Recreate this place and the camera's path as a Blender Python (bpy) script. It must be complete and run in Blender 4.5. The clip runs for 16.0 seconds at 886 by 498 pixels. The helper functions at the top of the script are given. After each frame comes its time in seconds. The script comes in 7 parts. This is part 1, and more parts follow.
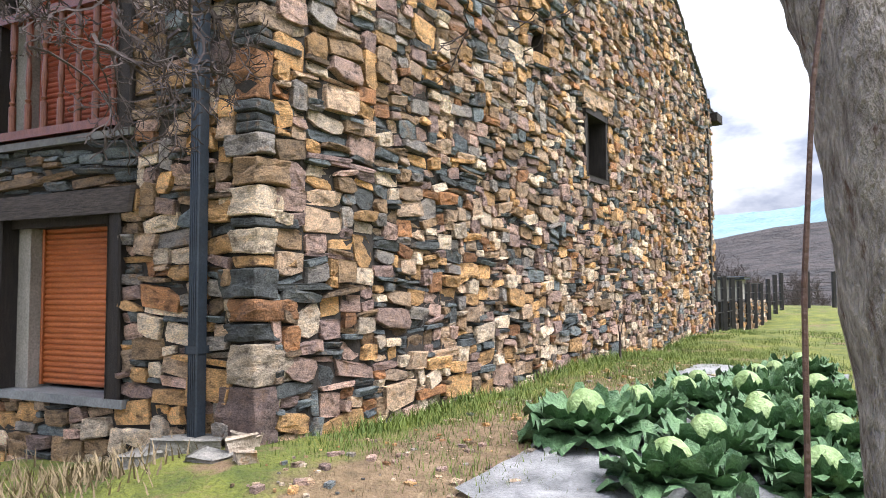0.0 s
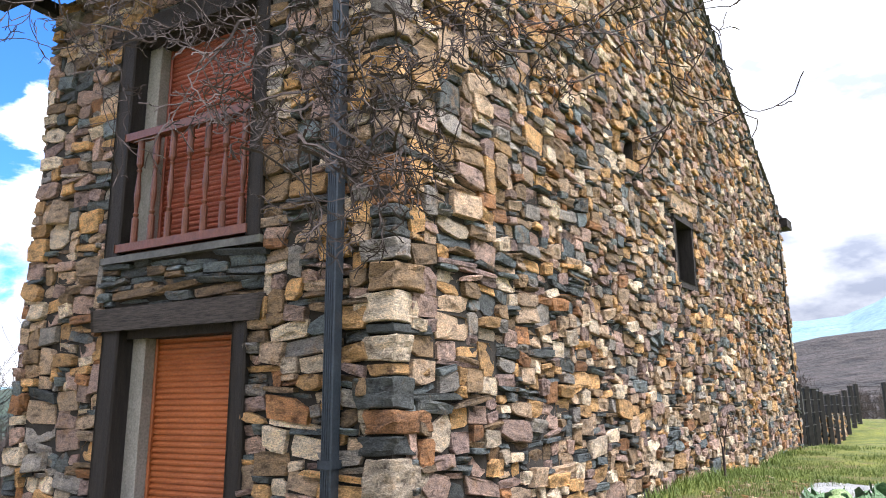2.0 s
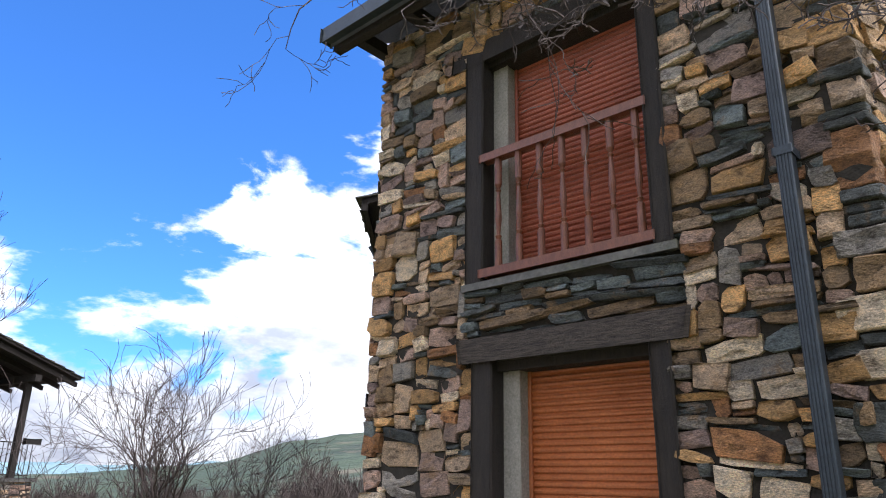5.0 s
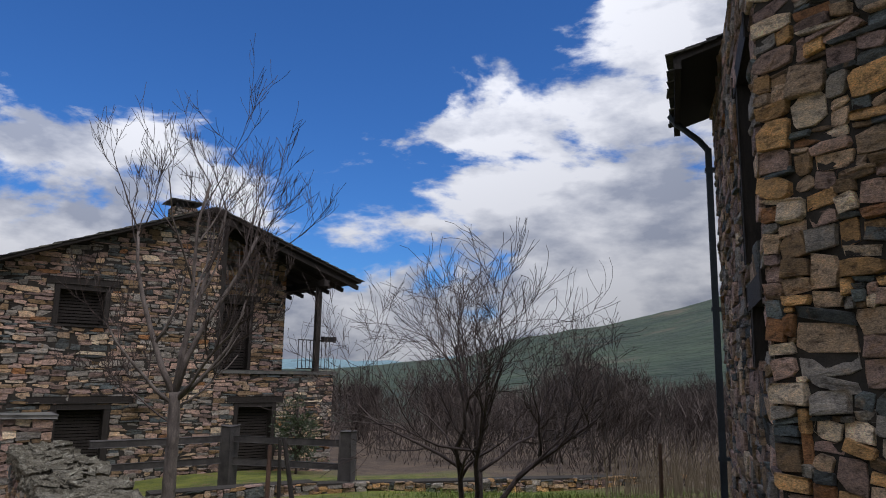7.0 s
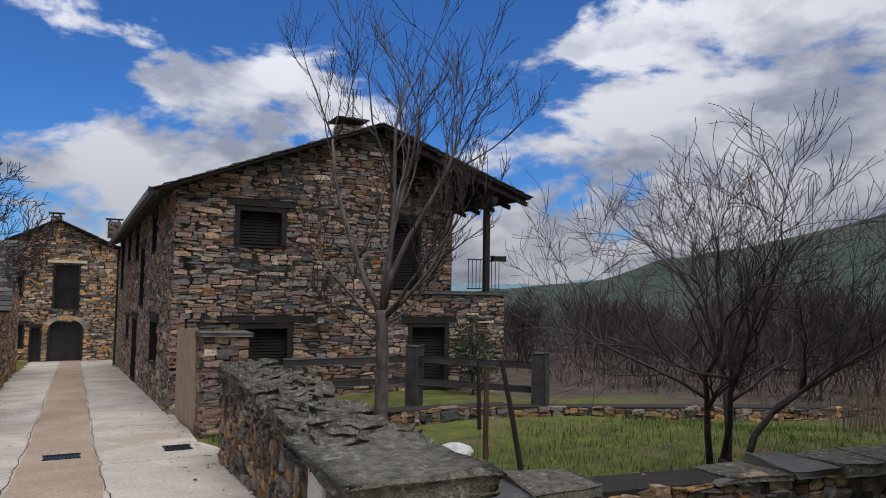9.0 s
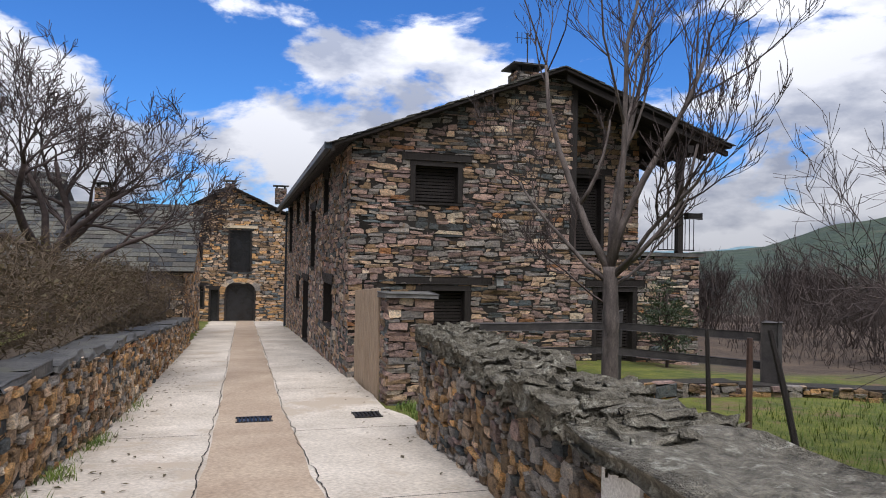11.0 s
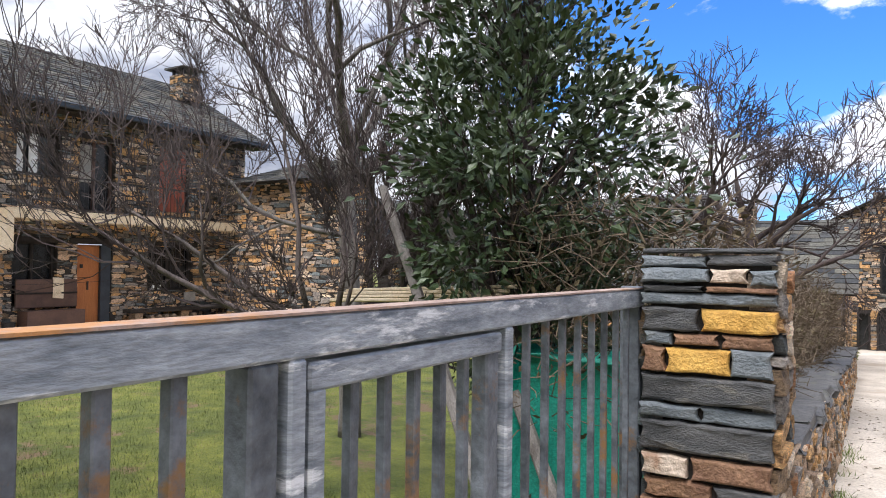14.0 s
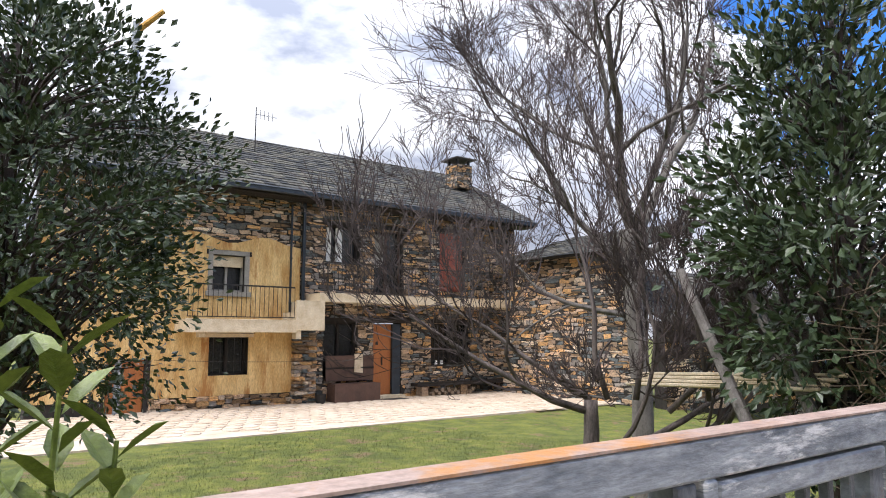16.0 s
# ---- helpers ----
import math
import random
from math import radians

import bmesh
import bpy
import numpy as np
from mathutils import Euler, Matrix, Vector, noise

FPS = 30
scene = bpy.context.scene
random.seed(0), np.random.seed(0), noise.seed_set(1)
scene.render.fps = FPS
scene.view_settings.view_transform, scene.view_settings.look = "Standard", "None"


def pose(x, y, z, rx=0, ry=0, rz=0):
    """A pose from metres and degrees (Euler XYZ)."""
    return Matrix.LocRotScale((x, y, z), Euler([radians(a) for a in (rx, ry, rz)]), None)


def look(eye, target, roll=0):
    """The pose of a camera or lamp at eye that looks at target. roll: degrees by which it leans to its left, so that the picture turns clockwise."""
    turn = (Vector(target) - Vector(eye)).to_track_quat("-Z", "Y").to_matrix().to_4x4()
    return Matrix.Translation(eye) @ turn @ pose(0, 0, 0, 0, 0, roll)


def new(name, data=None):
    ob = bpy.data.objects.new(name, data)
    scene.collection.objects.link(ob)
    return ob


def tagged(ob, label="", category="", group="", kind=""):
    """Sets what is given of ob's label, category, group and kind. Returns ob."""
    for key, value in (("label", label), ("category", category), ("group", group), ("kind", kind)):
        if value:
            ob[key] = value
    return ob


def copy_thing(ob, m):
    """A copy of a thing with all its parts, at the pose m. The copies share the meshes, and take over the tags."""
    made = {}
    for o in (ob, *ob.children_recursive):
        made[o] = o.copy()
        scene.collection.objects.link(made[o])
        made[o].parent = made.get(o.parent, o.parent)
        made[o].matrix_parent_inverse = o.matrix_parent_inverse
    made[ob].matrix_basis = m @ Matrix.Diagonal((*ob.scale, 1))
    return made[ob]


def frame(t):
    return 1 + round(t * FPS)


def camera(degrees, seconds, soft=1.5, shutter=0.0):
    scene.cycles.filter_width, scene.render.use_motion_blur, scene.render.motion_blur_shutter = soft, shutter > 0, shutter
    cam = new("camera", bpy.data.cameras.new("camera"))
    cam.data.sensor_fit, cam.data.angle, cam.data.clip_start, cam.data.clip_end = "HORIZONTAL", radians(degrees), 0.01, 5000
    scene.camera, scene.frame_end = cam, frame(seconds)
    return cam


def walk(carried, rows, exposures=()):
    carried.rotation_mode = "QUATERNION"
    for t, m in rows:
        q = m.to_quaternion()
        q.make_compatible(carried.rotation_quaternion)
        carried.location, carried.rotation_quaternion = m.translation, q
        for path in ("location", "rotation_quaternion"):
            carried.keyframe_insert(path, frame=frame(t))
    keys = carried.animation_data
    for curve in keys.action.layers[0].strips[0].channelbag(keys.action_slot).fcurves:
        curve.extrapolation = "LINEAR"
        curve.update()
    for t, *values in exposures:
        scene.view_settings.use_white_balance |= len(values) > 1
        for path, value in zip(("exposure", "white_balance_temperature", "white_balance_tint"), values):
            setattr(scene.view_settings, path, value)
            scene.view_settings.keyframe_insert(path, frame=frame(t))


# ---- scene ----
cam = camera(64.1, 16.0, 1.0)
PATH = [
    (0, (-0.01, 0.02, 1.503), (-0.008, 2.017, 1.612), -0.3),
    (0.5, (-0.161, 0.127, 1.487), (-0.187, 2.119, 1.667), -0.4),
    (1, (-0.305, 0.184, 1.495), (-0.346, 2.167, 1.751), -0.4),
    (1.5, (-0.466, 0.173, 1.485), (-0.523, 2.143, 1.828), -0.6),
    (2, (-0.647, 0.16, 1.48), (-0.737, 2.112, 1.903), -0.5),
    (2.5, (-0.808, 0.237, 1.46), (-0.951, 2.169, 1.956), -0.6),
    (3, (-0.996, 0.35, 1.465), (-1.207, 2.259, 2.021), -0.5),
    (3.5, (-1.252, 0.386, 1.443), (-1.541, 2.272, 2.044), -0.3),
    (4, (-1.535, 0.444, 1.423), (-1.902, 2.309, 2.045), -0.1),
    (4.5, (-1.802, 0.573, 1.378), (-2.271, 2.416, 1.997), 0.3),
    (5, (-2.215, 0.637, 1.227), (-2.771, 2.452, 1.858), 1.3),
    (5.2, (-2.407, 0.641, 1.208), (-3.005, 2.449, 1.82), 1.5),
    (7.3, (-3.716, 0.982, 1.179), (-4.909, 2.558, 1.481), 0.8),
    (7.5, (-3.891, 1.017, 1.154), (-5.113, 2.575, 1.431), 0.7),
    (8, (-4.301, 1.104, 1.096), (-5.599, 2.61, 1.314), 0.9),
    (8.5, (-4.697, 1.093, 1.09), (-6.062, 2.545, 1.252), 0.9),
    (10.8, (-6.642, 1.364, 0.931), (-8.297, 2.487, 0.962), 1.1),
    (11, (-6.781, 1.336, 0.912), (-8.464, 2.417, 0.936), 1.1),
    (11.5, (-7.166, 1.25, 0.906), (-8.923, 2.204, 0.924), 1.1),
    (12, (-7.554, 1.163, 0.895), (-9.403, 1.926, 0.908), 1.1),
    (12.5, (-7.826, 0.909, 0.889), (-9.765, 1.4, 0.904), 1.2),
    (13, (-7.982, 0.66, 0.915), (-9.976, 0.819, 0.934), 1.0),
    (13.5, (-8.116, 0.498, 0.921), (-10.107, 0.311, 0.953), 0.6),
    (14, (-8.232, 0.356, 0.96), (-10.171, -0.132, 1.007), 0.8),
    (14.5, (-8.211, 0.263, 0.996), (-10.07, -0.465, 1.101), 0.7),
    (15, (-8.112, 0.23, 1.034), (-9.886, -0.681, 1.191), 0.2),
    (15.5, (-8.011, 0.208, 1.052), (-9.703, -0.837, 1.261), 0.1),
    (16, (-7.959, 0.185, 1.062), (-9.583, -0.957, 1.304), 0.1),
]
EXPO = [(t, stops, 6250, 14) for t, stops in ((0, 1.5), (3, 1.52), (4.5, 1.36), (5, 1.16), (7.5, -0.34), (8.5, -0.36), (11, 0.18), (12.5, 0.46), (14, 0.88), (15, 0.98), (16, 0.98))]
walk(cam, [(t, look(e, g, r)) for t, e, g, r in PATH], EXPO)

# ---- light ----
SUN_AZ, SUN_EL = 106.0, 60.0          # compass of the sun from +y towards +x, height
world = bpy.data.worlds.new("sky")
scene.world = world
world.use_nodes = True
wn, wl = world.node_tree.nodes, world.node_tree.links
wn.clear()


def wnode(kind, **kw):
    n = wn.new(kind)
    for k, v in kw.items():
        if k == "op":
            n.operation = v
        else:
            n.inputs[k if not k.startswith("i") else int(k[1:])].default_value = v
    return n


sky = wn.new("ShaderNodeTexSky")
sky.sky_type, sky.sun_disc = "NISHITA", False
sky.sun_elevation, sky.sun_rotation = radians(SUN_EL), radians(SUN_AZ)
sky.air_density, sky.dust_density, sky.ozone_density = 1.0, 0.6, 2.5
coord = wn.new("ShaderNodeTexCoord")
mapped = wn.new("ShaderNodeMapping")
mapped.inputs["Scale"].default_value = (1.0, 1.0, 2.3)
mapped.inputs["Location"].default_value = (0.35, 0.2, 0.1)
wl.new(coord.outputs["Generated"], mapped.inputs["Vector"])
puff = wnode("ShaderNodeTexNoise", Scale=3.1, Detail=12.0, Roughness=0.58, Distortion=0.2)
wl.new(mapped.outputs[0], puff.inputs["Vector"])
shade = wnode("ShaderNodeTexNoise", Scale=6.5, Detail=9.0, Roughness=0.55)
wl.new(mapped.outputs[0], shade.inputs["Vector"])
apart = wn.new("ShaderNodeSeparateXYZ")
wl.new(coord.outputs["Generated"], apart.inputs[0])
# the sky opens towards one quarter, more so higher up; elsewhere it stays clouded over
clear = wn.new("ShaderNodeVectorMath")
clear.operation = "DOT_PRODUCT"
clear.inputs[1].default_value = (-0.87, 0.49, 0.05)
wl.new(coord.outputs["Generated"], clear.inputs[0])
lobe = wn.new("ShaderNodeMapRange")
lobe.interpolation_type = "SMOOTHSTEP"
for k, v in (("From Min", 0.42), ("From Max", 1.0), ("To Min", 0.0), ("To Max", 1.0)):
    lobe.inputs[k].default_value = v
wl.new(clear.outputs["Value"], lobe.inputs["Value"])
low = wnode("ShaderNodeMath", op="MULTIPLY_ADD", i1=0.98, i2=0.0)
wl.new(apart.outputs["Z"], low.inputs[0])
gap = wnode("ShaderNodeMath", op="MULTIPLY")
wl.new(low.outputs[0], gap.inputs[0])
wl.new(lobe.outputs[0], gap.inputs[1])
amount = wnode("ShaderNodeMath", op="SUBTRACT", i0=0.235)
wl.new(gap.outputs[0], amount.inputs[1])
total = wnode("ShaderNodeMath", op="ADD")
wl.new(puff.outputs[0], total.inputs[0])
wl.new(amount.outputs[0], total.inputs[1])
edge = wn.new("ShaderNodeMapRange")
edge.interpolation_type = "SMOOTHSTEP"
for k, v in (("From Min", 0.50), ("From Max", 0.575), ("To Min", 0.0), ("To Max", 1.0)):
    edge.inputs[k].default_value = v
wl.new(total.outputs[0], edge.inputs["Value"])
cloud = wn.new("ShaderNodeValToRGB")
cloud.color_ramp.elements[0].position, cloud.color_ramp.elements[0].color = 0.36, (3.6, 4.0, 4.9, 1)
cloud.color_ramp.elements[1].position, cloud.color_ramp.elements[1].color = 0.56, (8.2, 8.4, 8.7, 1)
wl.new(shade.outputs[0], cloud.inputs[0])
# a clouded sky is brighter overhead than at the horizon
rise = wnode("ShaderNodeMath", op="MULTIPLY_ADD", i1=1.7, i2=0.48)
wl.new(apart.outputs["Z"], rise.inputs[0])
# and the clouds that face the sun across the open quarter are whiter
face = wnode("ShaderNodeMath", op="MULTIPLY_ADD", i1=0.42, i2=0.72)
wl.new(lobe.outputs[0], face.inputs[0])
glow = wnode("ShaderNodeMath", op="MULTIPLY")
wl.new(rise.outputs[0], glow.inputs[0])
wl.new(face.outputs[0], glow.inputs[1])
lit = wn.new("ShaderNodeVectorMath")
lit.operation = "SCALE"
wl.new(cloud.outputs[0], lit.inputs[0])
wl.new(glow.outputs[0], lit.inputs["Scale"])
deep = wn.new("ShaderNodeMixRGB")
deep.blend_type, deep.inputs[0].default_value, deep.inputs[2].default_value = "MULTIPLY", 1.0, (0.34, 0.72, 1.22, 1)
wl.new(sky.outputs[0], deep.inputs[1])
both = wn.new("ShaderNodeMixRGB")
wl.new(edge.outputs[0], both.inputs[0])
wl.new(deep.outputs[0], both.inputs[1])
wl.new(lit.outputs[0], both.inputs[2])
air = wn.new("ShaderNodeBackground")
air.inputs["Strength"].default_value = 0.108
wl.new(both.outputs[0], air.inputs[0])
wout = wn.new("ShaderNodeOutputWorld")
wl.new(air.outputs[0], wout.inputs[0])

sun = new("sun", bpy.data.lights.new("sun", "SUN"))
sun.data.energy, sun.data.angle, sun.data.color = 2.4, radians(36), (1.0, 0.965, 0.92)
sun_way = Vector((math.sin(radians(SUN_AZ)) * math.cos(radians(SUN_EL)), math.cos(radians(SUN_AZ)) * math.cos(radians(SUN_EL)), math.sin(radians(SUN_EL))))
sun.matrix_world = look(sun_way * 50, (0, 0, 0))

# ---- materials ----


def material(name, rough=0.8, metal=0.0):
    m = bpy.data.materials.new(name)
    m.use_nodes = True
    b = m.node_tree.nodes["Principled BSDF"]
    b.inputs["Roughness"].default_value, b.inputs["Metallic"].default_value = rough, metal
    return m, m.node_tree.nodes, m.node_tree.links, b


def ramp(nodes, stops, constant=False):
    r = nodes.new("ShaderNodeValToRGB")
    cr = r.color_ramp
    cr.interpolation = "CONSTANT" if constant else "LINEAR"
    while len(cr.elements) < len(stops):
        cr.elements.new(0.5)
    for e, (p, c) in zip(cr.elements, stops):
        e.position, e.color = p, (*c, 1)
    return r


def tex(nodes, links, vec, scale, detail=6.0, rough=0.6, stretch=None):
    n = nodes.new("ShaderNodeTexNoise")
    n.inputs["Scale"].default_value, n.inputs["Detail"].default_value, n.inputs["Roughness"].default_value = scale, detail, rough
    if stretch:
        mp = nodes.new("ShaderNodeMapping")
        mp.inputs["Scale"].default_value = stretch
        links.new(vec, mp.inputs["Vector"])
        vec = mp.outputs[0]
    links.new(vec, n.inputs["Vector"])
    return n


def bump(nodes, links, b, height, strength=0.4, dist=0.02):
    n = nodes.new("ShaderNodeBump")
    n.inputs["Strength"].default_value, n.inputs["Distance"].default_value = strength, dist
    links.new(height, n.inputs["Height"])
    links.new(n.outputs[0], b.inputs["Normal"])


def mixc(nodes, links, fac, a, c, mode="MIX"):
    n = nodes.new("ShaderNodeMixRGB")
    n.blend_type = mode
    for i, v in ((0, fac), (1, a), (2, c)):
        if isinstance(v, (int, float)):
            n.inputs[i].default_value = v
        elif isinstance(v, tuple):
            n.inputs[i].default_value = (*v, 1)
        else:
            links.new(v, n.inputs[i])
    return n.outputs[0]


def mottled(name, dark, light, scale=6.0, rough=0.8, stretch=None, relief=0.4, metal=0.0, fine=60.0, spot=None, dist=0.02):
    """A surface whose colour wanders between two tones at two scales, with grain; spot: a third tone in patches."""
    m, nodes, links, b = material(name, rough, metal)
    pos = nodes.new("ShaderNodeTexCoord").outputs["Object"]
    n1, n2 = tex(nodes, links, pos, scale, stretch=stretch), tex(nodes, links, pos, fine, 3.0, stretch=stretch)
    r = ramp(nodes, [(0.3, dark), (0.7, light)])
    links.new(n1.outputs[0], r.inputs[0])
    g = ramp(nodes, [(0.3, (0.62, 0.62, 0.62)), (0.7, (1.2, 1.2, 1.2))])
    links.new(n2.outputs[0], g.inputs[0])
    col = mixc(nodes, links, 0.8, r.outputs[0], g.outputs[0], "MULTIPLY")
    if spot:
        n3 = tex(nodes, links, pos, scale * 0.6, 8.0, 0.7, stretch)
        f = ramp(nodes, [(0.56, (0, 0, 0)), (0.64, (1, 1, 1))])
        links.new(n3.outputs[0], f.inputs[0])
        col = mixc(nodes, links, f.outputs[0], col, spot)
    links.new(col, b.inputs["Base Color"])
    h = nodes.new("ShaderNodeMath")
    h.operation = "ADD"
    links.new(n1.outputs[0], h.inputs[0]), links.new(n2.outputs[0], h.inputs[1])
    bump(nodes, links, b, h.outputs[0], relief, dist)
    return m


def masonry_stone(name, tones, single):
    """Rubble stone: each stone takes one of the tones (colour, share), with veins, stains and lichen. single: one stone an object."""
    m, nodes, links, b = material(name, 0.82)
    if single:
        rnd = nodes.new("ShaderNodeObjectInfo").outputs["Random"]
    else:
        rnd = nodes.new("ShaderNodeNewGeometry").outputs["Random Per Island"]
    pos = nodes.new("ShaderNodeNewGeometry").outputs["Position"]
    stops, at = [], 0.0
    for c, share in tones:
        stops.append((at, c))
        at += share
    pick = ramp(nodes, stops, True)
    links.new(rnd, pick.inputs[0])
    other = nodes.new("ShaderNodeMath")
    other.operation = "FRACT"
    mul = nodes.new("ShaderNodeMath")
    mul.operation, mul.inputs[1].default_value = "MULTIPLY", 37.7
    links.new(rnd, mul.inputs[0]), links.new(mul.outputs[0], other.inputs[0])
    lum = ramp(nodes, [(0.0, (0.66, 0.66, 0.66)), (1.0, (1.36, 1.33, 1.28))])
    links.new(other.outputs[0], lum.inputs[0])
    col = mixc(nodes, links, 1.0, pick.outputs[0], lum.outputs[0], "MULTIPLY")
    n1 = tex(nodes, links, pos, 11.0, 8.0, 0.7, (1, 1, 1.8))
    st = ramp(nodes, [(0.34, (0.24, 0.20, 0.18)), (0.47, (1, 1, 1)), (0.64, (1.45, 1.36, 1.22))])
    links.new(n1.outputs[0], st.inputs[0])
    col = mixc(nodes, links, 0.95, col, st.outputs[0], "MULTIPLY")
    n3 = tex(nodes, links, pos, 5.0, 6.0, 0.7)
    rust = ramp(nodes, [(0.56, (0, 0, 0)), (0.70, (0.6, 0.6, 0.6))])
    links.new(n3.outputs[0], rust.inputs[0])
    col = mixc(nodes, links, rust.outputs[0], col, (0.36, 0.20, 0.08))
    n2 = tex(nodes, links, pos, 70.0, 5.0, 0.7, (1, 1, 2.2))
    g = ramp(nodes, [(0.32, (0.34, 0.34, 0.34)), (0.68, (1.55, 1.55, 1.55))])
    links.new(n2.outputs[0], g.inputs[0])
    col = mixc(nodes, links, 0.9, col, g.outputs[0], "MULTIPLY")
    links.new(col, b.inputs["Base Color"])
    h = nodes.new("ShaderNodeMath")
    h.operation, h.inputs[2].default_value = "MULTIPLY_ADD", 0.0
    h.inputs[1].default_value = 1.6
    links.new(n1.outputs[0], h.inputs[0]), links.new(n2.outputs[0], h.inputs[2])
    bump(nodes, links, b, h.outputs[0], 0.9, 0.04)
    return m


OCHRE, CREAM, TAN, RUST = (0.55, 0.335, 0.15), (0.66, 0.55, 0.43), (0.49, 0.36, 0.255), (0.33, 0.16, 0.07)
SLATE, BLUE, PLUM, BROWN = (0.085, 0.098, 0.104), (0.15, 0.185, 0.205), (0.28, 0.20, 0.185), (0.25, 0.17, 0.10)
GREY, PINK = (0.28, 0.26, 0.245), (0.42, 0.295, 0.25)


def dull(c, k):
    return tuple(v * k for v in c)


TONES_A = [(SLATE, .04), (BLUE, .04), (PLUM, .10), (BROWN, .11), (GREY, .08), (RUST, .06), (TAN, .17), (PINK, .11), (OCHRE, .14), (CREAM, .15)]
TONES_B = [(dull(c, 1.0), w) for c, w in ((SLATE, .05), (PLUM, .22), (BROWN, .12), (GREY, .26), (TAN, .12), (PINK, .16), (RUST, .03), (CREAM, .04))]
TONES_C = [(SLATE, .05), (BLUE, .05), (BROWN, .18), (GREY, .16), (TAN, .26), (OCHRE, .20), (CREAM, .10)]
TONES_W = [(SLATE, .06), (BROWN, .16), (GREY, .14), (TAN, .22), (OCHRE, .22), (CREAM, .14), (RUST, .06)]
TONES_G = [(SLATE, .08), (BROWN, .20), (GREY, .34), (TAN, .18), (PLUM, .08), (OCHRE, .12)]
TONES_S = [(SLATE, .45), (dull(BLUE, .8), .35), (dull(BROWN, .7), .2)]
STONE = {k: (masonry_stone("stone_" + k, t, True), masonry_stone("stones_" + k, t, False))
         for k, t in (("warm", TONES_A), ("grey", TONES_B), ("yard", TONES_C), ("gold", TONES_W), ("field", TONES_G), ("slate", TONES_S))}
M_CORE = mottled("earth_mortar", (0.014, 0.012, 0.010), (0.04, 0.033, 0.027), 12.0, 0.95)
M_TIMBER = mottled("dark_timber", (0.006, 0.004, 0.0036), (0.027, 0.019, 0.015), 5.0, 0.75, (9, 9, 1.2), 0.6, fine=30.0)
M_LINTEL = mottled("weathered_oak_beam", (0.012, 0.009, 0.008), (0.10, 0.078, 0.064), 7.0, 0.85, (1.5, 1.5, 14), 0.8, fine=35.0)
M_SHUT = mottled("terracotta_shutter", (0.31, 0.088, 0.026), (0.42, 0.13, 0.042), 3.0, 0.45, None, 0.1)
M_SHUT2 = mottled("red_brown_shutter", (0.24, 0.058, 0.032), (0.34, 0.09, 0.05), 3.0, 0.45, None, 0.1)
M_TURNED = mottled("varnished_turned_wood", (0.11, 0.035, 0.02), (0.2, 0.07, 0.038), 8.0, 0.4, (3, 3, 1), 0.2)
M_PIPE = mottled("anthracite_metal", (0.022, 0.03, 0.042), (0.042, 0.056, 0.074), 4.0, 0.42, None, 0.08, 0.3)
M_SLATE = mottled("roof_slate", (0.05, 0.05, 0.05), (0.14, 0.135, 0.125), 3.0, 0.7, None, 0.5, fine=30.0, spot=(0.12, 0.12, 0.09))
M_REVEAL = mottled("grey_render_reveal", (0.23, 0.22, 0.20), (0.33, 0.31, 0.28), 3.0, 0.9)
# near-black for panes, and for openings where unlit depth is painted as colour
M_DARK = mottled("dark_glass_and_painted_gloom", (0.008, 0.009, 0.010), (0.02, 0.021, 0.024), 2.0, 0.25, None, 0.05)
M_GRASS = mottled("grass_soil", (0.045, 0.07, 0.009), (0.19, 0.20, 0.028), 2.4, 0.95, None, 0.9, fine=40.0, spot=(0.17, 0.11, 0.06), dist=0.04)


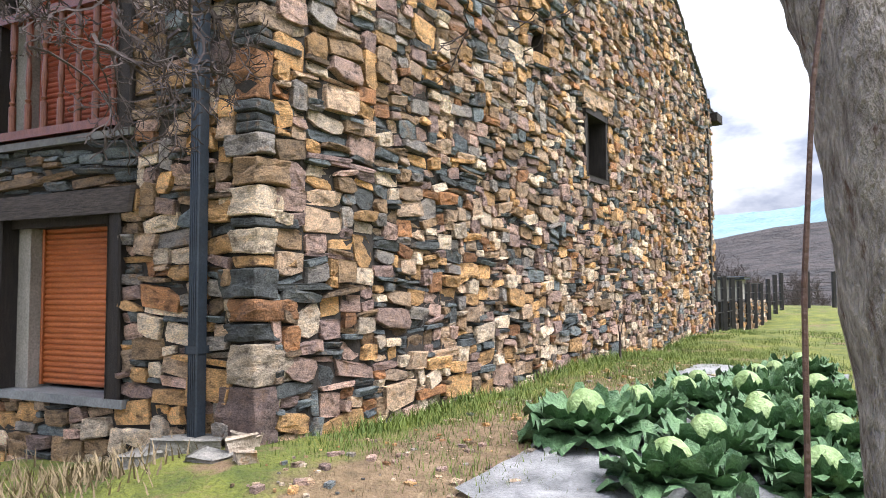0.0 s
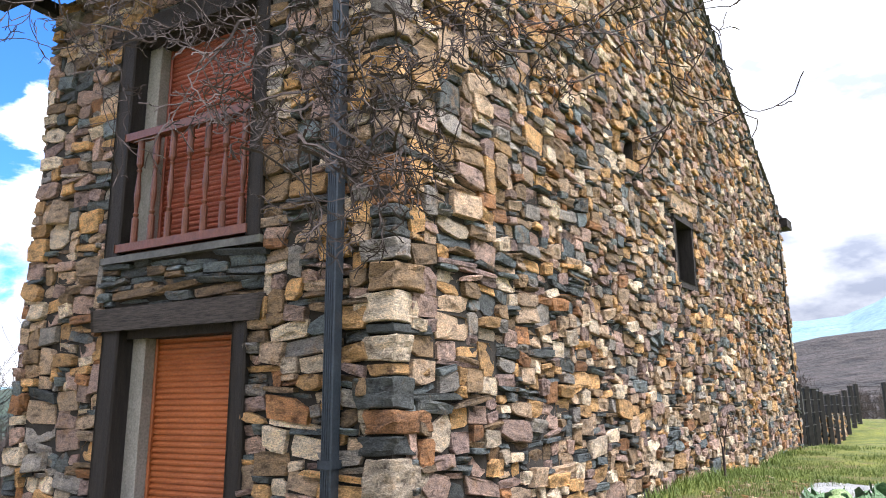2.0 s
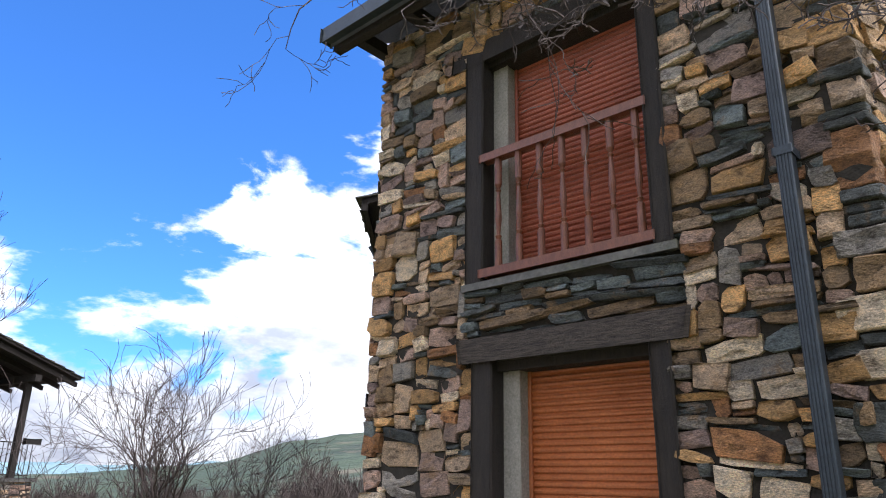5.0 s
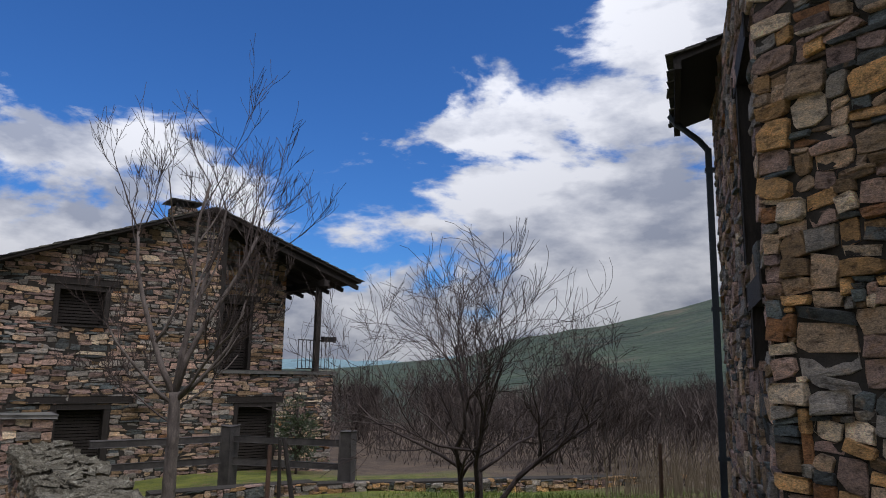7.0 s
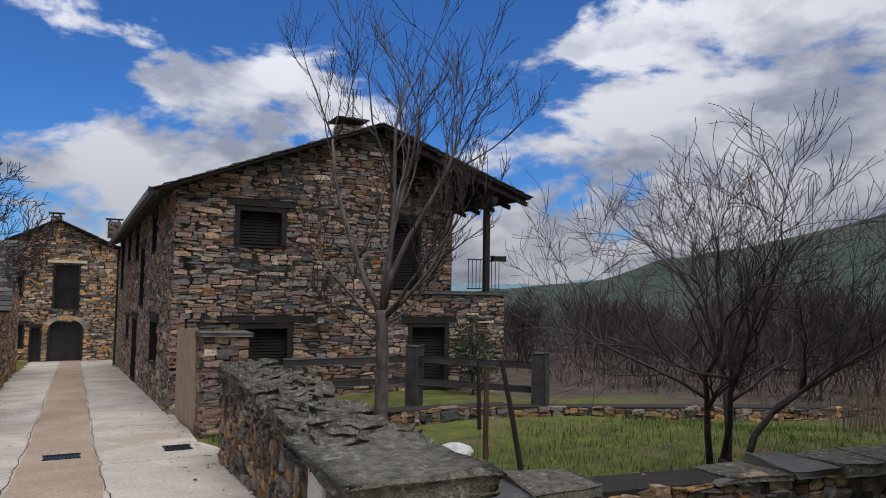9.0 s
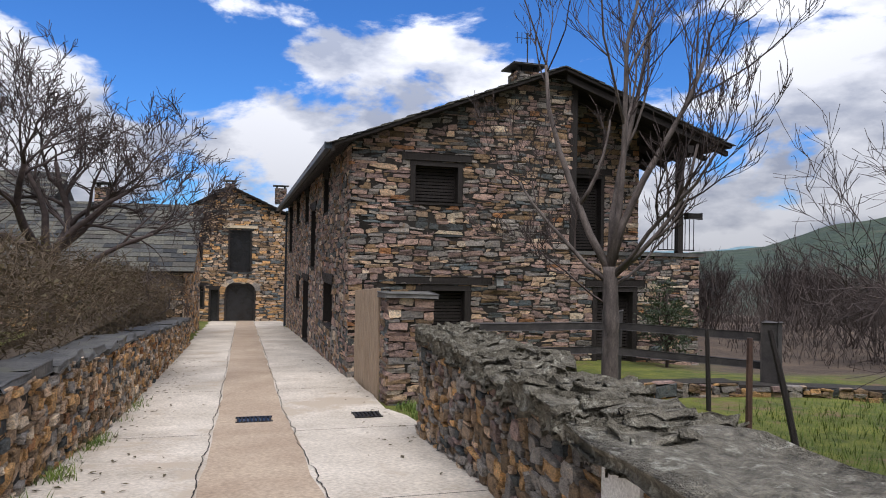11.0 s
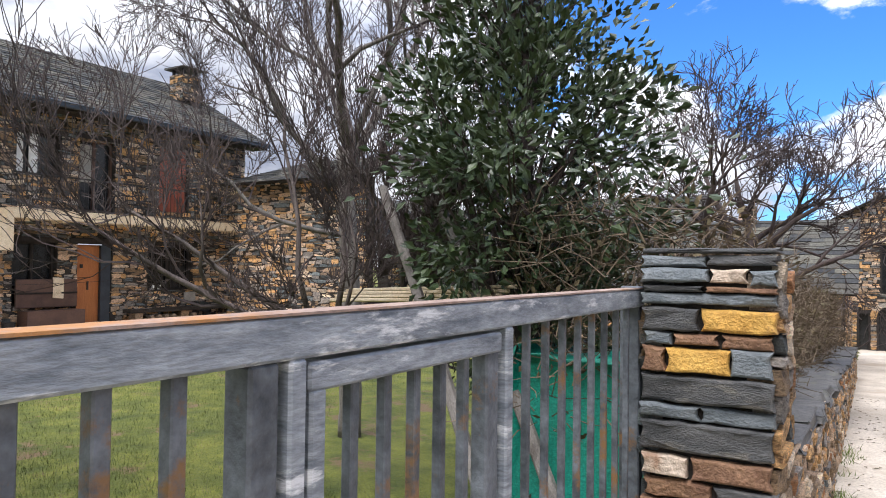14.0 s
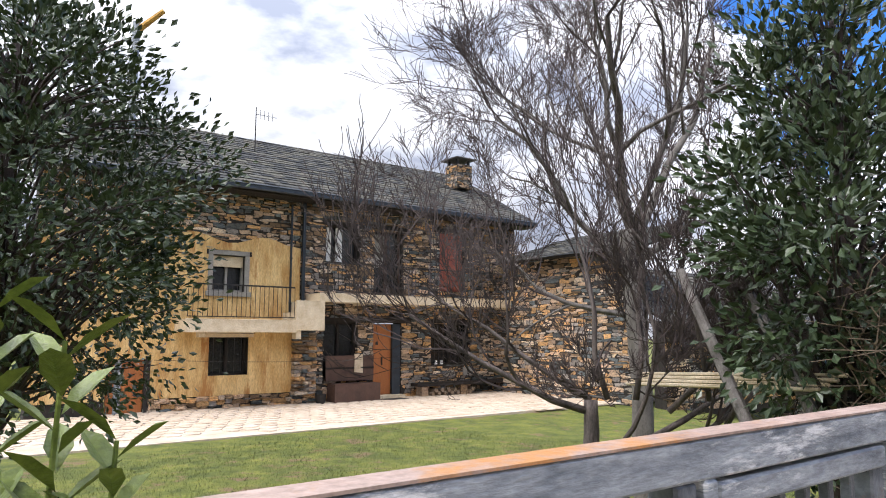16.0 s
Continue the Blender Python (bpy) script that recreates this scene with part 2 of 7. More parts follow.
def litter_beyond_the_field(m):
    """Brown leaf litter and scrub floor takes over from the grass past the field."""
    nodes, links = m.node_tree.nodes, m.node_tree.links
    b = nodes["Principled BSDF"]
    grass = b.inputs["Base Color"].links[0].from_socket
    pos = nodes.new("ShaderNodeNewGeometry").outputs["Position"]
    sep = nodes.new("ShaderNodeSeparateXYZ")
    links.new(pos, sep.inputs[0])
    wob = tex(nodes, links, pos, 0.25, 4.0)
    add = nodes.new("ShaderNodeMath")
    add.operation, add.inputs[1].default_value = "MULTIPLY_ADD", 9.0
    links.new(wob.outputs[0], add.inputs[0]), links.new(sep.outputs["Y"], add.inputs[2])
    rng = nodes.new("ShaderNodeMapRange")
    rng.inputs["From Min"].default_value, rng.inputs["From Max"].default_value = 18.5, 21.5
    links.new(add.outputs[0], rng.inputs["Value"])
    side = nodes.new("ShaderNodeMapRange")
    side.inputs["From Min"].default_value, side.inputs["From Max"].default_value = 3.0, -3.0
    links.new(sep.outputs["X"], side.inputs["Value"])
    f = nodes.new("ShaderNodeMath")
    f.operation = "MULTIPLY"
    links.new(rng.outputs[0], f.inputs[0]), links.new(side.outputs[0], f.inputs[1])
    n2 = tex(nodes, links, pos, 1.5, 6.0)
    lit = ramp(nodes, [(0.3, (0.05, 0.036, 0.028)), (0.7, (0.14, 0.10, 0.07))])
    links.new(n2.outputs[0], lit.inputs[0])
    # trodden bare soil between the gable and the cabbage bed
    off = nodes.new("ShaderNodeVectorMath")
    off.operation, off.inputs[1].default_value = "SUBTRACT", (-1.1325, 4.2623, 0)
    links.new(pos, off.inputs[0])
    dot = nodes.new("ShaderNodeVectorMath")
    dot.operation, dot.inputs[1].default_value = "DOT_PRODUCT", (0.833, -0.553, 0)
    links.new(off.outputs[0], dot.inputs[0])
    n3 = tex(nodes, links, pos, 1.3, 8.0, 0.7)
    wav = nodes.new("ShaderNodeMath")
    wav.operation, wav.inputs[1].default_value = "MULTIPLY_ADD", 1.6
    links.new(n3.outputs[0], wav.inputs[0]), links.new(dot.outputs["Value"], wav.inputs[2])
    band = ramp(nodes, [(0.0, (0, 0, 0)), (0.30, (0, 0, 0)), (0.37, (0.85, 0.85, 0.85)), (0.56, (0.85, 0.85, 0.85)), (0.68, (0, 0, 0))])
    fit = nodes.new("ShaderNodeMapRange")
    fit.inputs["From Min"].default_value, fit.inputs["From Max"].default_value = 0.0, 4.0
    links.new(wav.outputs[0], fit.inputs["Value"]), links.new(fit.outputs[0], band.inputs[0])
    n4 = tex(nodes, links, pos, 7.0, 8.0, 0.75)
    soil = ramp(nodes, [(0.3, (0.06, 0.035, 0.022)), (0.55, (0.20, 0.125, 0.08)), (0.72, (0.33, 0.24, 0.15))])
    links.new(n4.outputs[0], soil.inputs[0])
    run = nodes.new("ShaderNodeVectorMath")
    run.operation, run.inputs[1].default_value = "DOT_PRODUCT", (0.553, 0.833, 0)
    links.new(off.outputs[0], run.inputs[0])
    end = nodes.new("ShaderNodeMapRange")
    end.inputs["From Min"].default_value, end.inputs["From Max"].default_value = 4.5, 2.0
    mid = nodes.new("ShaderNodeMath")
    mid.operation, mid.inputs[1].default_value = "SUBTRACT", 1.5
    away = nodes.new("ShaderNodeMath")
    away.operation = "ABSOLUTE"
    links.new(run.outputs["Value"], mid.inputs[0]), links.new(mid.outputs[0], away.inputs[0])
    links.new(away.outputs[0], end.inputs["Value"])
    both_ = nodes.new("ShaderNodeMath")
    both_.operation = "MULTIPLY"
    links.new(band.outputs[0], both_.inputs[0]), links.new(end.outputs[0], both_.inputs[1])
    bare = mixc(nodes, links, both_.outputs[0], grass, soil.outputs[0])
    links.new(mixc(nodes, links, f.outputs[0], bare, lit.outputs[0]), b.inputs["Base Color"])


litter_beyond_the_field(M_GRASS)
M_CONC = mottled("worn_concrete", (0.42, 0.365, 0.295), (0.66, 0.59, 0.50), 0.9, 0.85, None, 0.35, fine=25.0, spot=(0.42, 0.35, 0.27))
M_STRIP = mottled("brown_paving_strip", (0.34, 0.25, 0.175), (0.47, 0.37, 0.27), 1.0, 0.85, None, 0.35, fine=25.0)
M_BARK = mottled("grey_bark", (0.15, 0.115, 0.10), (0.74, 0.66, 0.61), 13.0, 0.9, (2.5, 2.5, 0.7), 1.0, fine=45.0, spot=(0.15, 0.085, 0.065), dist=0.09)
M_TWIG = mottled("twig_bark", (0.026, 0.017, 0.017), (0.085, 0.062, 0.056), 6.0, 0.85, None, 0.3)
M_PALEBARK = mottled("pale_grey_bark", (0.09, 0.078, 0.068), (0.24, 0.22, 0.20), 5.0, 0.85, (2, 2, 0.6), 0.5)
M_GREYBARK = mottled("grey_brown_bark", (0.05, 0.04, 0.037), (0.19, 0.155, 0.14), 7.0, 0.85, (2, 2, 0.7), 0.6)
M_SILL = mottled("grey_slate_sill", (0.13, 0.14, 0.15), (0.22, 0.23, 0.24), 5.0, 0.6)
M_GATE = mottled("worn_grey_paint", (0.10, 0.12, 0.15), (0.38, 0.41, 0.45), 5.0, 0.5, (1, 1, 5), 0.25, 0.1, 30.0, spot=(0.66, 0.67, 0.69))
M_GATED = mottled("dark_gate_steel", (0.04, 0.046, 0.056), (0.19, 0.21, 0.24), 7.0, 0.5, None, 0.25, 0.2, 40.0, spot=(0.20, 0.11, 0.05))
M_RUSTY = mottled("rusty_top", (0.24, 0.155, 0.12), (0.40, 0.31, 0.265), 3.0, 0.75, None, 0.3, 0.0, 40.0, spot=(0.38, 0.18, 0.06))
M_PLANK = mottled("pale_weathered_planks", (0.28, 0.20, 0.135), (0.50, 0.385, 0.28), 4.0, 0.8, (8, 8, 0.6), 0.4)
M_RAILWOOD = mottled("dark_fence_wood", (0.02, 0.018, 0.02), (0.07, 0.062, 0.06), 4.0, 0.8, None, 0.5)
M_RENDER = mottled("stained_yellow_render", (0.44, 0.24, 0.07), (0.74, 0.54, 0.25), 1.9, 0.9, (2, 2, 0.5), 0.5, fine=22.0, spot=(0.36, 0.17, 0.05))
M_CREAM = mottled("cream_stone_cladding", (0.54, 0.42, 0.27), (0.72, 0.62, 0.46), 4.0, 0.7)
M_DOOR = mottled("orange_varnished_door", (0.28, 0.085, 0.02), (0.42, 0.15, 0.04), 4.0, 0.45, (8, 8, 0.8), 0.2)
M_BROWNP = mottled("brown_painted_panel", (0.06, 0.03, 0.022), (0.11, 0.058, 0.04), 4.0, 0.6)
M_WHITE = mottled("white_paint", (0.66, 0.65, 0.63), (0.8, 0.8, 0.79), 5.0, 0.5)
M_IRON = mottled("black_iron", (0.012, 0.012, 0.013), (0.04, 0.036, 0.034), 9.0, 0.5, None, 0.2, 0.4)
M_FLAG = mottled("cream_flagstone", (0.45, 0.35, 0.25), (0.66, 0.56, 0.45), 2.0, 0.8)
M_LEAF = mottled("dark_holly_leaf", (0.018, 0.036, 0.018), (0.07, 0.10, 0.04), 5.0, 0.3, None, 0.2)
M_LEAF2 = mottled("laurel_leaf", (0.08, 0.12, 0.015), (0.20, 0.25, 0.045), 12.0, 0.4, None, 0.2)
M_CABB = mottled("savoy_leaf", (0.035, 0.10, 0.04), (0.14, 0.26, 0.11), 8.0, 0.55, None, 1.0, fine=55.0)
M_HEAD = mottled("cabbage_heart", (0.17, 0.27, 0.09), (0.36, 0.46, 0.21), 6.0, 0.5, None, 0.9, fine=50.0)
M_PLASTIC = mottled("mulch_film", (0.10, 0.105, 0.11), (0.36, 0.36, 0.37), 5.0, 0.35, None, 0.5)
M_HEDGE = mottled("dry_hedge_twig", (0.06, 0.042, 0.028), (0.15, 0.11, 0.07), 9.0, 0.9)
M_DRYLEAF = mottled("dry_leaf", (0.05, 0.045, 0.018), (0.14, 0.10, 0.05), 9.0, 0.8)
M_TARP = mottled("green_tarpaulin", (0.0, 0.16, 0.11), (0.01, 0.26, 0.19), 3.0, 0.4, None, 0.5)
M_LOG = mottled("split_log", (0.12, 0.08, 0.05), (0.30, 0.22, 0.15), 9.0, 0.85)
M_REED = mottled("dry_reeds", (0.16, 0.12, 0.085), (0.30, 0.24, 0.17), 5.0, 0.9)
M_SCRUB = mottled("winter_scrub", (0.045, 0.036, 0.034), (0.11, 0.085, 0.075), 3.0, 0.95)
M_HILL = mottled("forested_hill", (0.010, 0.024, 0.018), (0.05, 0.075, 0.042), 0.03, 1.0, None, 0.5, fine=0.13, spot=(0.10, 0.085, 0.06), dist=6.0)
# distance haze is mixed into this pale blue-green base colour
M_FAR = mottled("haze_tinted_mountain", (0.12, 0.22, 0.27), (0.19, 0.29, 0.32), 0.01, 1.0, None, 0.0, fine=0.08)
M_WOODS = mottled("bare_woodland_slope", (0.010, 0.010, 0.012), (0.075, 0.06, 0.056), 0.14, 1.0, None, 1.0, fine=0.45, dist=3.0)
M_LAMP = mottled("lamp_glass", (0.2, 0.2, 0.2), (0.35, 0.35, 0.33), 5.0, 0.1)

# ---- mesh helpers ----


def raw(name, verts, faces, mat, parent=None, label="", smooth=False):
    me = bpy.data.meshes.new(name)
    me.from_pydata([tuple(v) for v in verts], [], faces)
    if smooth:
        me.polygons.foreach_set("use_smooth", [True] * len(me.polygons))
    me.materials.append(mat)
    ob = new(name, me)
    if parent is not None:
        ob.parent = parent
    return tagged(ob, label)


def part(name, bm, mat, parent=None, label="", smooth=False):
    me = bpy.data.meshes.new(name)
    bmesh.ops.recalc_face_normals(bm, faces=bm.faces)
    bm.to_mesh(me)
    bm.free()
    if smooth:
        me.polygons.foreach_set("use_smooth", [True] * len(me.polygons))
    me.materials.append(mat)
    ob = new(name, me)
    if parent is not None:
        ob.parent = parent
    return tagged(ob, label)


def thing(name, label, category, group="", kind="", at=None):
    e = new(name)
    e.empty_display_size = 0.1
    if at is not None:
        e.location = at
    return tagged(e, label, category, group, kind)


class Frame:
    """A local frame on the plan: s along a wall, n outwards from it, z up."""

    def __init__(self, origin, yaw, flip=False):
        self.o = Vector((origin[0], origin[1], 0))
        a = radians(yaw)
        self.d = Vector((-math.sin(a), math.cos(a), 0))
        self.n = Vector((self.d.y, -self.d.x, 0)) * (-1 if flip else 1)
        self.m = Matrix(((self.d.x, self.n.x, 0, self.o.x), (self.d.y, self.n.y, 0, self.o.y), (0, 0, 1, 0), (0, 0, 0, 1)))

    def at(self, s, n, z):
        return self.o + self.d * s + self.n * n + Vector((0, 0, z))


def block(bm, f, s0, s1, n0, n1, z0, z1, bev=0.006, jitter=0.0, rnd=random):
    """A bevelled block in a frame, added to bm."""
    r = bmesh.ops.create_cube(bm, size=1)
    vs = r["verts"]
    for v in vs:
        v.co = f.at(s0 + (v.co.x + .5) * (s1 - s0) + rnd.uniform(-jitter, jitter), n0 + (v.co.y + .5) * (n1 - n0) + rnd.uniform(-jitter, jitter), z0 + (v.co.z + .5) * (z1 - z0) + rnd.uniform(-jitter, jitter))
    if bev:
        es = {e for v in vs for e in v.link_edges}
        bmesh.ops.bevel(bm, geom=list(es), offset=bev, segments=1, affect="EDGES")


def one(name, f, dims, mat, parent, label="", bev=0.006, jitter=0.0):
    bm = bmesh.new()
    block(bm, f, *dims, bev=bev, jitter=jitter)
    return part(name, bm, mat, parent, label)


def tube(points, radii, sides=6):
    """Verts and faces of a tapered tube along points."""
    verts, faces = [], []
    pts = [Vector(p) for p in points]
    for i, p in enumerate(pts):
        w = (pts[min(i + 1, len(pts) - 1)] - pts[max(i - 1, 0)])
        w = w.normalized() if w.length > 1e-9 else Vector((0, 0, 1))
        a = w.orthogonal().normalized()
        if i:
            a = (keep - w * keep.dot(w))
            a = a.normalized() if a.length > 1e-6 else w.orthogonal().normalized()
        keep = a
        b = w.cross(a)
        for k in range(sides):
            t = 2 * math.pi * k / sides
            verts.append(p + (a * math.cos(t) + b * math.sin(t)) * radii[i])
        if i:
            o = (i - 1) * sides
            for k in range(sides):
                k2 = (k + 1) % sides
                faces.append((o + k, o + k2, o + sides + k2, o + sides + k))
    faces.append(tuple(range(sides))[::-1])
    faces.append(tuple(range(len(verts) - sides, len(verts))))
    return verts, faces


class Bag:
    """Gathers verts and faces of many pieces for one mesh."""

    def __init__(self):
        self.v, self.f = [], []

    def add(self, vf):
        o = len(self.v)
        self.v.extend(vf[0])
        self.f.extend(tuple(i + o for i in q) for q in vf[1])

    def done(self, name, mat, parent=None, label="", smooth=False):
        return raw(name, self.v, self.f, mat, parent, label, smooth)


def lathe(profile, sides=12):
    """Verts and faces of a turned piece from (radius, z)."""
    verts = [Vector((r * math.cos(2 * math.pi * k / sides), r * math.sin(2 * math.pi * k / sides), z)) for r, z in profile for k in range(sides)]
    faces = [(i * sides + k, i * sides + (k + 1) % sides, (i + 1) * sides + (k + 1) % sides, (i + 1) * sides + k) for i in range(len(profile) - 1) for k in range(sides)]
    faces += [tuple(range(sides))[::-1], tuple(range(len(verts) - sides, len(verts)))]
    return verts, faces


# ---- masonry ----


def stone_shape(rnd, rough):
    """One stone in a unit box: ragged outline with struck-off corners, a worn arris and a hewn, uneven face."""
    out = []
    for cx, cy in ((-1, -1), (1, -1), (1, 1), (-1, 1)):
        jx, jy = .5 - rnd.uniform(0, rough), .5 - rnd.uniform(0, rough * 1.2)
        if rnd.random() < .6:
            k1, k2 = rnd.choice(((.05, .28), (.26, .07), (.1, .12), (.18, .18), (.3, .25)))
            k1, k2 = k1 * rnd.uniform(.7, 1.2), k2 * rnd.uniform(.7, 1.2)
            out += [(cx * jx, cy * (jy - k2)), (cx * (jx - k1), cy * jy)]
        else:
            out.append((cx * jx, cy * jy))
    out.sort(key=lambda q: math.atan2(q[1], q[0]))
    n = len(out)
    tx, ty = rnd.uniform(-.16, .16), rnd.uniform(-.16, .16)
    v = [(x, y, -.5) for x, y in out] + [(x, y, rnd.uniform(.36, .43)) for x, y in out]
    v += [(x * rnd.uniform(.95, .99), y * rnd.uniform(.92, .98), .44 + tx * x * 1.4 + ty * y * 1.4 + rnd.uniform(-.05, .03)) for x, y in out]
    v += [(x * rnd.uniform(.35, .7), y * rnd.uniform(.35, .7), .45 + tx * x * 1.2 + ty * y * 1.2 + rnd.uniform(-.05, .05)) for x, y in out]
    v += [(rnd.uniform(-.15, .15), rnd.uniform(-.15, .15), .45 + rnd.uniform(-.04, .06))]
    f = []
    for k in range(n):
        j = (k + 1) % n
        for a in range(3):
            f.append((a * n + k, a * n + j, (a + 1) * n + j, (a + 1) * n + k))
        f.append((3 * n + k, 3 * n + j, 4 * n))
    return np.array(v), f


def packed(s0, s1, zbot, ztop, holes, rnd, unit, big, slate):
    """Rubble without courses: blocks, slips of slate and pinnings fitted into one another. Gives (s0, s1, z0, z1)."""
    gx, gz = .056 * unit, .032 * unit
    nx = max(1, int(round((s1 - s0) / gx)))
    gx = (s1 - s0) / nx
    nz = int((max(ztop(s0 + (s1 - s0) * k / 24) for k in range(25)) - zbot) / gz)
    free = np.zeros((nz, nx), bool)
    for i in range(nx):
        sm = s0 + (i + .5) * gx
        free[:max(0, int((ztop(sm) - zbot) / gz)), i] = True
    for a, b, c, e in holes:
        free[max(0, int(round((c - zbot) / gz))):max(0, int(round((e - zbot) / gz))), max(0, int(round((a - s0) / gx))):max(0, int(round((b - s0) / gx)))] = False
    cells = []
    for k in range(nz):
        i = 0
        while i < nx:
            if not free[k, i]:
                i += 1
                continue
            q = rnd.random()
            if q < slate:
                w, h = rnd.randint(3, 8), 1
            elif q < slate + big:
                w, h = rnd.randint(4, 6), rnd.randint(4, 6)
            elif q < slate + big + .17:
                w, h = rnd.randint(1, 2), rnd.randint(1, 2)
            else:
                w, h = rnd.choice(((3, 2), (4, 2), (5, 2), (3, 3), (4, 3), (5, 3), (4, 4), (3, 4), (2, 3), (2, 2)))
            ww = 0
            while ww < w and i + ww < nx and free[k, i + ww]:
                ww += 1
            if i + ww + 1 == nx or (i + ww + 1 < nx and free[k, i + ww] and not free[k, i + ww + 1]):
                ww += 1
            hh = 1
            while hh < h and k + hh < nz and free[k + hh, i:i + ww].all():
                hh += 1
            free[k:k + hh, i:i + ww] = False
            cells.append((s0 + i * gx, s0 + (i + ww) * gx, zbot + k * gz, zbot + (k + hh) * gz))
            i += ww
    return cells


_r = random.Random(5)
SHAPES = [stone_shape(_r, 0.12) for _ in range(60)]
SHAPE_MESH = {}


def shape_mesh(i, mat):
    if (i, mat.name) not in SHAPE_MESH:
        me = bpy.data.meshes.new("stone")
        me.from_pydata([tuple(p) for p in SHAPES[i][0]], [], SHAPES[i][1])
        me.materials.append(mat)
        SHAPE_MESH[i, mat.name] = me
    return SHAPE_MESH[i, mat.name]


STONES_TODO = []


def masonry(parent, f, s0, s1, zbot, ztop, holes, look_, wide, high, seed, near=None, proud=0.035, thin=0.3, depth=0.12, pack=None):
    """Lay rubble on the face n = 0 of frame f, course by course (or packed: unit, share of big, share of slate), round the holes (s0, s1, z0, z1). near(s, z): laid as single pieces."""
    rnd = random.Random(seed)
    cells = []
    z = zbot
    zmax = max(ztop(s0 + (s1 - s0) * k / 24) for k in range(25))
    if pack:
        cells, zmax = packed(s0, s1, zbot, ztop, holes, rnd, *pack), zbot
    while z < zmax - .02:
        h = rnd.uniform(*high)
        for a, b, c, e in holes:                     # courses meet sills and heads
            for lim in (c, e):
                if z + h * .45 < lim < z + h * 1.4:
                    h = lim - z
        zm = z + h / 2
        spans = [(s0, s1)]
        for a, b, c, e in holes:
            if c < zm < e:
                spans = [q for p in spans for q in ((p[0], min(p[1], a)), (max(p[0], b), p[1])) if q[1] - q[0] > .02]
        for a, b in spans:
            s = a
            while s < b - .01:
                w = rnd.uniform(*wide) * (1 + .6 * (rnd.random() < .15))
                if b - s - w < wide[0] * .7:
                    w = b - s
                w = min(w, b - s)
                top = ztop(s + w / 2)
                if zm < top:
                    hh = min(h, top - z)
                    k = 1
                    if hh > .075 and rnd.random() < thin:
                        k = 2 if hh < .16 or rnd.random() < .5 else 3
                    cut = [0] + sorted(rnd.uniform(.25, .75) for _ in range(k - 1)) + [1] if k < 3 else [0, .32, .66, 1]
                    for i in range(k):
                        cells.append((s, s + w, z + hh * cut[i], z + hh * cut[i + 1]))
                s += w
        z += h
    bags, singles = {}, 0
    for a, b, c, e in cells:
        w, h = (b - a) * rnd.uniform(.98, 1.12), (e - c) * rnd.uniform(1.0, 1.16)
        sm = (a + b) / 2
        zm = (c + e) / 2 + .022 * math.sin(sm * 2.3 + seed) + .014 * math.sin(sm * 6.1 + c * 3)
        d = depth * rnd.uniform(.8, 1.2)
        p = f.at(sm, proud * rnd.uniform(.2, 1.3) - d / 2, zm)
        tilt = rnd.gauss(0, .10 if look_ == 'warm' else .05)
        ax = f.d * math.cos(tilt) + Vector((0, 0, math.sin(tilt)))
        ay = Vector((0, 0, math.cos(tilt))) - f.d * math.sin(tilt)
        i = rnd.randrange(len(SHAPES))
        if pack:
            sm += rnd.uniform(-.012, .012)
        sx = -1 if rnd.random() < .5 else 1
        lean = f.n + f.d * rnd.uniform(-.10, .10) + Vector((0, 0, rnd.uniform(-.08, .08)))
        m = Matrix(((ax.x * w * sx, ay.x * h, lean.x * d, p.x), (ax.y * w * sx, ay.y * h, lean.y * d, p.y), (ax.z * w * sx, ay.z * h, lean.z * d, p.z), (0, 0, 0, 1)))
        lk = "slate" if look_ in ("warm", "yard", "grey") and (e - c < .058 or (b - a) > 4.2 * (e - c)) and rnd.random() < {"grey": .18, "yard": .25}.get(look_, .6) else look_
        if near and singles < 300 and near(sm, zm):
            singles += 1
            STONES_TODO.append((parent, i, STONE[lk][0], m))
        else:
            bag = bags.setdefault(lk, [[], [], 0])
            mm = np.array(m)
            v = SHAPES[i][0] @ mm[:3, :3].T + mm[:3, 3]
            bag[0].append(v)
            bag[1].extend(tuple(q + bag[2] for q in fc) for fc in SHAPES[i][1])
            bag[2] += len(v)
    for lk, bag in bags.items():
        ob = raw("stonework", np.concatenate(bag[0]).tolist(), bag[1], STONE[lk][1], parent)
        ob["kind"] = "stuff"


def lay_singles():
    """The pieces that stand nearest to the path, one object each."""
    for parent, i, mat, m in STONES_TODO:
        ob = new("stone", shape_mesh(i, mat))
        ob.parent = parent
        loc, rot, sca = m.decompose()
        ob.matrix_basis = Matrix.LocRotScale(loc, rot, sca)


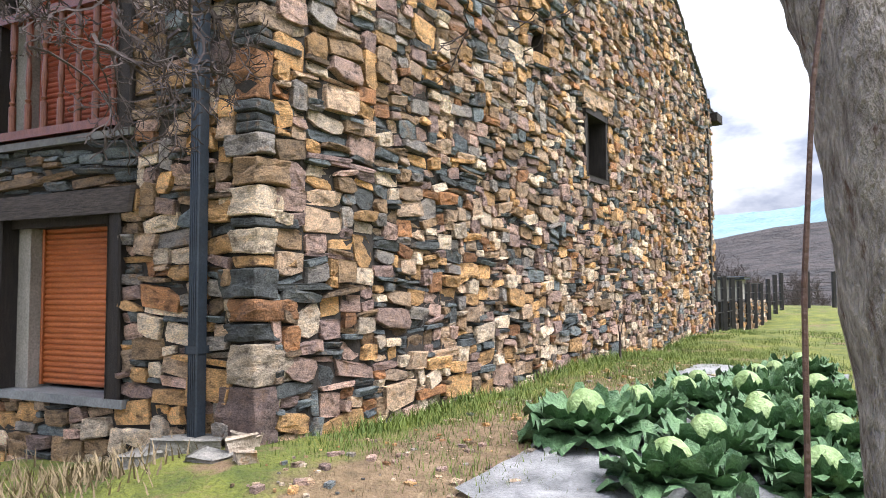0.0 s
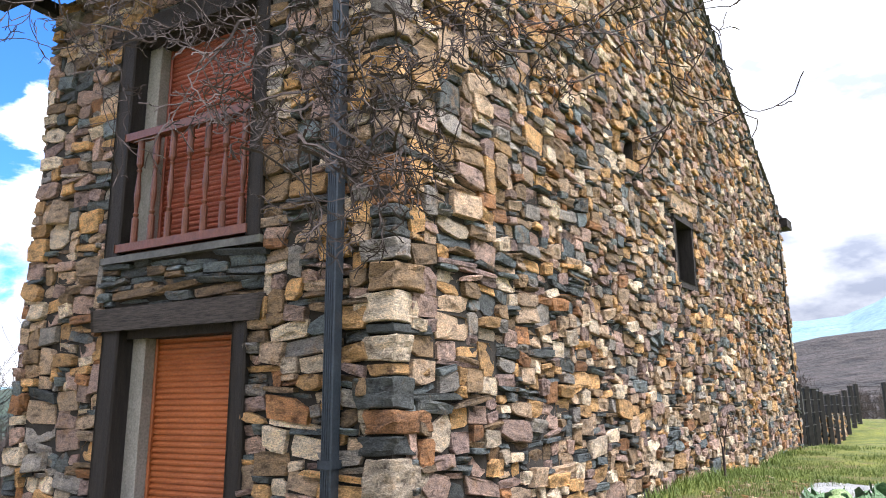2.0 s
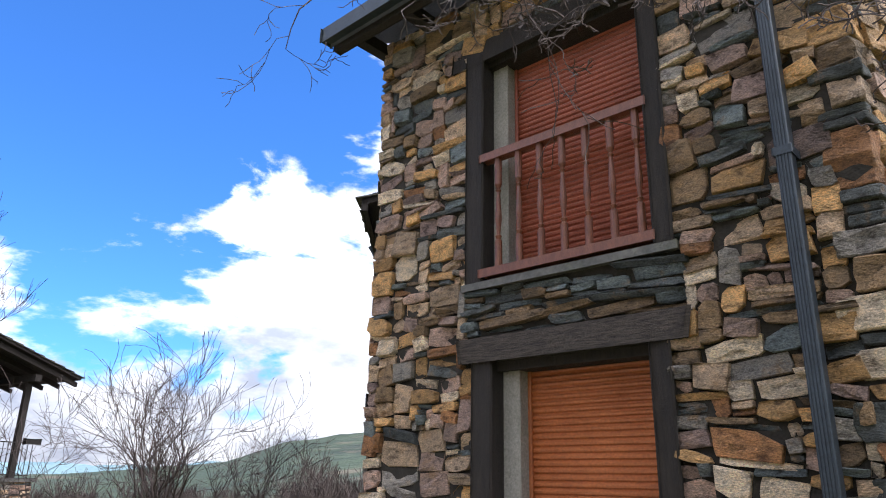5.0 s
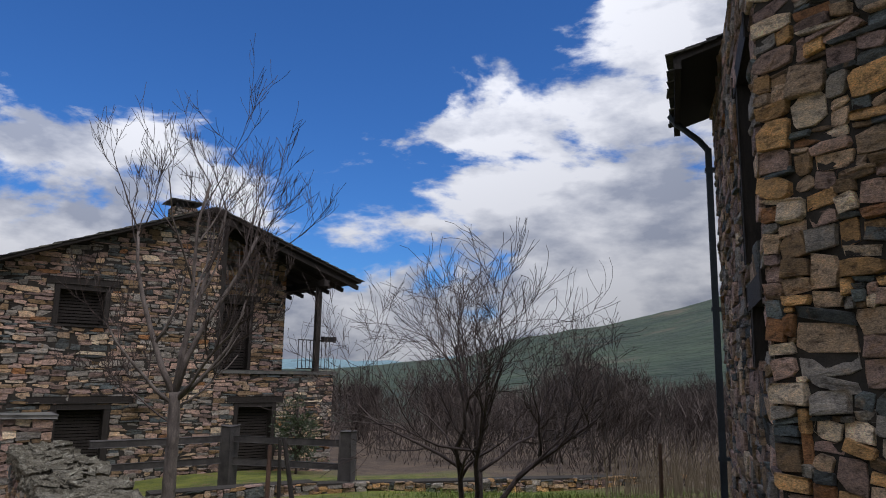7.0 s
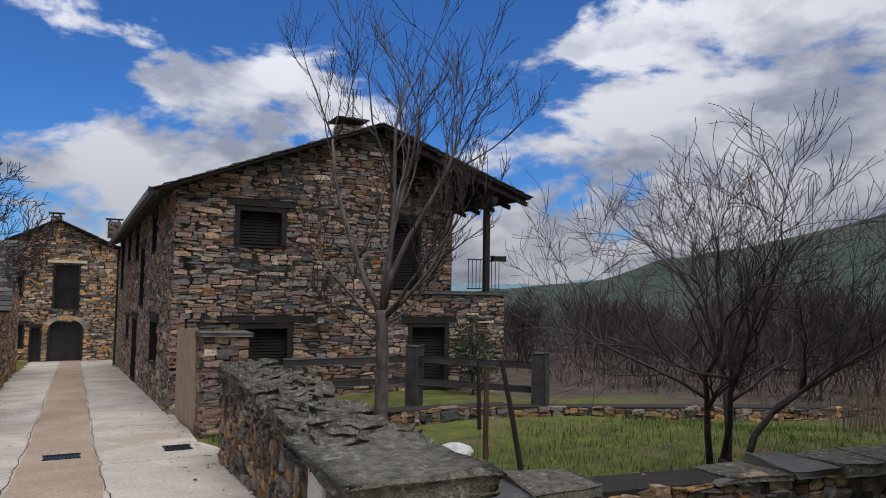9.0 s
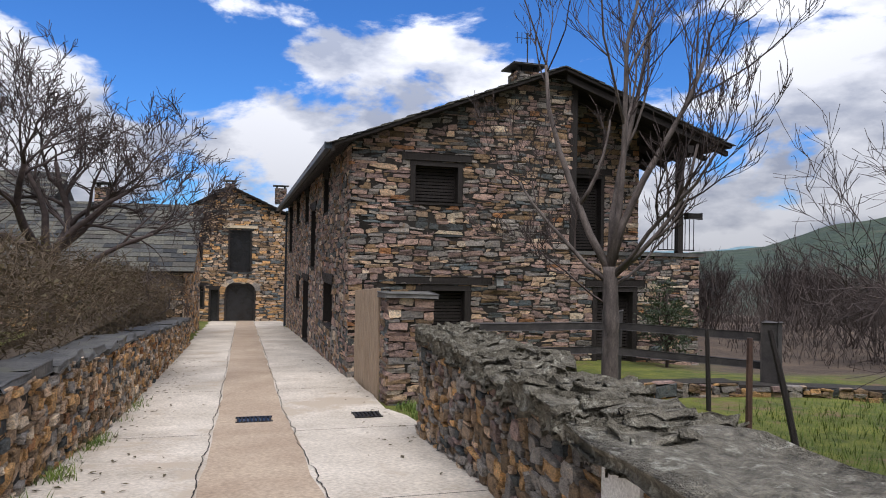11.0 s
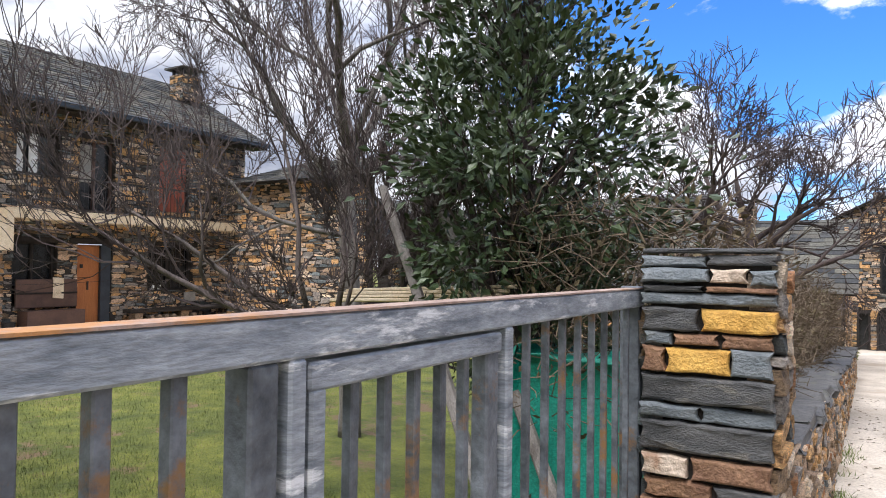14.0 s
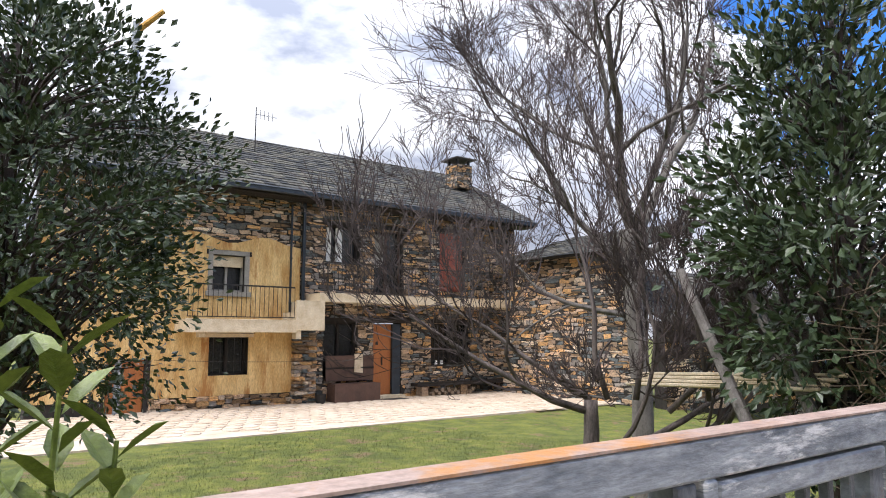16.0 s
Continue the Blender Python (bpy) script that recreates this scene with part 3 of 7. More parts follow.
def core(f, s0, s1, zbot, ztop, holes, thick, parent, name="wall", label="", breaks=()):
    """The wall's body behind its stones, with openings right through."""
    ss = sorted({s0, s1, *breaks, *[x for h in holes for x in h[:2] if s0 < x < s1]})
    bm = bmesh.new()
    for a, b in zip(ss, ss[1:]):
        cuts = sorted((h[2], h[3]) for h in holes if h[0] < (a + b) / 2 < h[1])
        z, runs = zbot, []
        for lo, hi in cuts:
            runs.append((z, lo, lo))
            z = hi
        runs.append((z, ztop(a), ztop(b)))
        for lo, ha, hb in runs:
            if max(ha, hb) - lo < .005:
                continue
            vs = [bm.verts.new(f.at(s, n, zz)) for n in (0, -thick) for s, zz in ((a, lo), (b, lo), (b, hb), (a, ha))]
            for q in ((0, 1, 2, 3), (4, 7, 6, 5), (0, 4, 5, 1), (1, 5, 6, 2), (2, 6, 7, 3), (3, 7, 4, 0)):
                bm.faces.new([vs[i] for i in q])
    bmesh.ops.remove_doubles(bm, verts=bm.verts[:], dist=.0005)
    return part(name, bm, M_CORE, parent, label)


def shutter(f, s0, s1, n, z0, z1, mat, parent, label, pitch=.045):
    """A roller shutter of real slats in side guides."""
    sh = one("shutter", f, (s0, s1, n - .03, n - .012, z0, z1), mat, parent, label, 0)
    k, z = 0, z0
    bag = Bag()
    while z < z1 - .01:
        zz = min(z + pitch * .9, z1)
        prof = [(n - .012, z), (n + .001, z + (zz - z) * .25), (n + .004, z + (zz - z) * .6), (n - .012, zz)]
        o = [f.at(s, nn, zt) for s in (s0, s1) for nn, zt in prof]
        bag.add((o, [(0, 1, 5, 4), (1, 2, 6, 5), (2, 3, 7, 6), (0, 3, 2, 1), (4, 5, 6, 7)]))
        z += pitch
    sl = bag.done("slats", mat, sh)
    for a, b in ((s0 - .035, s0), (s1, s1 + .035)):
        one("guide", f, (a, b, n - .03, n + .018, z0, z1), mat, parent)
    return sh


def slate_roof(f, s0, s1, n0, z0, n1, z1, parent, seed, step=.22, wide=.34, thick=.07, name="roof", label="", skew=(0, 0)):
    """A pitched roof plane from the eave line (n0, z0) to the ridge line (n1, z1), laid with overlapping slates."""
    L = math.hypot(n1 - n0, z1 - z0)
    un, uz = (n1 - n0) / L, (z1 - z0) / L
    bm = bmesh.new()
    vs = [bm.verts.new(f.at(s, n + uz * t, z + abs(un) * t)) for t in (-thick, 0) for s, n, z in ((s0, n0, z0), (s1, n0, z0), (s1 + skew[1], n1, z1), (s0 + skew[0], n1, z1))]
    for q in ((0, 1, 2, 3), (4, 7, 6, 5), (0, 4, 5, 1), (1, 5, 6, 2), (2, 6, 7, 3), (3, 7, 4, 0)):
        bm.faces.new([vs[i] for i in q])
    ro = part(name, bm, M_TIMBER, parent, label)
    rnd = random.Random(seed)
    bag = Bag()
    sg = 1 if un > 0 else -1
    t = -.06
    row = 0
    while t < L - .05:
        sa, sb = s0 + skew[0] * max(0, t) / L, s1 + skew[1] * max(0, t) / L
        s = sa - .04
        while s < sb + .04:
            w = wide * rnd.uniform(.6, 1.3)
            ln = step * rnd.uniform(1.35, 1.6)
            a, b = s + .006, min(s + w, sb + .06) - .006
            ln = min(ln, L - t + .02)
            lift = rnd.uniform(.004, .022)
            q = []
            for ss, tt, up in ((a, t + rnd.uniform(-.025, .025), .030 + lift), (b, t + rnd.uniform(-.025, .025), .030 + lift), (b, t + ln, .012), (a, t + ln, .012)):
                q.append((ss, tt, up))
            vv = []
            for dz in (0, -.018):
                for ss, tt, up in q:
                    nn, zz = n0 + un * tt, z0 + uz * tt
                    up2 = up + dz
                    vv.append(f.at(ss, nn - uz * up2 * sg, zz + abs(un) * up2))
            bag.add((vv, [(0, 1, 2, 3), (7, 6, 5, 4), (0, 4, 5, 1), (1, 5, 6, 2), (3, 2, 6, 7), (0, 3, 7, 4)]))
            s += w
        t += step
        row += 1
    sl = bag.done("slates", M_SLATE_I, ro)
    sl["kind"] = "stuff"
    return ro


def slate_island():
    m, nodes, links, b = material("slates", 0.9)
    b.inputs["Specular IOR Level"].default_value = 0.15
    g = nodes.new("ShaderNodeNewGeometry")
    pick = ramp(nodes, [(0, (0.035, 0.037, 0.042)), (0.4, (0.075, 0.076, 0.078)), (0.8, (0.12, 0.115, 0.10)), (1, (0.05, 0.045, 0.045))])
    links.new(g.outputs["Random Per Island"], pick.inputs[0])
    n1 = tex(nodes, links, g.outputs["Position"], 14.0, 6.0)
    st = ramp(nodes, [(0.3, (0.5, 0.5, 0.5)), (0.7, (1.4, 1.4, 1.3))])
    links.new(n1.outputs[0], st.inputs[0])
    links.new(mixc(nodes, links, 1.0, pick.outputs[0], st.outputs[0], "MULTIPLY"), b.inputs["Base Color"])
    bump(nodes, links, b, n1.outputs[0], 0.5, 0.02)
    return m


M_SLATE_I = slate_island()
# ---- ground ----
SPOTS = [(0, 0, .22), (-1, 2.5, .45), (-1.1, 4.0, .60), (1, 5, .60), (5, 13, .62), (2, 8, .62), (5, 8, .55), (12, 24, .8), (9, 12, .6), (4, 3, .2), (8, -4, 0),
         (-3, 4.6, .35), (-4.6, 5.4, .0), (-4, 1.2, -.4), (-5, 3.5, -.65), (-7, 1.4, -.75), (-8.2, -.5, -.78), (-10, 2, -1.0), (-12, 4, -1.2), (-14, 3.5, -1.34),
         (-17, 5, -1.57), (-16.7, 6.6, -1.58), (-21, 7.9, -1.72), (-22, 5, -1.85), (-30, 8, -2.25), (-49, 13, -3.25), (-60, 17, -3.6), (-8, 9, -.95), (-12, 9, -1.1),
         (-6, 12, -1.0), (-12, 16, -1.35), (-18, 18, -1.7), (-4, 22, -1.6), (-13, 1, -.95), (-11, -3, -.95), (-20, -2, -1.0), (-18, -10, -1.0), (-24, -14, -1.0),
         (-14, -14, -1.0), (-30, -10, -1.0), (-34, -2, -1.9), (10, -14, 0), (-40, 40, -6), (0, 60, -4), (-70, -30, -3), (40, 40, 0), (60, 0, 1)]


def ground_z(x, y):
    w = t = 0.0
    for a, b, c in SPOTS:
        q = 1.0 / ((x - a) ** 2 + (y - b) ** 2 + .35) ** 1.6
        w, t = w + q, t + q * c
    return t / w


YL = 73.0                                          # the lane and the houses along it
LANE = Frame((-11.5, .95), YL)                     # s down the lane, n to its right


def lane_z(s):
    pts = [(-20, .25), (-9, -.2), (-5, -.62), (-2, -.82), (1, -1.0), (6, -1.53), (10, -1.74), (20, -2.2), (40, -3.2), (80, -4.6)]
    for (a, b), (c, e) in zip(pts, pts[1:]):
        if s <= c:
            return b + (e - b) * (s - a) / (c - a) + .035
    return pts[-1][1]


def sheet_z(x, y):
    """The soil's height: the lane is bedded into it."""
    z = ground_z(max(-80, min(60, x)), max(-60, min(80, y))) + .03 * noise.noise((x * .9, y * .9, 0))
    q = Vector((x, y, 0)) - LANE.o
    s, n = q.dot(LANE.d), q.dot(LANE.n)
    if -12 < s < 60:
        k = max(0, min(1, (n + 1.1) / .5, (5.1 - n) / .6, (s + 9) / 2))
        z = z * (1 - k) + (lane_z(s) - .07) * k
    if -28 < x < -7 and y < -1.0 + (x + 8) * -.3:
        z = min(z, -.99)
    return z


def build_ground():
    def steps(lo, hi, fine, a, b):
        out, v = [], a
        while v <= b:
            out.append(v)
            v += fine
        g = fine
        while out[-1] < hi:
            g *= 1.35
            out.append(out[-1] + g)
        g = fine
        while out[0] > lo:
            g *= 1.35
            out.insert(0, out[0] - g)
        return out
    xs, ys = steps(-3500, 3500, .45, -30, 12), steps(-3500, 3500, .45, -17, 24)
    verts = []
    for y in ys:
        for x in xs:
            z = sheet_z(x, y)
            far = max(0, math.hypot(x + 10, y - 5) - 60)
            verts.append((x, y, z - min(far * .12, 18)))
    nx = len(xs)
    faces = [(j * nx + i, j * nx + i + 1, (j + 1) * nx + i + 1, (j + 1) * nx + i) for j in range(len(ys) - 1) for i in range(nx - 1)]
    ob = raw("ground", verts, faces, M_GRASS, None, "mossy grass and soil", True)
    tagged(ob, "uneven mossy grass and bare brown soil", "ground", kind="structure")


build_ground()

# lane: concrete slabs with a brown strip down the middle


def lane_strip(name, n0, n1, s0, s1, mat, up, label, step=.8, edge=0.0):
    rnd = random.Random(3)
    verts, faces, k, s = [], [], 0, s0
    while s <= s1:
        for n in (n0 + rnd.uniform(-edge, edge), n0 + (n1 - n0) * .5, n1 + rnd.uniform(-edge, edge)):
            p = LANE.at(s, n, 0)
            verts.append((p.x, p.y, lane_z(s) + up))
        if k:
            o = (k - 1) * 3
            faces += [(o + 3, o + 4, o + 1, o), (o + 4, o + 5, o + 2, o + 1)]
        k += 1
        s += step
    return tagged(raw(name, verts, faces, mat, None, label, False), label, "road", kind="structure")


lane_strip("road", -.1, 4.1, -7.5, 46, M_CONC, .0, "pale worn concrete lane sloping down", edge=.12)
lane_strip("paving_strip", 1.42, 2.4, -7.5, 46, M_STRIP, .006, "brown worn paving strip along the lane", edge=.03)


def joints():
    bag = Bag()
    rnd = random.Random(8)
    for n in (1.40, 2.42):
        s = -6
        while s < 40:
            z = lane_z(s) + .009
            z2 = lane_z(s + .1) + .009
            a, b = (n + .045 * noise.noise((q * 2.1, n, 0)) + .02 * noise.noise((q * 9.0, n, 4)) for q in (s, s + .1))
            wa, wb = (.003 + .009 * abs(noise.noise((q * 4.0, n, 9))) for q in (s, s + .1))
            bag.add(([LANE.at(s, a - wa, z), LANE.at(s + .1, b - wb, z2), LANE.at(s + .1, b + wb, z2), LANE.at(s, a + wa, z)], [(3, 2, 1, 0)]))
            s += .1
    for s in (-3, 1, 5, 9.5, 14, 19, 25, 31):
        for a, b in ((.05, 1.38), (2.45, 4.05)):
            bag.add(([LANE.at(s, a, lane_z(s) + .009), LANE.at(s, b, lane_z(s) + .009), LANE.at(s + .012, b, lane_z(s) + .009), LANE.at(s + .012, a, lane_z(s) + .009)], [(0, 1, 2, 3)]))
    tagged(bag.done("trim", M_CORE), "dark joints between the lane's slabs", "joint", kind="structure")


joints()


def drain(s, n, w, d, label):
    t = thing("drain_grate", label, "drain", "drain grates in the lane")
    z = lane_z(s)
    f = Frame(LANE.at(s, n, 0), YL)
    # near-black block paints the shaded depth under the grate
    one("pit", f, (0, d, 0, w, z - .03, z + .008), M_DARK, t, "", 0)
    k = int(w / .055)
    for i in range(k + 1):
        one("bar", f, (0, d, i * w / k - .012, i * w / k + .012, z + .0, z + .022), M_IRON, t, "", .003)
    one("rim", f, (-.03, 0, -.03, w + .03, z, z + .02), M_IRON, t)
    one("rim", f, (d, d + .03, -.03, w + .03, z, z + .02), M_IRON, t)


drain(6.1, 1.72, .45, .28, "rusty slotted iron drain grate in the brown strip")
drain(6.1, 3.42, .36, .3, "flat iron drain cover at the lane's edge")

# ---- house by the garden ----
KA = (-1.1325, 4.2623)
A_G = Frame(KA, -33.6)                      # gable
A_F = Frame(KA, 64.0, True)                 # front
KL = A_F.at(3.6, 0, 0)
A_W = Frame((KL.x, KL.y), 17.0, True)       # side with the small balcony
house_a = thing("stone_house", "tall rubble stone house with brown roller shutters and slate roof", "house")
G_LEN = 11.75


def top_gable_real(s):
    return min(4.98 + (G_LEN - s) * .56, 5.05 + max(0, s) * .56)


HG = [(5.12, 5.88, 2.84, 3.70), (3.70, 4.03, 4.02, 4.26)]
HF = [(1.03, 2.60, 2.57, 4.52), (1.10, 2.52, .77, 2.02)]
HW = [(.3, 1.25, 2.1, 3.62), (.2, 1.0, 1.27, 1.74)]
wg = core(A_G, 0, G_LEN, -.3, top_gable_real, HG, .55, house_a, breaks=(G_LEN / 2,), label="gable wall of warm rubble stone")
wf = core(A_F, 0, 3.6, -.6, lambda s: 5.05, HF, .55, house_a, label="front wall of large ochre and slate stones")
ww = core(A_W, 0, 4.6, -1.2, lambda s: 4.75, HW, .5, house_a, label="shaded side wall of brown stone")
masonry(wg, A_G, .12, 1.1, .35, top_gable_real, [], "warm", (.18, .46), (.07, .19), 10, lambda s, z: z < 3.6, proud=.055, pack=(1.25, .10, .30))
masonry(wg, A_G, 1.1, G_LEN, .35, top_gable_real, HG, "warm", (.09, .27), (.06, .155), 11, lambda s, z: s < 2.6 and z < 2.6, proud=.05, pack=(1.05, .035, .20))
masonry(wf, A_F, .16, 3.63, .2, lambda s: 5.05, HF + [(.98, 2.62, 2.02, 2.55)], "warm", (.10, .30), (.065, .17), 12, lambda s, z: z > .6, proud=.05, pack=(1.15, .10, .16))
masonry(ww, A_W, .0, 4.62, -.6, lambda s: 4.75, HW, "grey", (.14, .4), (.08, .2), 13, None, thin=.4)
# far walls that close the house
core(Frame(A_G.at(G_LEN, 0, 0), 64.0), 0, 9, -.4, lambda s: 4.98, [], .4, house_a, label="plain back wall")
# large corner stones, each shown on both faces
QUOINS = [(.36, "PLUM"), (.26, "CREAM"), (.12, "SLATE"), (.14, "RUST"), (.19, "SLATE"), (.08, "OCHRE"), (.16, "CREAM"), (.07, "SLATE"), (.19, "CREAM"), (.18, "BROWN"), (.14, "GREY"), (.07, "SLATE"), (.06, "SLATE"), (.08, "SLATE"), (.33, "RUST"),
          (.06, "SLATE"), (.06, "SLATE"), (.16, "TAN"), (.08, "SLATE"), (.14, "BROWN"), (.2, "OCHRE"), (.07, "SLATE"), (.15, "TAN"), (.24, "GREY"), (.1, "SLATE"), (.2, "CREAM"), (.3, "TAN"), (.1, "SLATE"), (.25, "OCHRE")]


def quoins(frames, z, rnd):
    """Rough blocks up a corner where two faces meet."""
    fa, fb = frames
    hues = {"PLUM": PLUM, "CREAM": CREAM, "SLATE": SLATE, "RUST": RUST, "OCHRE": OCHRE, "BROWN": BROWN, "GREY": GREY, "TAN": TAN}
    mats = {k: masonry_stone("quoin_" + k.lower(), [(dull(v, .85), 1.0)], True) for k, v in hues.items()}
    for k, (h, hue) in enumerate(QUOINS):
        a = rnd.uniform(.22, .36) if k % 2 else rnd.uniform(.10, .18)
        b = rnd.uniform(.13, .2) if k % 2 else rnd.uniform(.2, .27)
        pr = rnd.uniform(.012, .05)
        bm = bmesh.new()
        o = fa.o - (fa.d + fb.d) * pr
        ring = [o, o + fa.d * (a + pr), o + fa.d * (a + pr) + fb.d * (b + pr), o + fb.d * (b + pr)]
        vs = [bm.verts.new(p + Vector((0, 0, zz))) for zz in (z + .006, z + h - .006) for p in ring]
        for q in ((3, 2, 1, 0), (4, 5, 6, 7), (0, 1, 5, 4), (1, 2, 6, 5), (2, 3, 7, 6), (3, 0, 4, 7)):
            bm.faces.new([vs[i] for i in q])
        bmesh.ops.bevel(bm, geom=bm.edges[:], offset=min(.008, h * .12), segments=1, affect="EDGES")
        bmesh.ops.subdivide_edges(bm, edges=[e for e in bm.edges if e.calc_length() > .06], cuts=3, use_grid_fill=True)
        off = Vector((k * 3.7, 0, 0))
        for v in bm.verts:
            c = v.co * 9 + off
            v.co += Vector((noise.noise(c), noise.noise(c + Vector((7, 0, 0))), .45 * noise.noise(c * .6))) * min(.034, h * .3) + Vector((noise.noise(c * 3), noise.noise(c * 3.1), .4 * noise.noise(c * 2.7))) * .011
        part("quoin", bm, mats[hue], house_a)
        z += h


quoins((A_G, A_F), .56, random.Random(33))
# roof planes
RA = Frame(KA, 64.0, True)                  # s along the eaves, n outwards from the front
na = -(G_LEN / 2) * math.cos(radians(7.6))
slate_roof(RA, -.1, 3.85, .45, 5.03, na, 8.34, house_a, 21, skew=(-.78, 0), label="slate roof over dark boards", step=.3, wide=.45)
slate_roof(Frame(A_G.at(G_LEN, 0, 0), 64.0), -.02, 6, .3, 4.85, na, 8.34, house_a, 22, skew=(.78, 0), label="back slope of the slate roof", step=.3, wide=.45)
one("eave_board", RA, (-.1, 3.85, .36, .44, 4.88, 5.02), M_TIMBER, house_a)
for i in range(7):
    one("rafter", RA, (-.02 + i * .6, .08 + i * .6, -.1, .4, 4.93, 5.03), M_TIMBER, house_a)
one("gutter", RA, (-.12, 3.88, .45, .56, 4.94, 5.04), M_PIPE, house_a, "dark metal gutter", .02)
# verge of the gable: projecting slates
vb = Bag()
rv = random.Random(4)
s = -.3
while s < G_LEN + .2:
    z = top_gable_real(max(0, min(G_LEN, s)))
    z2 = top_gable_real(max(0, min(G_LEN, s + .4)))
    for dz in (0.01,):
        e = rv.uniform(.03, .08)
        vb.add(([A_G.at(sv, nn, zz + dz + t) for t in (0, .028) for sv, nn, zz in ((s, -.5, z), (s + .42, -.5, z2), (s + .42, e, z2), (s, e, z))], [(3, 2, 1, 0), (4, 5, 6, 7), (0, 1, 5, 4), (1, 2, 6, 5), (2, 3, 7, 6), (3, 0, 4, 7)]))
    s += .4
vb.done("verge", M_SLATE, house_a, "overhanging slates along the gable edge")
one("eave_end", A_G, (G_LEN - .1, G_LEN + .35, -.3, .16, 4.78, 4.95), M_TIMBER, house_a)


def opening_front(f, s0, s1, z0, z1, low):
    name = "window" if low else "balcony_door"
    jamb = .16
    fr = one(name, f, (s0, s0 + .001, -.4, -.399, z0, z0 + .001), M_TIMBER, house_a, "", 0)
    one("jamb", f, (s1 - jamb, s1, -.30, .05, z0 + .02, z1), M_TIMBER, fr, "black weathered timber post", .012, .006)
    one("jamb", f, (s0, s0 + .11, -.28, .05, z0 + .02, z1), M_TIMBER, fr, "rough dark timber post", .012, .008)
    one("reveal", f, (s1 - jamb - .13, s1 - jamb, -.34, -.09, z0, z1), M_REVEAL, fr, "pale rendered reveal")
    one("head", f, (s0, s1, -.34, -.02, z1 - .06, z1 + .02), M_TIMBER, fr)
    # backing sheet: the gloom behind the shutter is painted near-black
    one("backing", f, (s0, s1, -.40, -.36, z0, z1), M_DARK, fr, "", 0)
    shutter(f, s0 + .12, s1 - jamb - .15, -.2, z0 + .03, z1 - .05, M_SHUT if low else M_SHUT2, fr, "closed terracotta roller shutter" if low else "closed red-brown roller shutter", .042)
    return fr


low = opening_front(A_F, 1.10, 2.52, .77, 2.02, True)
one("sill", A_F, (1.05, 2.56, -.35, .06, .73, .775), M_SILL, low, "grey slate sill", .008)
one("lintel", A_F, (.98, 2.62, -.3, .07, 2.02, 2.17), M_LINTEL, low, "grey split oak beam", .02, .018)
up = opening_front(A_F, 1.03, 2.60, 2.57, 4.40, False)
one("lintel", A_F, (.9, 2.75, -.3, .05, 4.38, 4.54), M_TIMBER, up, "dark timber beam", .015, .01)
one("threshold", A_F, (1.0, 2.62, -.3, .07, 2.53, 2.57), M_SLATE, up, "thin slate threshold")
one("bottom_rail", A_F, (1.13, 2.46, -.02, .07, 2.61, 2.66), M_TURNED, up)
one("handrail", A_F, (1.13, 2.46, -.015, .065, 3.50, 3.55), M_TURNED, up)
prof = [(.026, 0), (.026, .20), (.014, .215), (.024, .235), (.013, .25), (.017, .30), (.025, .37), (.02, .46), (.012, .57), (.022, .585), (.012, .60), (.016, .61), (.026, .63), (.026, .84)]
for i in range(7):
    v, fc = lathe(prof, 10)
    c = A_F.at(1.22 + i * .182, .025, 2.66)
    raw("baluster", [p + c for p in v], fc, M_TURNED, up)
# lower slate infill between the openings lies in the stonework; band of slate
masonry(wf, A_F, .98, 2.64, 2.19, lambda s: 2.53, [], "slate", (.16, .5), (.03, .085), 14, lambda s, z: True, .05, thin=.2)
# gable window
# no glass here: a near-black sheet paints the unlit room
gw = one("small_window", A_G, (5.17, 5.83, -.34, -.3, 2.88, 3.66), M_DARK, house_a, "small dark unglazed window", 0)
for d in ((5.12, 5.2, -.3, .03, 2.84, 3.7), (5.80, 5.88, -.3, .03, 2.84, 3.7), (5.12, 5.88, -.3, .04, 3.62, 3.74), (5.12, 5.88, -.3, .04, 2.80, 2.87)):
    one("frame", A_G, d, M_TIMBER, gw, "", .008, .006)
one("lintel_stone", A_G, (5.0, 6.0, -.1, .05, 3.75, 3.93), STONE["warm"][0], gw, "", .02, .02)
# the vent's shaded depth is painted on this near-black sheet
one("vent_back", A_G, (3.65, 4.08, -.3, -.28, 4.0, 4.3), M_DARK, house_a, "", 0)
# side balcony and window
for d, lab in ((HW[0], "dark balcony door"), (HW[1], "dark small window")):
    # sheet coloured near-black in place of the shaded inside
    b = one("side_opening", A_W, (d[0], d[1], -.3, -.26, d[2], d[3]), M_DARK, house_a, lab, 0)
    one("jamb", A_W, (d[1] - .12, d[1], -.25, .03, d[2], d[3]), M_TIMBER, b)
    one("lintel", A_W, (d[0] - .1, d[1] + .15, -.25, .04, d[3] - .02, d[3] + .14), M_TIMBER, b, "", .012, .008)
RW = A_W
slate_roof(RW, 2.7, 5.0, .5, 4.62, -2.5, 5.6, house_a, 23, label="slate edge over the side wall")
one("eave_board", RW, (2.7, 5.0, .43, .5, 4.48, 4.62), M_TIMBER, house_a)


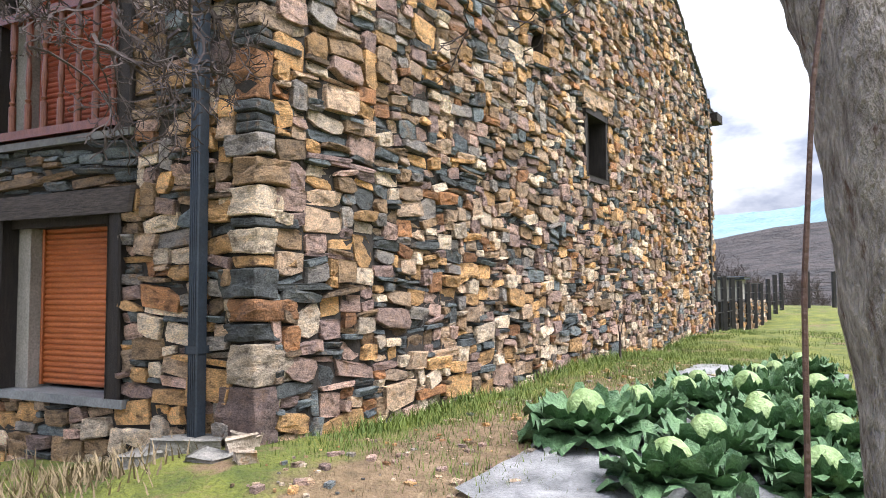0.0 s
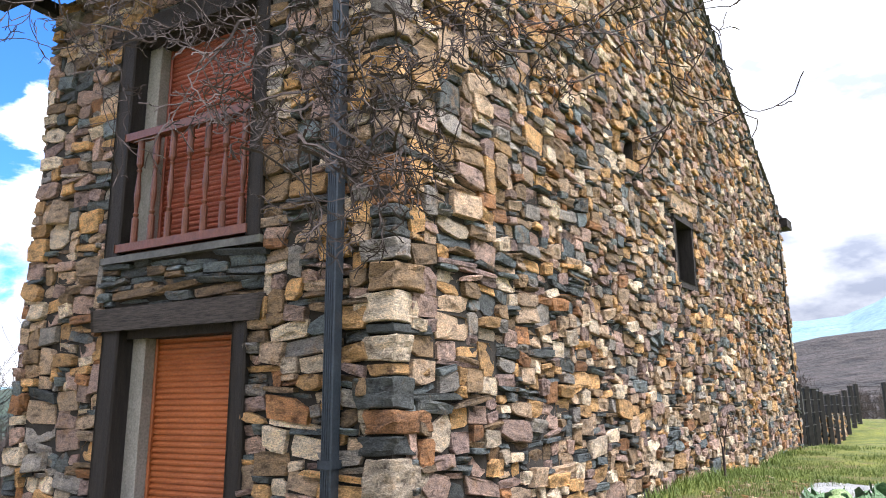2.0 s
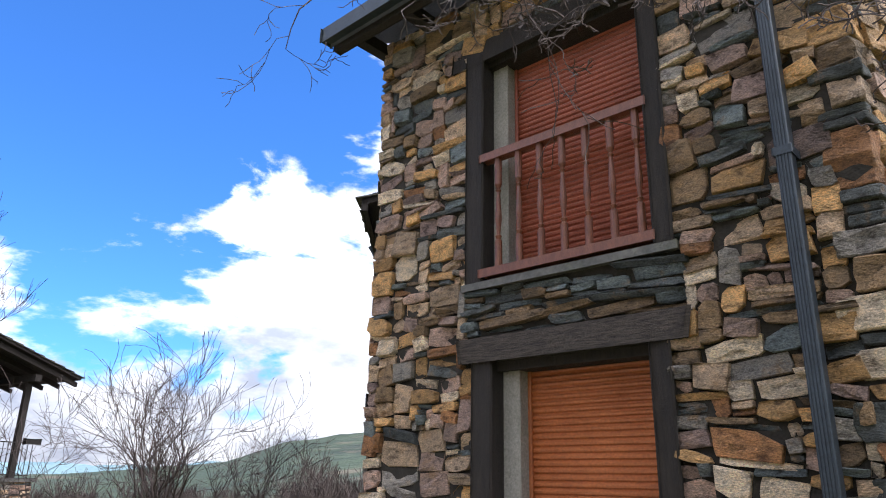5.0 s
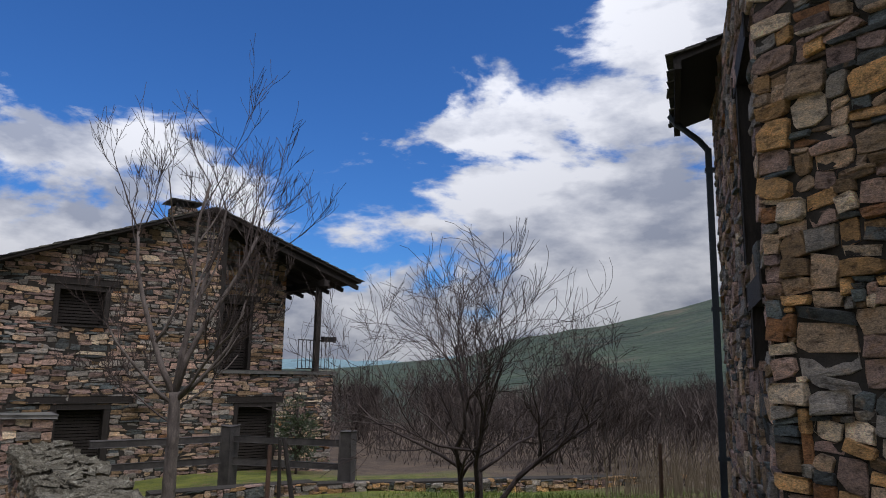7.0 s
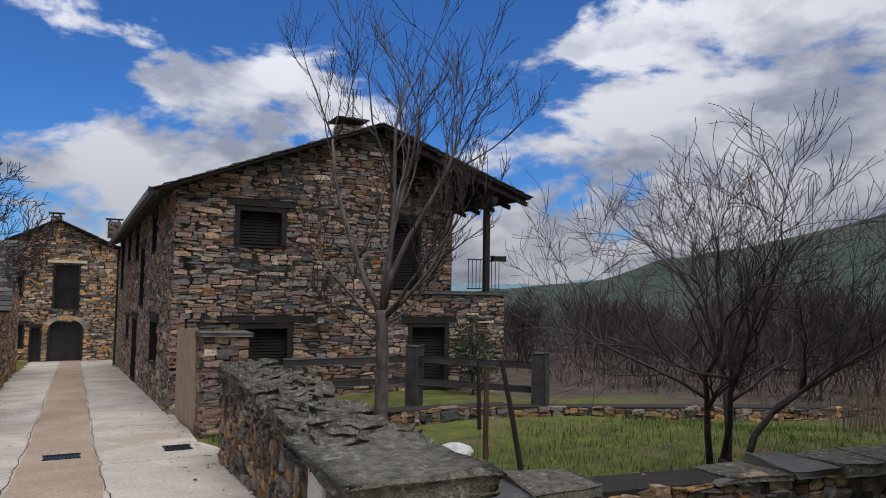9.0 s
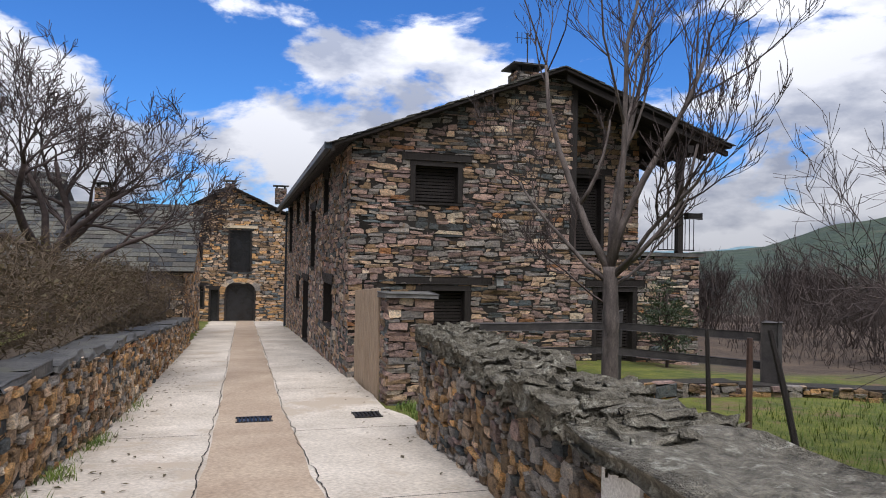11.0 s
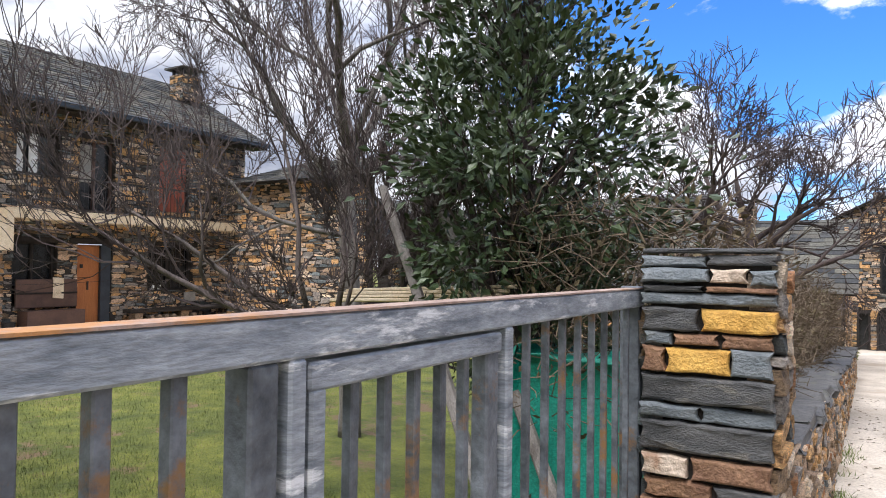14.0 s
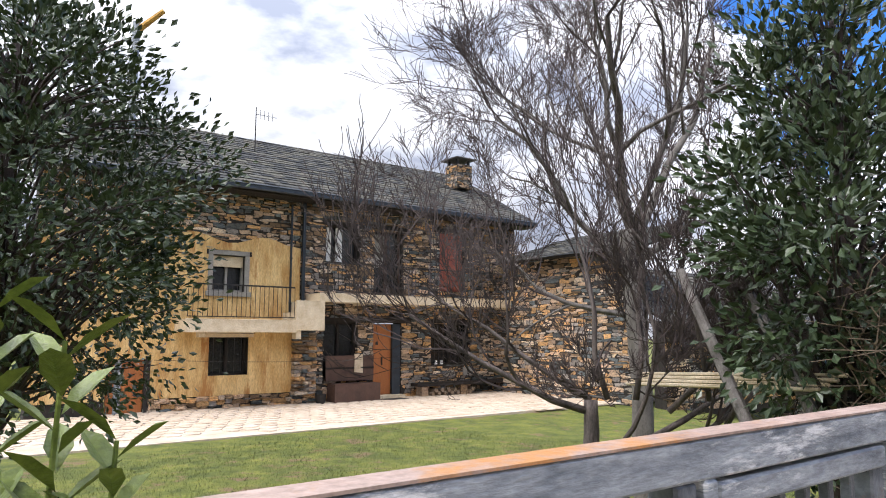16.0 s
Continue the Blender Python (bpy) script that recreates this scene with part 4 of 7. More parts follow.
def downpipe(f, s, n, ztop, zbot, w, parent_label, elbow):
    t = thing("downpipe", parent_label, "pipe")
    sec = [(-.5, 0), (.5, 0), (.5, .92), (.42, 1)]
    for k in range(4):
        c = .3 - k * .2
        sec += [(c + .04, 1), (c + .03, .95), (c - .03, .95), (c - .04, 1)]
    sec += [(-.42, 1), (-.5, .92)]
    bm = bmesh.new()
    lo, hi = [[bm.verts.new(f.at(s + x * w, n + y * w, z)) for x, y in sec] for z in (zbot, ztop)]
    for k in range(len(sec)):
        q = (k + 1) % len(sec)
        bm.faces.new((lo[k], lo[q], hi[q], hi[k]))
    bm.faces.new(lo[::-1])
    bm.faces.new(hi)
    part("pipe", bm, M_PIPE, t)
    for z in np.linspace(zbot + .5, ztop - .3, 3):
        one("bracket", f, (s - w / 2 - .008, s + w / 2 + .008, n - .04, n + w + .006, float(z), float(z) + .035), M_PIPE, t)
    if elbow:
        pts = [f.at(s, n + w / 2, ztop - .02), f.at(s, n + .14, ztop + .12), f.at(s, n + .42, ztop + .38), f.at(s, n + .5, ztop + .5)]
        v, fc = tube(pts, [w / 2] * 4, 8)
        raw("elbow", v, fc, M_PIPE, t)
    return t


downpipe(A_F, .36, .06, 4.95, .62, .078, "square dark grey metal downpipe down the house corner", False)
downpipe(A_W, 4.5, .06, 4.1, -.3, .08, "dark metal downpipe with a bent neck under the eaves", True)
# slabs at the foot of the corner
M_RUBBLE = (mottled("broken_cream_stone", (0.27, 0.21, 0.155), (0.47, 0.40, 0.32), 9.0, 0.85, None, 0.8, spot=(0.3, 0.17, 0.08)), mottled("broken_grey_stone", (0.12, 0.12, 0.115), (0.3, 0.28, 0.25), 9.0, 0.85, None, 0.8))
for i, (s, n, w, d, h) in enumerate(((-.05, .10, .16, .10, .06), (.16, .14, .34, .15, .045), (-.14, .16, .13, .09, .08), (.45, .16, .34, .16, .035), (-.2, .26, .11, .08, .04), (.1, .3, .2, .12, .03))):
    p = A_F.at(s, n, 0)
    fz = Frame((p.x, p.y), 60 + i * 37)
    gz = sheet_z(p.x, p.y)
    bm = bmesh.new()
    block(bm, fz, 0, w, 0, d, gz - .03, gz + h, .012, .018, random.Random(i))
    bmesh.ops.subdivide_edges(bm, edges=bm.edges[:], cuts=3, use_grid_fill=True)
    for v in bm.verts:
        v.co += Vector((noise.noise(v.co * 7), noise.noise(v.co * 7 + Vector((5, 0, 0))), .5 * noise.noise(v.co * 9))) * .018
    t = part("loose_slab", bm, M_RUBBLE[i % 2], None)
    tagged(t, "flat broken stone slab lying at the wall's foot", "stone", "loose slabs")

# ---- lane house with the terrace ----
KB = (-20.94, 8.0)
B_G = Frame(KB, -17.0)
B_L = Frame(KB, YL, True)
D_F0 = Frame((-49.7, 13.3), -17.0)
house_b = thing("stone_house", "two-storey grey-brown stone house with slate roof and corner terrace", "house")
B_W, B_UP, B_LEN = 8.85, 7.65, 23.0


def top_b(s):
    return 3.42 + s * (5.35 - 3.42) / 4.9 if s < 4.9 else 5.35 - (s - 4.9) * (5.35 - 3.85) / 4.55


HBG = [(1.33, 2.56, 2.1, 3.1), (1.5, 2.8, -1.7, .30), (5.9, 7.1, -1.75, .28)]
HBL = [(4.1, 5.2, 2.05, 3.2), (7.7, 9.1, .45, 2.5), (10.3, 11.7, 2.05, 3.2), (14.6, 16.2, 2.15, 3.3), (19.0, 21, 1.0, 3.4), (2.9, 4.9, -1.05, .25), (9.9, 12, -2.3, .05), (14.1, 15.6, -1.0, -.1)]
bg = core(B_G, 0, 5.3, -2.4, top_b, HBG, .5, house_b, label="gable wall of flat grey-brown stones", breaks=(4.9,))
bg2 = core(B_G, 5.3, B_W, -2.4, lambda s: 1.05, HBG[2:], .5, house_b, label="lower wall under the terrace")
bup = core(Frame(B_G.at(5.3, -.9, 0), -17.0), 0, B_UP - 5.3, 1.05, lambda s: top_b(5.3 + s), [(.35, 1.35, 1.1, 3.1)], .4, house_b, label="recessed upper wall behind the terrace")
bl = core(B_L, 0, B_LEN, -3.9, lambda s: 3.42, HBL, .5, house_b, label="long side wall along the lane")
br_ = core(Frame(B_G.at(B_W, 0, 0), YL), 0, 12, -2.6, lambda s: 1.05, [], .4, house_b, label="plain terrace wall")
bur = core(Frame(B_G.at(B_UP, -.9, 0), YL), 0, 12, 1.0, lambda s: 4.0, [], .4, house_b, label="plain upper side wall")
masonry(bg, B_G, -.02, 5.3, -1.9, top_b, HBG, "grey", (.14, .46), (.06, .15), 31, lambda s, z: s < 3.0 and -.2 < z < 2.2, thin=.35, proud=.025)
masonry(bg2, B_G, 5.3, B_W + .02, -2.0, lambda s: 1.05, HBG[2:], "grey", (.14, .46), (.06, .15), 32, None, thin=.35, proud=.025)
masonry(bup, Frame(B_G.at(5.3, -.9, 0), -17.0), 0, B_UP - 5.3, 1.05, lambda s: top_b(5.3 + s) - .1, [(.35, 1.35, 1.1, 3.1)], "grey", (.14, .46), (.06, .15), 33, None, proud=.025)
masonry(bl, B_L, -.02, B_LEN, -3.6, lambda s: 3.42, HBL, "grey", (.16, .5), (.07, .19), 34, None, thin=.25, proud=.025)
masonry(br_, Frame(B_G.at(B_W, 0, 0), YL), 0, 6, -2.4, lambda s: 1.05, [], "grey", (.2, .5), (.08, .2), 35, None)
one("terrace_floor", B_G, (5.3, B_W + .12, -6, .06, 1.05, 1.14), M_SLATE, house_b, "slate-edged terrace slab")
RB = Frame(KB, YL, True)
slate_roof(RB, -.4, B_LEN + .3, .55, 3.28, -4.9, 5.42, house_b, 41, label="slate roof falling to the lane", step=.32, wide=.5)
RB2 = Frame(B_G.at(9.5, 0, 0), YL)
slate_roof(RB2, -.4, 12, 0, 3.85, -4.6, 5.42, house_b, 42, label="slate roof over the terrace", step=.32, wide=.5)
one("eave_board", RB, (-.4, B_LEN, .42, .5, 3.14, 3.30), M_TIMBER, house_b)
one("gutter", RB, (-.4, B_LEN, .50, .62, 3.2, 3.3), M_PIPE, house_b, "dark gutter along the lane", .02)
one("eave_beam", RB2, (-.35, 10, -1.25, -1.08, 3.62, 3.8), M_TIMBER, house_b, "dark timber beam")
for i in range(9):
    x0 = -.3 + i * .9
    bm = bmesh.new()
    vs = [bm.verts.new(RB2.at(x0 + a, n, z)) for a in (0, .12) for n, z in ((-.05, 3.72), (-4.5, 5.28), (-4.5, 5.12), (-.05, 3.6))]
    for q in ((0, 1, 2, 3), (7, 6, 5, 4), (0, 4, 5, 1), (1, 5, 6, 2), (2, 6, 7, 3), (3, 7, 4, 0)):
        bm.faces.new([vs[j] for j in q])
    part("rafter", bm, M_TIMBER, house_b)
one("post", B_G, (8.25, 8.4, -.16, -.02, 1.14, 3.66), M_TIMBER, house_b, "square dark timber post")
for z in (1.2, 2.02):
    one("rail", B_G, (7.7, 8.75, -.06, -.03, z, z + .03), M_IRON, house_b, "", 0)
for i in range(9):
    one("rail_bar", B_G, (7.72 + i * .125, 7.735 + i * .125, -.055, -.04, 1.2, 2.03), M_IRON, house_b, "", 0)
planter = one("planter_box", B_G, (8.45, 8.85, -.05, .12, 2.0, 2.14), M_IRON, None, "", .015)
tagged(planter, "dark planter box hung on the terrace railing", "planter")


def opening(f, s0, s1, z0, z1, parent, mat, label, lintel=True, frame=.09, slats=True, wide=.0):
    # near-black sheet closes the opening; interior shade is put into its colour
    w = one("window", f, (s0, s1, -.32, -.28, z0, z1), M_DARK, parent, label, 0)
    for d in ((s0, s0 + frame, -.28, .02, z0, z1), (s1 - frame, s1, -.28, .02, z0, z1), (s0, s1, -.28, .02, z1 - frame, z1), (s0, s1, -.28, .03, z0, z0 + .06)):
        one("frame", f, d, M_TIMBER, w, "", .008, .004)
    if lintel:
        one("lintel", f, (s0 - .2 - wide, s1 + .2 + wide, -.25, .04, z1, z1 + .16), M_TIMBER, w, "", .012, .01)
    if slats:
        z = z0 + .1
        while z < z1 - .12:
            one("slat", f, (s0 + frame, s1 - frame, -.22, -.19, z, z + .055), mat, w, "", 0)
            z += .075
    return w


opening(B_G, 1.33, 2.56, 2.1, 3.1, house_b, M_TIMBER, "dark shuttered window", frame=.12)
opening(B_G, 1.5, 2.8, -1.7, .30, house_b, M_TIMBER, "dark timber-framed doorway", frame=.14, wide=.3)
opening(B_G, 5.9, 7.1, -1.75, .28, house_b, M_TIMBER, "dark ground-floor doorway", frame=.12)
opening(Frame(B_G.at(5.3, -.9, 0), -17.0), .35, 1.35, 1.1, 3.1, house_b, M_TIMBER, "dark terrace door")
for h in HBL:
    opening(B_L, *h, house_b, M_TIMBER, "dark narrow window", lintel=True, slats=False)
one("loggia_post", B_G, (5.25, 5.42, -.3, .02, 1.1, 5.0), M_TIMBER, house_b, "dark timber post")


def chimney(p, w, h, parent_label, yaw, look_="grey", top=.3):
    t = thing("chimney", parent_label, "chimney")
    f = Frame((p[0], p[1]), yaw)
    one("stack", f, (0, w, -w, 0, p[2], p[2] + h), M_CORE, t)
    st = t.children[0]
    for s, yw, fl in (((0, 0), yaw, False), ((w, -w), yaw + 180, False), ((0, -w), yaw - 90, False), ((w, 0), yaw + 90, False)):
        q = f.at(s[0], s[1], 0)
        fr = Frame((q.x, q.y), yw)
        masonry(st, fr, 0, w, p[2], lambda s: p[2] + h, [], look_, (.15, .3), (.07, .13), 7 + int(yw) % 9, None, .02)
    for a in (.06, w - .14):
        for b in (.06, w - .14):
            one("cap_leg", f, (a, a + .08, -b - .08, -b, p[2] + h, p[2] + h + top * .5), M_IRON, t)
    one("cap", f, (-.14, w + .14, -w - .14, .14, p[2] + h + top * .5, p[2] + h + top * .5 + .05), M_SLATE, t, "thin slate cap", .01, .015)
    return t


opa = thing("roof_antenna", "thin television antenna on the lane house roof", "antenna")
oq = B_G.at(5.0, -2.2, 0)
v, fc = tube([(oq.x, oq.y, 5.1), (oq.x, oq.y, 7.0)], [.02, .016], 6)
raw("mast", v, fc, M_IRON, opa)
for i in range(5):
    q = Vector((oq.x, oq.y, 6.85)) + B_G.d * (.13 * i - .3)
    v, fc = tube([q - Vector((0, 0, .15)), q + Vector((0, 0, .15))], [.009, .009], 4)
    raw("element", v, fc, M_IRON, opa)
v, fc = tube([Vector((oq.x, oq.y, 6.85)) - B_G.d * .35, Vector((oq.x, oq.y, 6.85)) + B_G.d * .3], [.01, .01], 4)
raw("boom", v, fc, M_IRON, opa)
downpipe(B_L, 22.6, .05, 3.2, -3.3, .1, "dark downpipe at the end of the lane house", False)
dl = thing("wall_lantern", "black lantern on the end house wall", "lamp")
one("arm", D_F0, (-1.75, -1.7, 0, .5, 1.55, 1.6), M_IRON, dl)
one("cage", D_F0, (-1.85, -1.6, .4, .65, 1.1, 1.5), M_LAMP, dl)
one("cap", D_F0, (-1.9, -1.55, .35, .7, 1.5, 1.6), M_IRON, dl, "", .03)
cb = B_G.at(4.2, -.9, 0)
chimney((cb.x, cb.y, 4.9), .62, .68, "squat stone chimney with a slate cap on the gable roof", -17.0)
# lantern on the gable
lb = thing("wall_lantern", "black iron wall lantern on the gable", "lamp")
one("arm", B_G, (3.36, 3.40, 0, .3, .52, .55), M_IRON, lb)
one("cage", B_G, (3.30, 3.46, .22, .38, .30, .5), M_LAMP, lb)
one("cap", B_G, (3.27, 3.49, .19, .41, .5, .56), M_IRON, lb, "", .02)

# ---- house at the lane's end ----
KD = (-49.7, 13.3)
D_F = Frame(KD, -17.0)
house_d = thing("stone_house", "stone house with an arched dark doorway at the lane's end", "house")
HD = [(.05, 1.85, -3.4, -.85), (.2, 1.58, -.2, 2.4), (-2.2, -1.25, .5, 1.7), (-2.2, -1.1, -2.4, -1.0), (-.85, -.25, -3.3, -1.2)]


def top_d(s):
    return 3.35 + (s + 2.65) * .5 if s < .3 else 4.82 - (s - .3) * .45


dw = core(D_F, -2.65, 4.2, -3.9, top_d, HD, .5, house_d, breaks=(.3,), label="gable wall of brown stone")
masonry(dw, D_F, -2.65, 4.2, -3.6, top_d, HD, "yard", (.18, .5), (.09, .2), 51, None)
core(Frame(D_F.at(-2.65, 0, 0), YL), 0, 9, -3.9, lambda s: 3.2, [], .5, house_d, label="plain side wall")
for h, lab in zip(HD, ("arched dark doorway", "dark balcony window", "small dark window", "dark ground-floor window", "narrow brown hatch")):
    opening(D_F, *h, house_d, M_BROWNP, lab, lintel=lab != "arched dark doorway", slats=False)
for k in range(8):
    a, b = math.pi * k / 8, math.pi * (k + 1) / 8
    raw("arch_stone", [D_F.at(.95 + math.cos(t) * r, n, -1.35 + math.sin(t) * r * .65) for n in (-.1, .05) for t, r in ((a, .9), (b, .9), (b, 1.22), (a, 1.22))],
        [(0, 1, 2, 3), (7, 6, 5, 4), (0, 4, 5, 1), (1, 5, 6, 2), (2, 6, 7, 3), (3, 7, 4, 0)], STONE["yard"][0], house_d)
one("lintel_slab", D_F, (-.1, 1.9, -.1, .08, 2.45, 2.62), M_CREAM, house_d, "pale lintel")
RD = Frame(D_F.at(-2.65, 0, 0), YL, True)
slate_roof(RD, -.4, 9, .35, 3.2, -2.95, 4.95, house_d, 52, label="slate roof", step=.4, wide=.6)
slate_roof(Frame(D_F.at(4.2, 0, 0), YL), -.4, 9, .35, 3.0, -3.9, 4.95, house_d, 53, label="slate roof", step=.4, wide=.6)
cd_ = D_F.at(-.1, -1.2, 0)
chimney((cd_.x, cd_.y, 4.5), .55, .75, "stone chimney with a flat cap on the end house", -17.0)
cd_ = D_F.at(3.0, -2.5, 0)
chimney((cd_.x, cd_.y, 4.2), .7, 1.0, "stone chimney with a dark cap behind the end house", -17.0)
# lit yellow side wall and barn left of it
barn = thing("stone_barn", "low stone barn with a wide slate roof beside the lane", "barn")
BN = Frame(LANE.at(22.3, -.3, 0), 0)
BN.d, BN.n = -LANE.n, -LANE.d
bw_ = core(BN, 0, 13.5, -3.2, lambda s: .35, [], .5, barn, label="barn wall of ochre stone")
masonry(bw_, BN, 0, 13.5, -2.8, lambda s: .35, [], "field", (.2, .5), (.1, .2), 54, None)
BL_ = Frame(LANE.at(22.3, -.3, 0), YL)
bw2 = core(BL_, 0, 10, -3.4, lambda s: .4 + min(s, 10 - s) * .5, [], .5, barn, label="barn gable on the lane", breaks=(5,))
masonry(bw2, BL_, 0, 10, -3.2, lambda s: .4 + min(s, 10 - s) * .5, [], "gold", (.2, .5), (.1, .2), 55, None)
slate_roof(BN, -.35, 14, .4, .25, -5, 2.9, barn, 56, label="uneven slate barn roof", step=.36, wide=.6)
house_e = thing("stone_house", "grey house with a dark slate roof behind the barn", "house")
EN = Frame(LANE.at(33, -7.5, 0), 0)
EN.d, EN.n = -LANE.n, -LANE.d
core(EN, 0, 9, -3.4, lambda s: 3.0, [], .5, house_e, label="plain rendered wall")
core(Frame(LANE.at(33, -7.5, 0), YL), 0, 8, -3.4, lambda s: 3.0 + min(s, 8 - s) * .5, [], .5, house_e, label="plain gable", breaks=(4,))
slate_roof(EN, -.3, 9.3, .4, 2.85, -4, 5.0, house_e, 57, label="dark slate roof", step=.36, wide=.6)
cd_ = BN.at(3.2, -4.6, 0)
chimney((cd_.x, cd_.y, 2.4), .6, 1.1, "stone chimney above the barn roof", YL)
# ---- walls along the lane ----


def garden_wall(label, f, s0, s1, zbot, ztop, thick, look_, seed, near=None, cap=None, back=True, wide=(.1, .3), high=(.07, .17)):
    w = thing("stone_wall", label, "wall")
    b = core(f, s0, s1, zbot, ztop, [], thick, w, breaks=[s0 + (s1 - s0) * k / 8 for k in range(1, 8)])
    masonry(b, f, s0, s1, zbot, ztop, [], look_, wide, high, seed, near, .05, .15, pack=(1.0, .05, .12))
    if back:
        fb = Frame(f.at(s0, -thick, 0), 0)
        fb.d, fb.n, fb.o = f.d, -f.n, f.at(0, -thick, 0)
        masonry(b, fb, s0, s1, zbot, ztop, [], look_, (.15, .35), (.09, .2), seed + 1, None, .05, .15)
    if cap:
        rnd = random.Random(seed)
        s = s0
        while s < s1 - .1:
            L = rnd.uniform(*cap)
            e = min(s + L, s1 + .05)
            z = ztop((s + e) / 2)
            h = rnd.uniform(.021, .077)
            bm = bmesh.new()
            block(bm, f, s + .01, e - .01, -thick - rnd.uniform(.02, .08), rnd.uniform(.0, .07), z - .015, z + h, .012, .025, rnd)
            bmesh.ops.subdivide_edges(bm, edges=bm.edges[:], cuts=2, use_grid_fill=True)
            for v in bm.verts:
                v.co += Vector((noise.noise(v.co * 4), noise.noise(v.co * 4 + Vector((7, 0, 0))), .6 * noise.noise(v.co * 6))) * .035
            if label.startswith("low dark") and rnd.random() < .22:
                bm.free()
            else:
                part("capstone", bm, M_LICHEN if label.startswith("low dark") and rnd.random() < .6 else M_SLATE, w)
            s = e
    return w


wall_l = garden_wall("low garden wall of golden rubble along the lane", LANE, .36, 21.5, -3.2, lambda s: -.03 - .064 * s, .5, "gold", 61, lambda s, z: s < 5.0 and z > -1.3, (.35, .8))
RWALL = Frame(LANE.at(4.4, 3.95, 0), YL + 180 - 3.5)


fr = RWALL
fr.n = -fr.n if fr.n.dot(LANE.n) > 0 else fr.n
wall_r = garden_wall("mossy grey rubble wall with rough coping beside the lane", fr, 0, 6.75, -1.75, lambda s: -.06 + .02 * math.sin(s * 3), .52, "field", 63, lambda s, z: s > 2.4, None)
rnd = random.Random(9)
s = .0


def rough_stone(f, dims, amp, mat, parent, name, label="", cuts=2):
    bm = bmesh.new()
    block(bm, f, *dims, .03, .03, rnd)
    bmesh.ops.subdivide_edges(bm, edges=bm.edges[:], cuts=cuts, use_grid_fill=True)
    for v in bm.verts:
        v.co += Vector((noise.noise(v.co * 5), noise.noise(v.co * 5 + Vector((7, 0, 0))), .8 * noise.noise(v.co * 7) + .9 * noise.noise(v.co * 17))) * amp
    return part(name, bm, mat, parent, label, True)


M_LICHEN = mottled("lichened_stone", (0.09, 0.08, 0.06), (0.36, 0.33, 0.26), 14.0, 0.95, None, 1.0, fine=60.0, spot=(0.48, 0.46, 0.38), dist=0.07)
while s < 5.6:                                           # rough lichened coping
    L = rnd.uniform(.11, .26)
    n = .06
    while n > -.5:
        W = rnd.uniform(.12, .28)
        rough_stone(fr, (s, s + L, n - W, n, -.12, rnd.uniform(-.03, .075)), .04, M_LICHEN, wall_r, "capstone", "", 3)
        n -= W
    s += L
rough_stone(fr, (5.5, 6.95, -.66, .18, -.06, .07), .05, M_LICHEN, wall_r, "coping_slab", "large flat grey coping slab", 4)
bx = thing("meter_box", "small white framed meter door set in the wall", "meter box")
one("door", fr, (5.55, 5.95, .03, .07, -.55, -.12), M_WHITE, bx, "", .01)
one("rim", fr, (5.51, 5.99, .02, .055, -.59, -.08), M_REVEAL, bx, "grey rim", .008)
# end face and the lower slab-topped wall towards the field
LOWW = Frame((-8.75, 5.05), -25.0)
LOWW.n = -LOWW.n if LOWW.n.dot(Vector((1, -1, 0))) < 0 else LOWW.n
wall_low = garden_wall("low dark wall topped with flat slate slabs", LOWW, 0, 5.8, -1.5, lambda s: -.47, .45, "field", 65, None, (.2, .75))

# pillar
pillar = thing("gate_pillar", "square gate pillar of slate, ochre and brown stones", "pillar")
PF = Frame(LANE.at(-.22, -.46, 0), YL + 90)            # its face towards the gate: s across
PF.d, PF.n = LANE.n.copy(), -LANE.d.copy()
one("core", PF, (.03, .51, -.52, -.03, -1.3, 1.0), M_CORE, pillar, "", 0)
T_DS = mottled("dark_slate_stone", (0.04, 0.043, 0.045), (0.13, 0.13, 0.13), 7.0, 0.7, (1, 1, 4.5), 0.9, spot=(0.16, 0.15, 0.13))
T_BS = mottled("blue_slate_stone", (0.08, 0.10, 0.115), (0.19, 0.21, 0.22), 6.0, 0.7, (1, 1, 1.6), 0.6)
T_YE = mottled("ochre_yellow_stone", (0.42, 0.20, 0.03), (0.62, 0.38, 0.09), 7.0, 0.8, None, 0.8, spot=(0.30, 0.16, 0.05))
T_RU = mottled("rust_brown_stone", (0.14, 0.07, 0.04), (0.28, 0.16, 0.09), 7.0, 0.8, None, 0.8)
T_CR = mottled("cream_stone", (0.45, 0.33, 0.24), (0.62, 0.52, 0.42), 6.0, 0.8, None, 0.7, spot=(0.32, 0.20, 0.13))
ROWS = [((T_DS, .55), .025), ((T_BS, .27), (T_DS, .27), .055), ((T_BS, .28), (T_CR, .16), (T_BS, .10), .075), ((T_DS, .26), (T_RU, .28), .032), ((T_BS, .54), .06), ((T_DS, .24), (T_YE, .30), .105),
        ((T_BS, .13), (T_RU, .19), (T_RU, .21), .06), ((T_RU, .11), (T_YE, .26), (T_BS, .16), .12), ((T_DS, .54), .12), ((T_BS, .25), (T_BS, .28), .075),
        ((T_DS, .53), .14), ((T_CR, .2), (T_RU, .33), .10), ((T_RU, .3), (T_DS, .24), .09), ((T_RU, .54), .10), ((T_CR, .3), (T_RU, .24), .1), ((T_DS, .54), .13),
        ((T_RU, .25), (T_BS, .29), .1), ((T_CR, .35), (T_DS, .19), .12), ((T_DS, .54), .14), ((T_RU, .3), (T_BS, .24), .15)]


